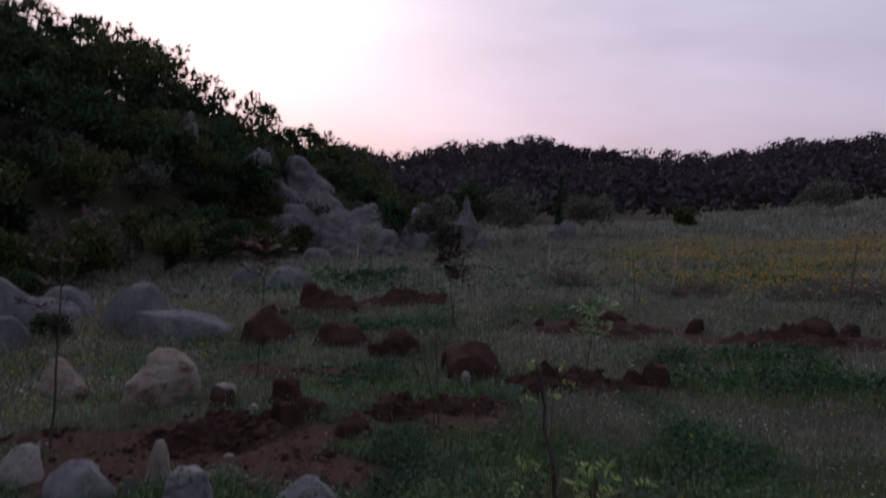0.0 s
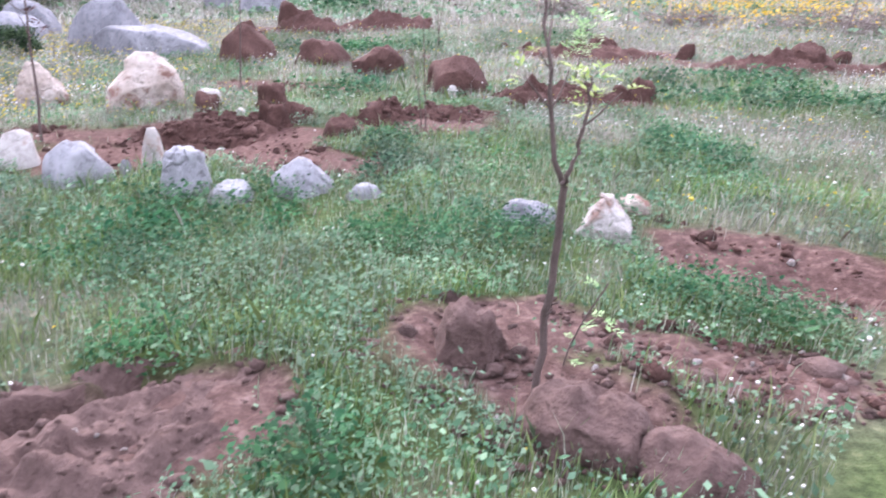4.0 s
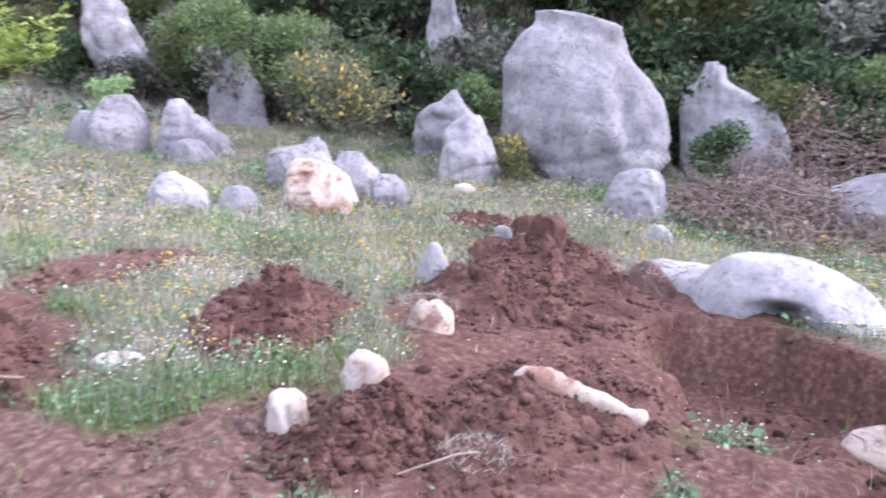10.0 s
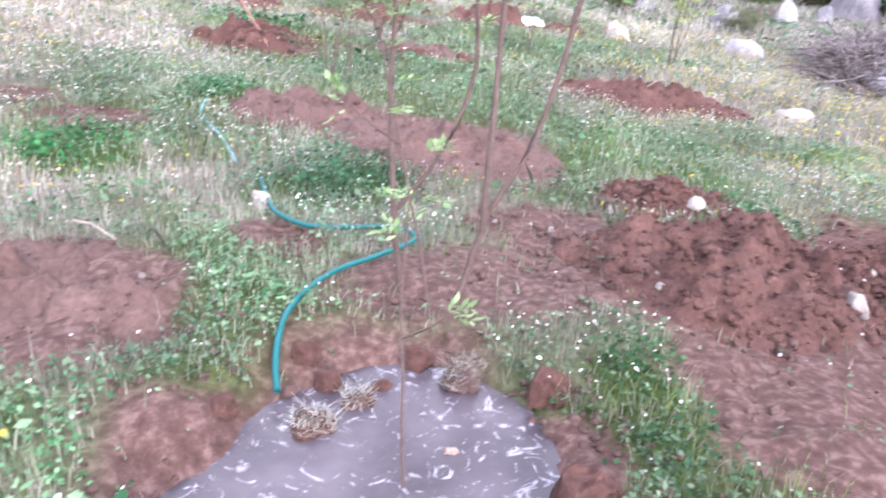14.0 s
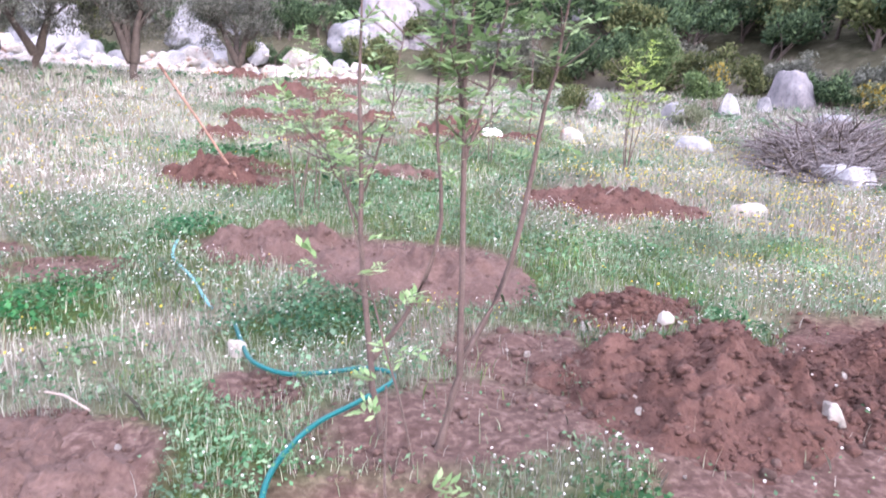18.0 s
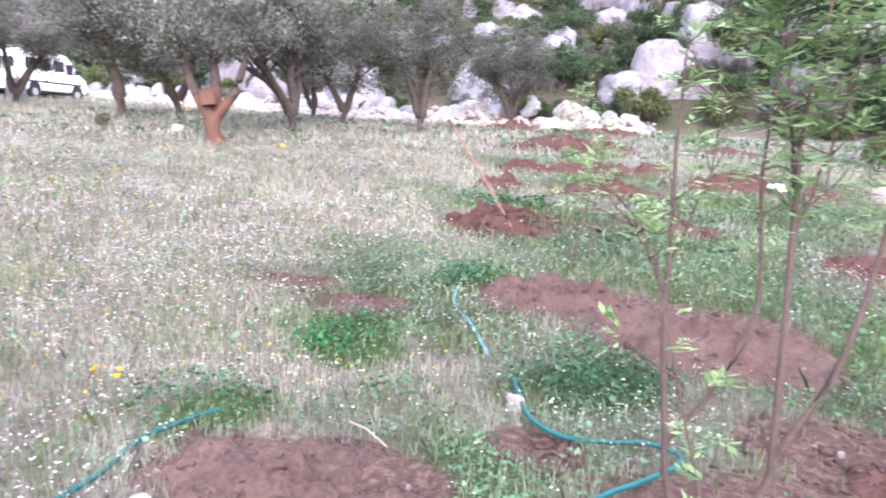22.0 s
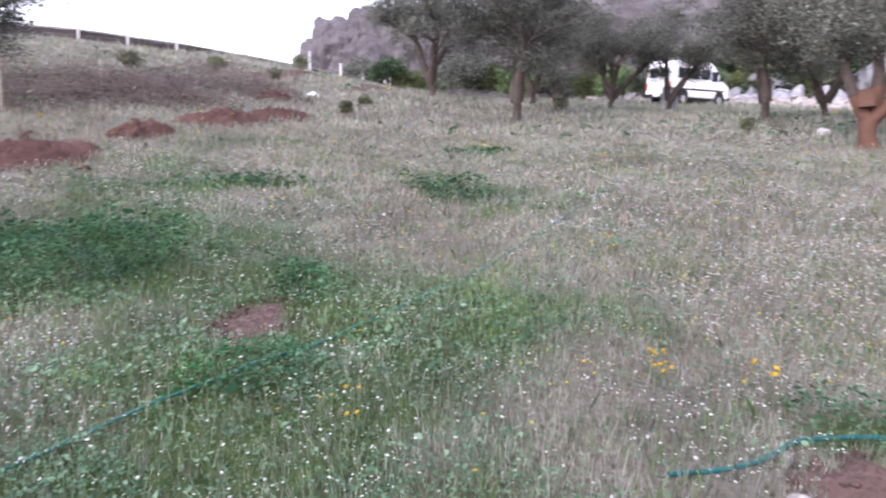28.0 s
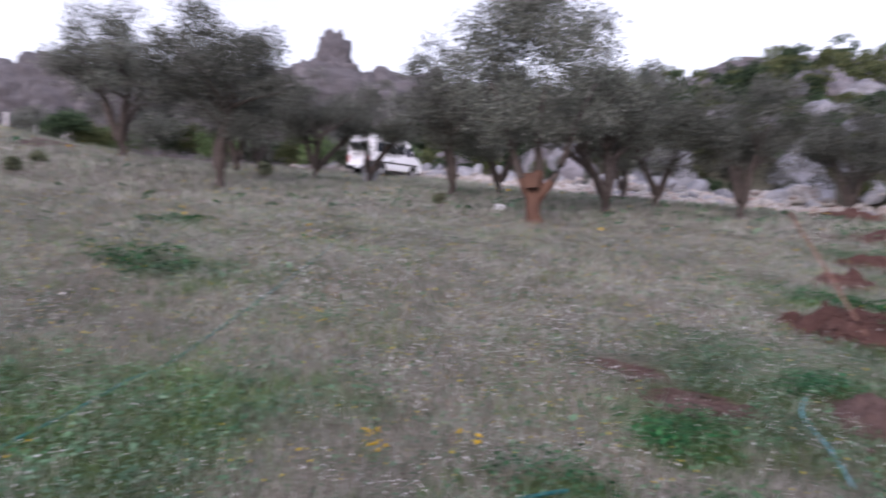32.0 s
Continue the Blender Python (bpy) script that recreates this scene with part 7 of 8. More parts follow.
# ---- van ----
def van():
    paint = plain("white_van_paint", (0.78, 0.79, 0.82), 0.3, 0, 0.06)
    rubber, metal = plain("black_rubber", (0.025, 0.025, 0.027), 0.8), plain("grey_hub", (0.35, 0.35, 0.36), 0.5, 0.3)
    glass, gnt, gb = nodes("dark_window_glass")
    gb.inputs["Base Color"].default_value, gb.inputs["Roughness"].default_value = (0.025, 0.03, 0.04, 1), 0.06
    x, y = 25.4, -32.3
    v = thing("van", pose(x, y, put(x, y) - 0.03, 0, 0, 176), "white panel van with side windows parked on the track", "van")
    v.scale = (0.95, 0.9, 1.04)
    # profile along y (front at +y), extruded across x
    prof = [(-2.4, 0.42), (-2.42, 1.1), (-2.3, 2.05), (-2.15, 2.22), (0.75, 2.25), (1.15, 2.12), (1.75, 1.28), (2.35, 1.1), (2.45, 0.8), (2.42, 0.42)]
    bm = bmesh.new()
    rows = []
    for sx, k in ((-0.95, 1.0), (-0.98, 1.0), (0.98, 1.0), (0.95, 1.0)):
        rows.append([bm.verts.new((sx * (0.9 if z > 1.9 else 1.0), yy, z)) for yy, z in prof])
    for a, b in ((rows[1], rows[2]),):
        for i in range(len(prof)):
            j = (i + 1) % len(prof)
            bm.faces.new((a[i], a[j], b[j], b[i]))
    bm.faces.new(rows[1])
    bm.faces.new(rows[2][::-1])
    for q in rows[0] + rows[3]:
        bm.verts.remove(q)
    bmesh.ops.bevel(bm, geom=bm.edges[:], offset=0.06, segments=2, affect="EDGES")
    body = part("body", bm, paint, v, smooth_faces=False)
    for sx in (-1, 1):
        for y0, y1, z0, z1 in ((-1.95, -1.2, 1.35, 1.85), (-1.05, -0.2, 1.35, 1.85), (0.0, 0.75, 1.35, 1.85)):
            part("side_window", box_bm(0.02, y1 - y0, z1 - z0, 0.008, 1, (sx * 0.965, (y0 + y1) / 2, (z0 + z1) / 2)), glass, v)
        part("door_window", box_bm(0.02, 0.55, 0.5, 0.008, 1, (sx * 0.975, 1.12, 1.52)), glass, v)
        part("mirror", box_bm(0.14, 0.1, 0.22, 0.03, 2, (sx * 1.07, 1.5, 1.4)), rubber, v)
        part("trim_strip", box_bm(0.02, 4.2, 0.08, 0.008, 1, (sx * 0.99, -0.1, 0.82)), rubber, v)
        for wy in (-1.45, 1.6):
            w = part("wheel", rod_bm(0.34, 0.34, 0.22, 24, (sx * 0.88, wy, 0.34), "X"), rubber, v)
            part("hub", rod_bm(0.19, 0.17, 0.03, 16, (sx * 0.995, wy, 0.34), "X"), metal, w)
            part("wheel_arch", rod_bm(0.42, 0.42, 0.06, 24, (sx * 0.955, wy, 0.42), "X"), rubber, v)
        part("tail_light", box_bm(0.12, 0.03, 0.35, 0.01, 1, (sx * 0.86, -2.43, 0.95)), plain("red_lens", (0.35, 0.03, 0.03), 0.3), v)
        part("rear_window", box_bm(0.62, 0.02, 0.55, 0.01, 1, (sx * 0.4, -2.375, 1.55)), glass, v)
        part("headlight", box_bm(0.3, 0.03, 0.2, 0.02, 1, (sx * 0.7, 2.43, 0.85)), plain("clear_lens", (0.6, 0.6, 0.62), 0.2), v)
        part("roof_rail", box_bm(0.05, 2.4, 0.06, 0.01, 1, (sx * 0.75, -0.7, 2.3)), metal, v)
    part("windscreen", box_bm(1.55, 0.03, 0.9, 0.01, 1), glass, v)
    v.children[-1].matrix_basis = pose(0, 1.52, 1.68, 36, 0, 0)
    part("bumper", box_bm(1.9, 0.16, 0.2, 0.04, 2, (0, -2.45, 0.48)), rubber, v)
    part("bumper", box_bm(1.9, 0.16, 0.22, 0.04, 2, (0, 2.45, 0.48)), rubber, v)
    part("number_plate", box_bm(0.5, 0.012, 0.11, 0.003, 1, (0, -2.535, 0.5)), paint, v, "plain plate")
    part("roof_rack", box_bm(1.5, 2.3, 0.05, 0.01, 1, (0, -0.7, 2.36)), metal, v)


van()
binob = thing("barrel", pose(18.3, -22.2, put(18.3, -22.2)), "grey metal barrel beside an olive tree", "barrel")
part("drum", rod_bm(0.3, 0.3, 0.92, 24, (0, 0, 0.46)), plain("grey_metal_drum", (0.4, 0.41, 0.44), 0.5, 0.4), binob)
for rz_ in (0.04, 0.33, 0.62, 0.9):
    part("rib", rod_bm(0.312, 0.312, 0.03, 24, (0, 0, rz_)), plain("grey_metal_rib", (0.36, 0.37, 0.4), 0.5, 0.4), binob)
CLOTH = plain("white_sacking", (0.7, 0.7, 0.74), 0.9, 0, 0.1)
for sx_, sy_, sw_, sl_ in ((21.2, -9.0, 0.5, "crumpled white plastic sack beside red earth"), (-3.3, -12.9, 0.55, "flat white plastic sack lying by a heap"), (9.0, -16.0, 0.3, "crumpled white plastic scrap under olive trees")):
    rock(sx_, sy_, sw_, 0.16, sl_, CLOTH, rough=0.4, level=3, name="sack", group="")


# dry leaves caught in the brush below the slabs
def litter(name, x, y, rx, ry, h, n, seed, label):
    r = np.random.default_rng(seed)
    a, u = r.uniform(0, 6.28, n), np.sqrt(r.uniform(0, 1, n))
    px, py = x + np.cos(a) * u * rx, y + np.sin(a) * u * ry
    pz = land(px, py) + 0.02 + h * (1 - u ** 2) * r.uniform(0, 1, n) * (0.5 + vnoise(px * 2, py * 2, 0, seed))
    V, F = leaves(np.stack([px, py, pz], 1), np.full(n, 0.03), 1, 0.055, seed, 0.4, 0.6)
    return tagged(new(name, mesh_of(name, V, F, DEAD_LEAF, False)), label, "dry leaves", kind="stuff")


litter("dry_leaves", -9.7, 1.7, 1.6, 1.5, 0.5, 5200, 751, "curled brown dry leaves in a tangle of twigs")
litter("dry_leaves", -11.4, 2.7, 1.5, 1.7, 1.1, 4200, 752, "curled brown dry leaves in a tangle of twigs")
litter("dry_leaves", 17.8, -1.4, 1.4, 4.4, 0.9, 5000, 753, "grey-brown dry leaves in scrub along the bank")
litter("dry_leaves", 20.8, -5.8, 2.6, 3.0, 0.7, 3600, 754, "grey-brown dry leaves in scrub along the bank")


# ---- loose stones and clods, past counting ----
def strewn(name, n, seed, size, mat, label, spots, category, level=1):
    r = np.random.default_rng(seed)
    V0, F0 = sphere(level)
    which = r.integers(0, len(spots), n)
    sp = np.array(spots)[which]
    a, u = r.uniform(0, 6.28, n), np.sqrt(r.uniform(0, 1, n)) * 1.05
    c, s = np.cos(np.radians(sp[:, 4])), np.sin(np.radians(sp[:, 4]))
    lx, ly = np.cos(a) * u * sp[:, 2], np.sin(a) * u * sp[:, 3]
    x, y = sp[:, 0] + lx * c - ly * s, sp[:, 1] + lx * s + ly * c
    z = top_at(x, y)
    sc = size * np.exp(r.normal(size=n) * 0.55)
    V = V0[None] * (1 + 0.9 * (r.random((n, len(V0), 1)) - 0.5)) * sc[:, None, None] * np.array([1, 0.85, 0.7])
    V = V + np.stack([x, y, z + 0.2 * sc], 1)[:, None]
    F = F0[None] + (np.arange(n) * len(V0))[:, None, None]
    tagged(new(name, mesh_of(name, V.reshape(-1, 3), F.reshape(-1, 3), mat, False)), label, category, kind="stuff")


def top_at(x, y):
    """Height of the heaps' tops, or of the ground where there is none."""
    z = land(x, y)
    for vv, px, py, pz, reach in TOPS:
        near = np.hypot(x - px, y - py) < reach
        if near.any():
            for i in np.nonzero(near)[0]:
                k = np.argmin((vv[:, 0] - x[i]) ** 2 + (vv[:, 1] - y[i]) ** 2)
                z[i] = max(z[i], vv[k, 2])
    return z


TOPS = []
for ob in [o for o in scene.objects if o.name.startswith("earth_mound")]:
    co = np.empty(len(ob.data.vertices) * 3, np.float32)
    ob.data.vertices.foreach_get("co", co)
    co = co.reshape(-1, 3) + np.array(ob.matrix_world.translation)
    TOPS.append((co, *ob.matrix_world.translation, float(np.hypot(*(co[:, :2] - co[:, :2].mean(0)).T).max())))
NEAR_SOIL = [(x, y, rx, ry, t) for x, y, rx, ry, t, d in PATCHES if math.hypot(x, y) < 11 and d < 0.45]
NEAR_DRY = [(x, y, rx, ry, t) for x, y, rx, ry, t, d in PATCHES if math.hypot(x, y) < 11 and d >= 0.4]
ON_HEAPS = [h for h in FRESH_HEAPS if math.hypot(h[0], h[1]) < 10.5]
strewn("earth_clods", 16000, 901, 0.0095, SOIL, "crumbled clods of red earth", NEAR_SOIL + ON_HEAPS + ON_HEAPS, "clods")
strewn("heap_crumbs", 9000, 905, 0.011, SOIL, "crumbs and small clods on heaps of red earth", [h for h in ON_HEAPS if math.hypot(h[0], h[1]) < 6.5], "clods")
strewn("dry_earth_clods", 11000, 902, 0.0085, SOIL_DRY, "dry crumbs of red earth", NEAR_DRY, "clods")


def loose(name, n, seed, size, mat, label, spots, group):
    """Single clods and stones that can be told apart."""
    r = np.random.default_rng(seed)
    kinds = [rock_mesh(1.0, 0.85, 0.6, seed + i, mat, 0.15, 0.35, 2) for i in range(6)]
    for i in range(n):
        x0, y0, rx, ry, t = spots[r.integers(0, len(spots))]
        a, u = r.uniform(0, 6.28), math.sqrt(r.uniform(0, 1))
        lx, ly = math.cos(a) * u * rx, math.sin(a) * u * ry
        c, s = math.cos(radians(t)), math.sin(radians(t))
        x, y = x0 + lx * c - ly * s, y0 + lx * s + ly * c
        if oval(x, y, 0.13, -2.58, 0.85, 0.85, 0) < 1:
            continue
        k = size * math.exp(r.normal() * 0.45)
        ob = new(name, kinds[i % 6])
        ob.matrix_world = pose(x, y, float(top_at(np.array([x]), np.array([y]))[0]) - 0.1 * k, r.uniform(-25, 25), r.uniform(-25, 25), r.uniform(0, 360)) @ Matrix.Diagonal((k, k, k, 1))
        tagged(ob, label, "stone" if mat is WHITE else "clod", group)


loose("earth_clod", 150, 903, 0.055, SOIL, "small clod of red earth on bare ground", NEAR_SOIL, "loose clods")
loose("earth_clod", 70, 913, 0.045, SOIL_DRY, "small dry clod of red earth on bare ground", NEAR_DRY, "loose dry clods")
loose("stone_chip", 230, 923, 0.023, WHITE, "small white stone chip on red earth", NEAR_SOIL + NEAR_DRY, "white stone chips")

# ---- grass, weeds and flowers ----
def scatter(n_per_m2, r0, r1, seed, want):
    """Places in a ring round the walk, thinned by want(x, y)."""
    r = np.random.default_rng(seed)
    n = int(n_per_m2 * math.pi * (r1 * r1 - r0 * r0))
    a, d = r.uniform(0, 2 * np.pi, n), np.sqrt(r.uniform(r0 * r0, r1 * r1, n))
    x, y = d * np.cos(a) + 0.2, d * np.sin(a) - 0.4
    az = np.degrees(np.arctan2(-x, y))
    keep = ~((az < -40) & (az > -72))
    x, y = x[keep], y[keep]
    keep = r.random(len(x)) < want(x, y)
    return x[keep], y[keep], r


def clear_of_earth(x, y):
    s, dry = soil_at(x, y)
    free = 1 - smooth(0.25, 0.75, s + (vnoise(x * 6, y * 6, 0, 77) - 0.5) * 0.5) * (0.997 - 0.05 * dry)
    for hx, hy, rx, ry, t in HEAPS:
        i = np.nonzero(np.hypot(x - hx, y - hy) < max(rx, ry))
        free[i] = free[i] * np.where(oval(x[i], y[i], hx, hy, rx, ry, t) < 0.95, 0.02, 1.0)
    pool = oval(x, y, 0.13, -2.55, 0.95, 0.92, 0) < 1.0
    free[pool] *= land(x[pool], y[pool]) > land(np.array([0.13]), np.array([-2.58]), True)[0] - 0.07
    return free * (hill_side(x, y) < 1.5)


def blades(x, y, r, height, width, bend=0.5):
    n = len(x)
    z = land(x, y)
    h = height * np.exp(r.normal(size=n) * 0.3)
    a, b = r.uniform(0, 6.28, n), r.uniform(0, 6.28, n)
    w = width * r.uniform(0.6, 1.3, n)
    lean = h * bend * r.uniform(0.1, 1.0, n)
    base = np.stack([x, y, z - 0.01], 1)
    side = np.stack([np.cos(a), np.sin(a), 0 * a], 1) * w[:, None] * 0.5
    tip = base + np.stack([np.cos(b) * lean, np.sin(b) * lean, h], 1)
    mid = base + np.stack([np.cos(b) * lean * 0.35, np.sin(b) * lean * 0.35, h * 0.6], 1)
    return np.stack([base - side, base + side, mid + side * 0.8, tip, mid - side * 0.8], 1).reshape(-1, 3), np.arange(5 * n).reshape(-1, 5)


def weeds(x, y, r, height, size):
    """Small broad leaves hovering over their stalks."""
    n = len(x)
    z = land(x, y) + height * r.uniform(0.15, 1.1, n) * (0.6 + 0.8 * vnoise(x * 3.3, y * 3.3, 0, 78))
    p = np.stack([x, y, z], 1)
    up = np.stack([r.normal(size=n) * 0.5, r.normal(size=n) * 0.5, np.ones(n)], 1)
    a = np.cross(up, r.normal(size=(n, 3)))
    a /= np.linalg.norm(a, axis=1)[:, None]
    b = np.cross(up, a)
    b /= np.linalg.norm(b, axis=1)[:, None]
    s = size * np.exp(r.normal(size=n) * 0.35)[:, None]
    return np.stack([p - a * s * 0.5, p + b * s * 0.32, p + a * s * 0.5, p - b * s * 0.32], 1).reshape(-1, 3), np.arange(4 * n).reshape(-1, 4)


def heads(x, y, r, height, size):
    """Flower heads: little tilted six-sided buttons."""
    n = len(x)
    z = land(x, y) + height * r.uniform(0.5, 1.3, n)
    c = np.stack([x, y, z], 1)
    up = np.stack([r.normal(size=n) * 0.45, r.normal(size=n) * 0.45, np.ones(n)], 1)
    a = np.cross(up, r.normal(size=(n, 3)))
    a /= np.linalg.norm(a, axis=1)[:, None]
    b = np.cross(up, a)
    b /= np.linalg.norm(b, axis=1)[:, None]
    s = (size * np.exp(r.normal(size=n) * 0.3))[:, None, None] * 0.5
    t = np.linspace(0, 2 * np.pi, 6, endpoint=False)
    up /= np.linalg.norm(up, axis=1)[:, None]
    rim = c[:, None] + s * (np.cos(t)[None, :, None] * a[:, None] + np.sin(t)[None, :, None] * b[:, None])
    top, low = c[:, None] + s * 0.55 * up[:, None], c[:, None] - s * 0.5 * up[:, None]
    V = np.concatenate([rim, top, low], 1)
    j = np.arange(6)
    F = np.concatenate([np.stack([j, (j + 1) % 6, 0 * j + 6], 1), np.stack([(j + 1) % 6, j, 0 * j + 7], 1)])
    return V.reshape(-1, 3), (F[None] + (np.arange(n) * 8)[:, None, None]).reshape(-1, 3)


def specks(x, y, r, height, size):
    """Flower heads too far off for petals: tilted diamonds."""
    V, F = weeds(x, y, r, height * 1.3, size)
    V = V.reshape(-1, 4, 3)
    c = V.mean(1, keepdims=True)
    V[:, 1::2] = c + (V[:, 1::2] - c) * 1.5
    return V.reshape(-1, 3), F


WEED = leafy("weed_leaf", [(0.0, (0.044, 0.1, 0.052)), (0.5, (0.092, 0.178, 0.106)), (1.0, (0.19, 0.29, 0.185))], 0.8, 0.3, True)
BLADE = leafy("grass_blade", [(0.0, (0.08, 0.12, 0.066)), (0.5, (0.165, 0.2, 0.142)), (1.0, (0.29, 0.305, 0.245))], 0.7, 0.3, True)
STRAW = leafy("dry_grass", [(0.0, (0.175, 0.175, 0.142)), (0.5, (0.3, 0.3, 0.27)), (1.0, (0.45, 0.445, 0.415))], 0.8, 0.3, True)
PETAL = leafy("white_petal", [(0.0, (0.4, 0.4, 0.38)), (0.4, (0.55, 0.55, 0.54)), (1.0, (0.76, 0.75, 0.76))], 0.7, 0.3)
YELLOW = leafy("yellow_petal", [(0.0, (0.5, 0.42, 0.08)), (0.6, (0.62, 0.52, 0.1)), (1.0, (0.7, 0.5, 0.06))], 0.7, 0.3)
GOLD = leafy("orange_petal", [(0.0, (0.45, 0.3, 0.035)), (1.0, (0.6, 0.4, 0.05))], 0.7, 0.3)


def cover(name, maker, mat, label, category, rings, want, seed):
    Vs, Fs, base = [], [], 0
    for k, (dens, r0, r1, *dims) in enumerate(rings):
        x, y, r = scatter(dens, r0, r1, seed + k, want)
        if not len(x):
            continue
        V, F = maker(x, y, r, *dims)
        Vs.append(V)
        Fs.append(F + base)
        base += len(V)
    tagged(new(name, mesh_of(name, np.concatenate(Vs), np.concatenate(Fs), mat, False)), label, category, kind="stuff")


def tuft(x, y):
    return 0.35 + 0.65 * smooth(0.35, 0.6, fbm(x * 1.4, y * 1.4, 0, 81, 3))


def golden(x, y):
    az, d = np.degrees(np.arctan2(-x, y)), np.hypot(x, y)
    return (1 - smooth(8, 20, np.abs(az + 30))) * smooth(14, 20, d)


cover("weeds", weeds, WEED, "lush green clover and weeds", "weeds", ((4200, 0.9, 4, 0.085, 0.019), (1700, 4, 8, 0.09, 0.027), (560, 8, 16, 0.09, 0.042), (42, 16, 34, 0.12, 0.16)), lambda x, y: clear_of_earth(x, y) * (1 - 0.75 * dryness(x, y)) * (1 - 0.8 * smooth(12, 15, x)) * tuft(x, y), 1000)
cover("grass", blades, BLADE, "green meadow grass", "grass", ((1300, 0.9, 4, 0.085, 0.004), (1000, 4, 8, 0.085, 0.005), (380, 8, 16, 0.095, 0.0085), (50, 16, 36, 0.16, 0.028), (16, 36, 62, 0.22, 0.06)), lambda x, y: clear_of_earth(x, y) * (0.75 - 0.3 * dryness(x, y)) * (1 - 0.7 * lushness(x, y)), 1010)
cover("dry_grass", blades, STRAW, "pale dry meadow grass", "grass", ((1500, 0.9, 4, 0.08, 0.0034), (1000, 4, 8, 0.08, 0.005), (380, 8, 16, 0.09, 0.0095), (90, 16, 38, 0.12, 0.026), (22, 38, 62, 0.22, 0.06)), lambda x, y: clear_of_earth(x, y) * (0.08 + 0.92 * dryness(x, y)), 1020)


CLOVER = leafy("clover_leaf", [(0.0, (0.015, 0.056, 0.026)), (0.5, (0.034, 0.108, 0.05)), (1.0, (0.085, 0.19, 0.095))], 0.85, 0.3, True)
cover("clover", weeds, CLOVER, "tall dark green clover in dense patches", "clover", ((6500, 0.9, 4, 0.15, 0.021), (2800, 4, 8, 0.15, 0.029), (850, 8, 16, 0.16, 0.05), (90, 16, 26, 0.16, 0.14)), lambda x, y: clear_of_earth(x, y) * smooth(0.2, 0.85, lushness(x, y)) * (0.25 + 0.75 * smooth(0.3, 0.6, fbm(x * 2.6, y * 2.6, 0, 48, 3))) * (1 - 0.85 * smooth(12, 15, x)), 1090)


def bloom(x, y):
    return clear_of_earth(x, y) * (1 - 0.9 * smooth(11, 14.5, x)) * (0.28 - 0.2 * smooth(-0.5, 1.5, y) + 0.72 * dryness(x, y)) * (0.12 + 0.88 * smooth(0.36, 0.6, fbm(x * 0.8, y * 0.8, 0, 83, 3))) * (1 - 0.8 * golden(x, y)) * (1 - 0.4 * smooth(0, 1.5, y)) * (1 - 0.6 * lushness(x, y)) * (1 + 1.8 * (1 - smooth(-4.2, -2.4, x)) * smooth(0.5, 2, y))


cover("white_flowers", heads, PETAL, "small white daisies all over the meadow", "flowers", ((560, 0.9, 4, 0.1, 0.0115), (620, 4, 8, 0.1, 0.0115)), bloom, 1030)
cover("far_white_flowers", specks, PETAL, "small white daisies far across the meadow", "flowers", ((400, 8, 16, 0.11, 0.0145), (100, 16, 32, 0.12, 0.022)), bloom, 1035)
cover("yellow_flowers", heads, YELLOW, "small yellow flowers in the meadow", "flowers", ((90, 0.9, 4, 0.11, 0.01), (420, 4, 8, 0.11, 0.015), (160, 8, 16, 0.13, 0.02)), lambda x, y: clear_of_earth(x, y) * (0.1 + 0.9 * (1 - smooth(-4.5, -2.0, x)) * (0.5 + 0.5 * smooth(0.5, 2, y))) * dryness(x, y), 1040)
cover("golden_flowers", specks, GOLD, "golden flowers in the far meadow", "flowers", ((16, 2.5, 12, 0.13, 0.02), (90, 12, 36, 0.26, 0.05)), lambda x, y: clear_of_earth(x, y) * (golden(x, y) * smooth(0.3, 0.55, fbm(x * 0.25, y * 0.6, 0, 85, 3)) + 0.06 * smooth(0.62, 0.72, fbm(x * 0.9, y * 0.9, 0, 87, 2)) * (x > 1)), 1050)


# ---- dry straw on clods ----
def straw_clump(x, y, radius, n, seed, label, up=0.0):
    r = np.random.default_rng(seed)
    a, u = r.uniform(0, 6.28, n), np.sqrt(r.uniform(0, 1, n)) * radius
    px, py = x + np.cos(a) * u, y + np.sin(a) * u
    V, F = blades(px, py, r, 0.02, 0.003, 3.5)
    V[:, 2] += up + 0.35 * np.repeat(radius - u, 5)
    ob = new("straw_clump", mesh_of("straw_clump", V - np.array([x, y, put(x, y)]), F, STRAW, False))
    ob.matrix_world = pose(x, y, put(x, y))
    return tagged(ob, label, "dry grass", "clumps of dry straw")


for sx, sy, sr, sn, su in ((-0.19, -2.9, 0.08, 240, 0.14), (0.19, -2.8, 0.06, 120, 0.16), (0.34, -2.67, 0.08, 160, 0.17)):
    straw_clump(sx, sy, sr, sn, int(970 + sx * 90), "matted dry straw on a clod in a puddle", su)
for sx, sy, sr, sn, su in ((-2.75, -0.95, 0.16, 260, 0.1), (-4.35, -1.55, 0.2, 300, 0.2), (-5.9, -0.15, 0.28, 420, 0.24), (-2.0, 1.6, 0.3, 420, 0.0), (-2.6, -0.3, 0.18, 200, 0.02), (0.05, -3.9, 0.12, 120, 0.02)):
    straw_clump(sx, sy, sr, sn, int(990 + sx * 70), "bunch of pale dry grass on red earth", su)


# ---- taller tufts and brown stalks standing out of the meadow ----
def clumps(x, y):
    return clear_of_earth(x, y) * smooth(0.56, 0.68, fbm(x * 1.9, y * 1.9, 0, 91, 3)) * (1 - smooth(12, 14, x))


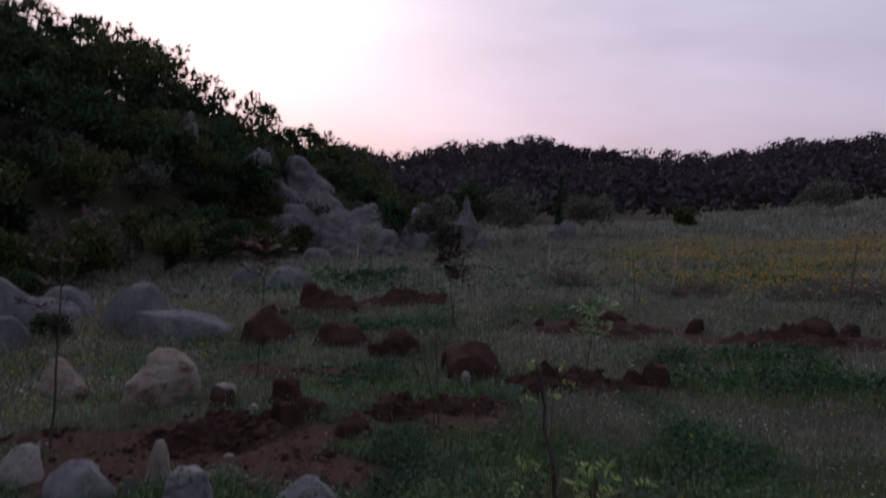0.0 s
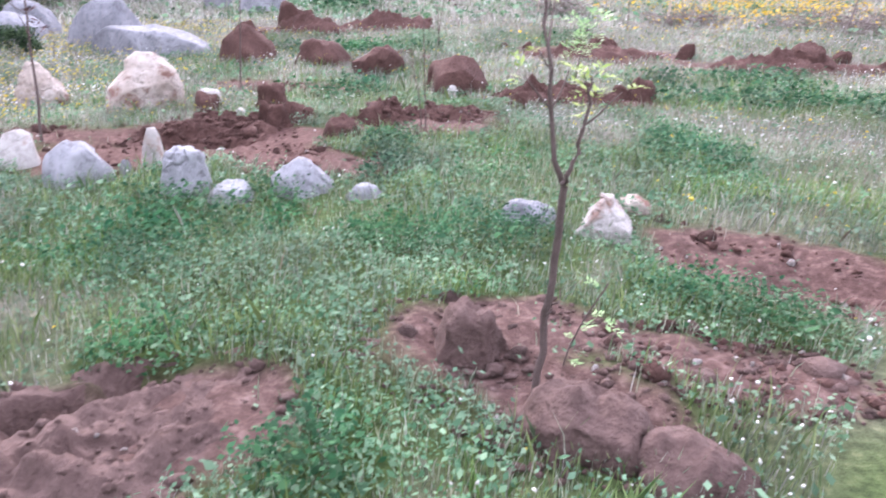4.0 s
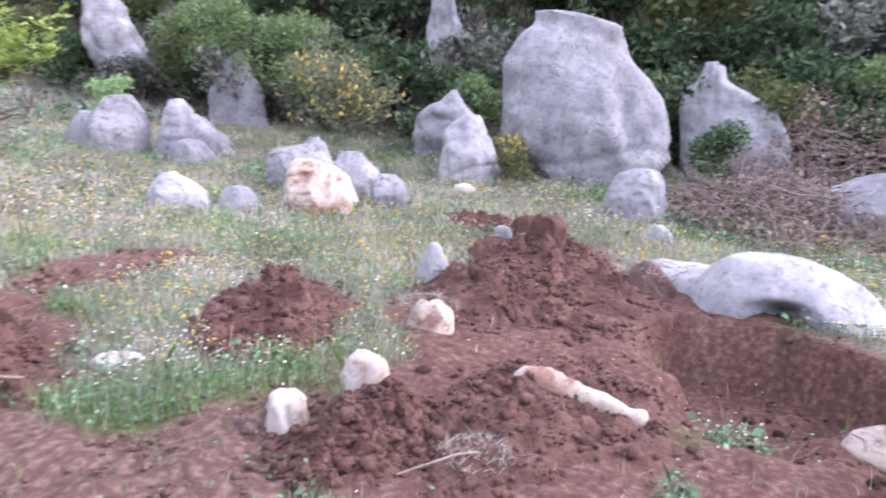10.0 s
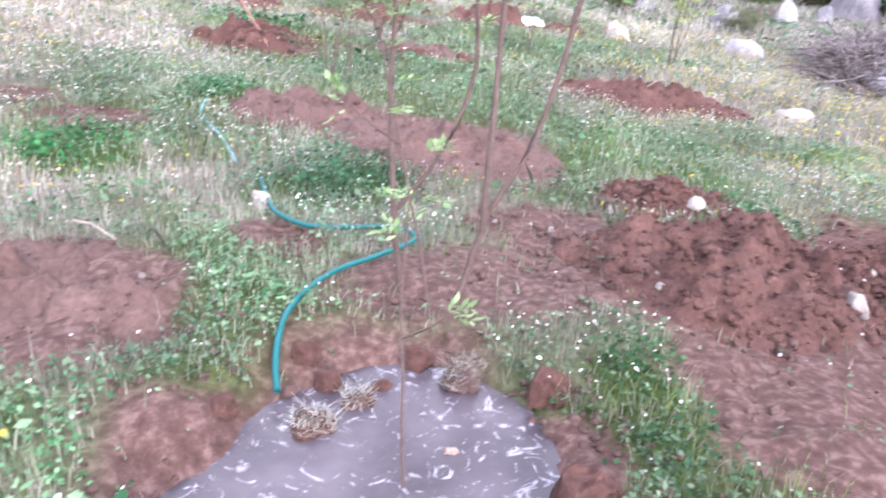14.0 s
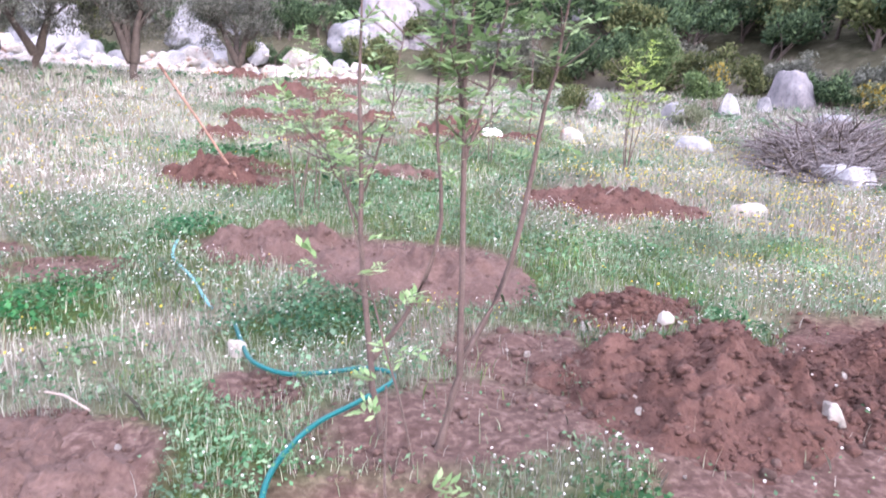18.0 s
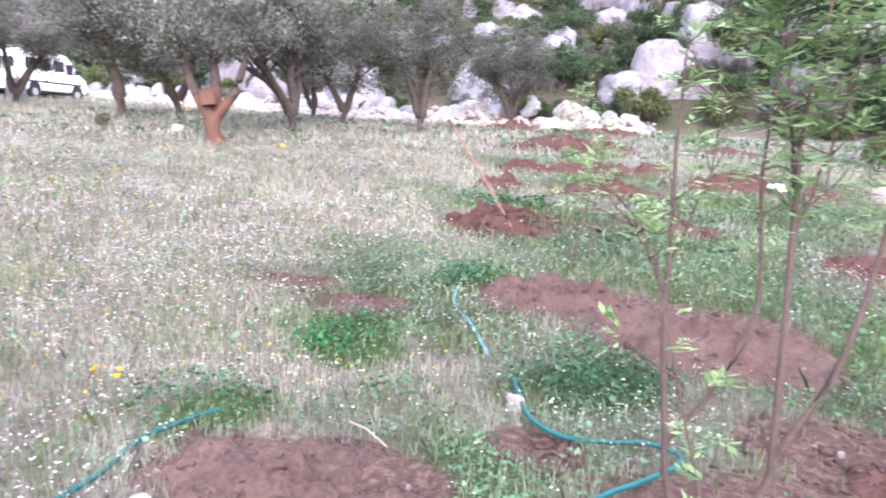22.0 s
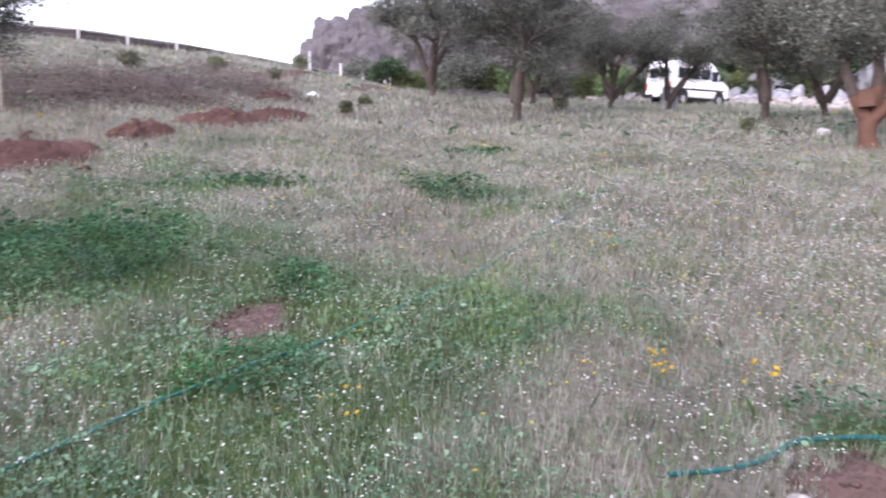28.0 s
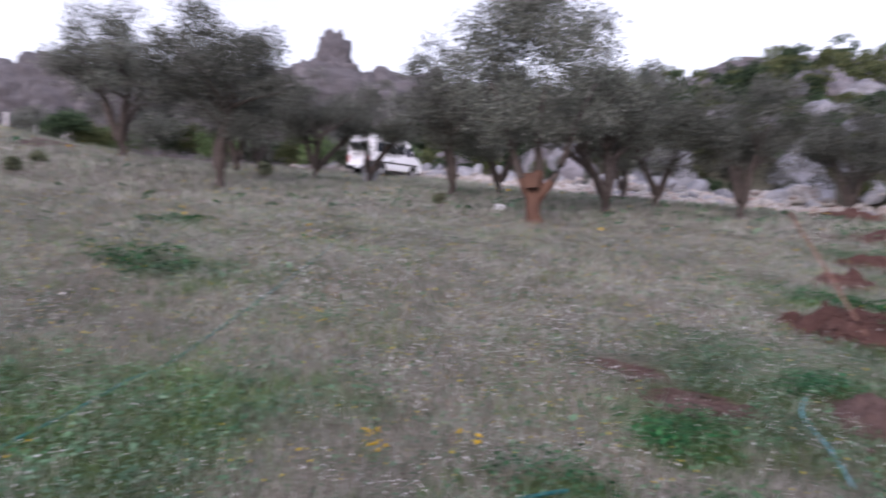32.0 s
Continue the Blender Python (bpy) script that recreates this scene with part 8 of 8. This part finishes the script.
BROWN = leafy("brown_stalk", [(0.0, (0.11, 0.075, 0.055)), (0.6, (0.2, 0.15, 0.115)), (1.0, (0.32, 0.26, 0.2))], 0.8, 0.2, True)
FRESH = leafy("fresh_tuft", [(0.0, (0.07, 0.13, 0.045)), (0.5, (0.13, 0.2, 0.075)), (1.0, (0.22, 0.29, 0.12))], 0.6, 0.35, True)
cover("grass_tufts", blades, FRESH, "taller fresh green tufts in the meadow", "grass", ((1500, 0.9, 4, 0.1, 0.005), (900, 4, 8, 0.1, 0.006), (330, 8, 14, 0.11, 0.01)), lambda x, y: clumps(x, y) * (1 - 0.55 * dryness(x, y)) * (1 - 0.8 * lushness(x, y)), 1060)
cover("brown_stalks", blades, BROWN, "brown dry stalks in the meadow", "grass", ((180, 1.4, 4, 0.1, 0.0025), (230, 4, 8, 0.1, 0.0035), (110, 8, 16, 0.11, 0.006)), lambda x, y: clear_of_earth(x, y) * smooth(0.4, 0.62, fbm(x * 0.7, y * 0.7, 0, 93, 3) + 0.08 * (x > 2)) * (0.2 + 0.8 * dryness(x, y)), 1070)



# ---- single golden flowers that stand out of the pale meadow ----
def golden_clump(x, y, n, radius, seed):
    r = np.random.default_rng(seed)
    a, u = r.uniform(0, 6.28, n), radius * np.sqrt(r.uniform(0, 1, n))
    px, py = x + np.cos(a) * u, y + np.sin(a) * u
    V, F = heads(px, py, r, 0.17, 0.028)
    t = thing("flower_clump", pose(x, y, put(x, y)), "clump of golden-yellow daisies in pale grass", "flowers", "clumps of golden daisies")
    c = np.array([x, y, put(x, y)])
    part("blossom", mesh_of("blossom", V - c, F, GOLD, False), None, t)["kind"] = "stuff"
    stalks = [[(px[i] - x, py[i] - y, 0.0, 0.002), (V[8 * i + 7][0] - x, V[8 * i + 7][1] - y, V[8 * i + 7][2] - c[2], 0.0015)] for i in range(n)]
    V, F = tube(stalks, 4)
    part("stalk_tuft", mesh_of("stalks", V, F, FRESH), None, t)["kind"] = "stuff"
    return t


golden_clump(3.2, -3.68, 13, 0.11, 1101); golden_clump(5.28, -5.35, 12, 0.18, 1102); golden_clump(3.57, -1.88, 6, 0.12, 1103); golden_clump(2.75, -4.0, 5, 0.1, 1104)
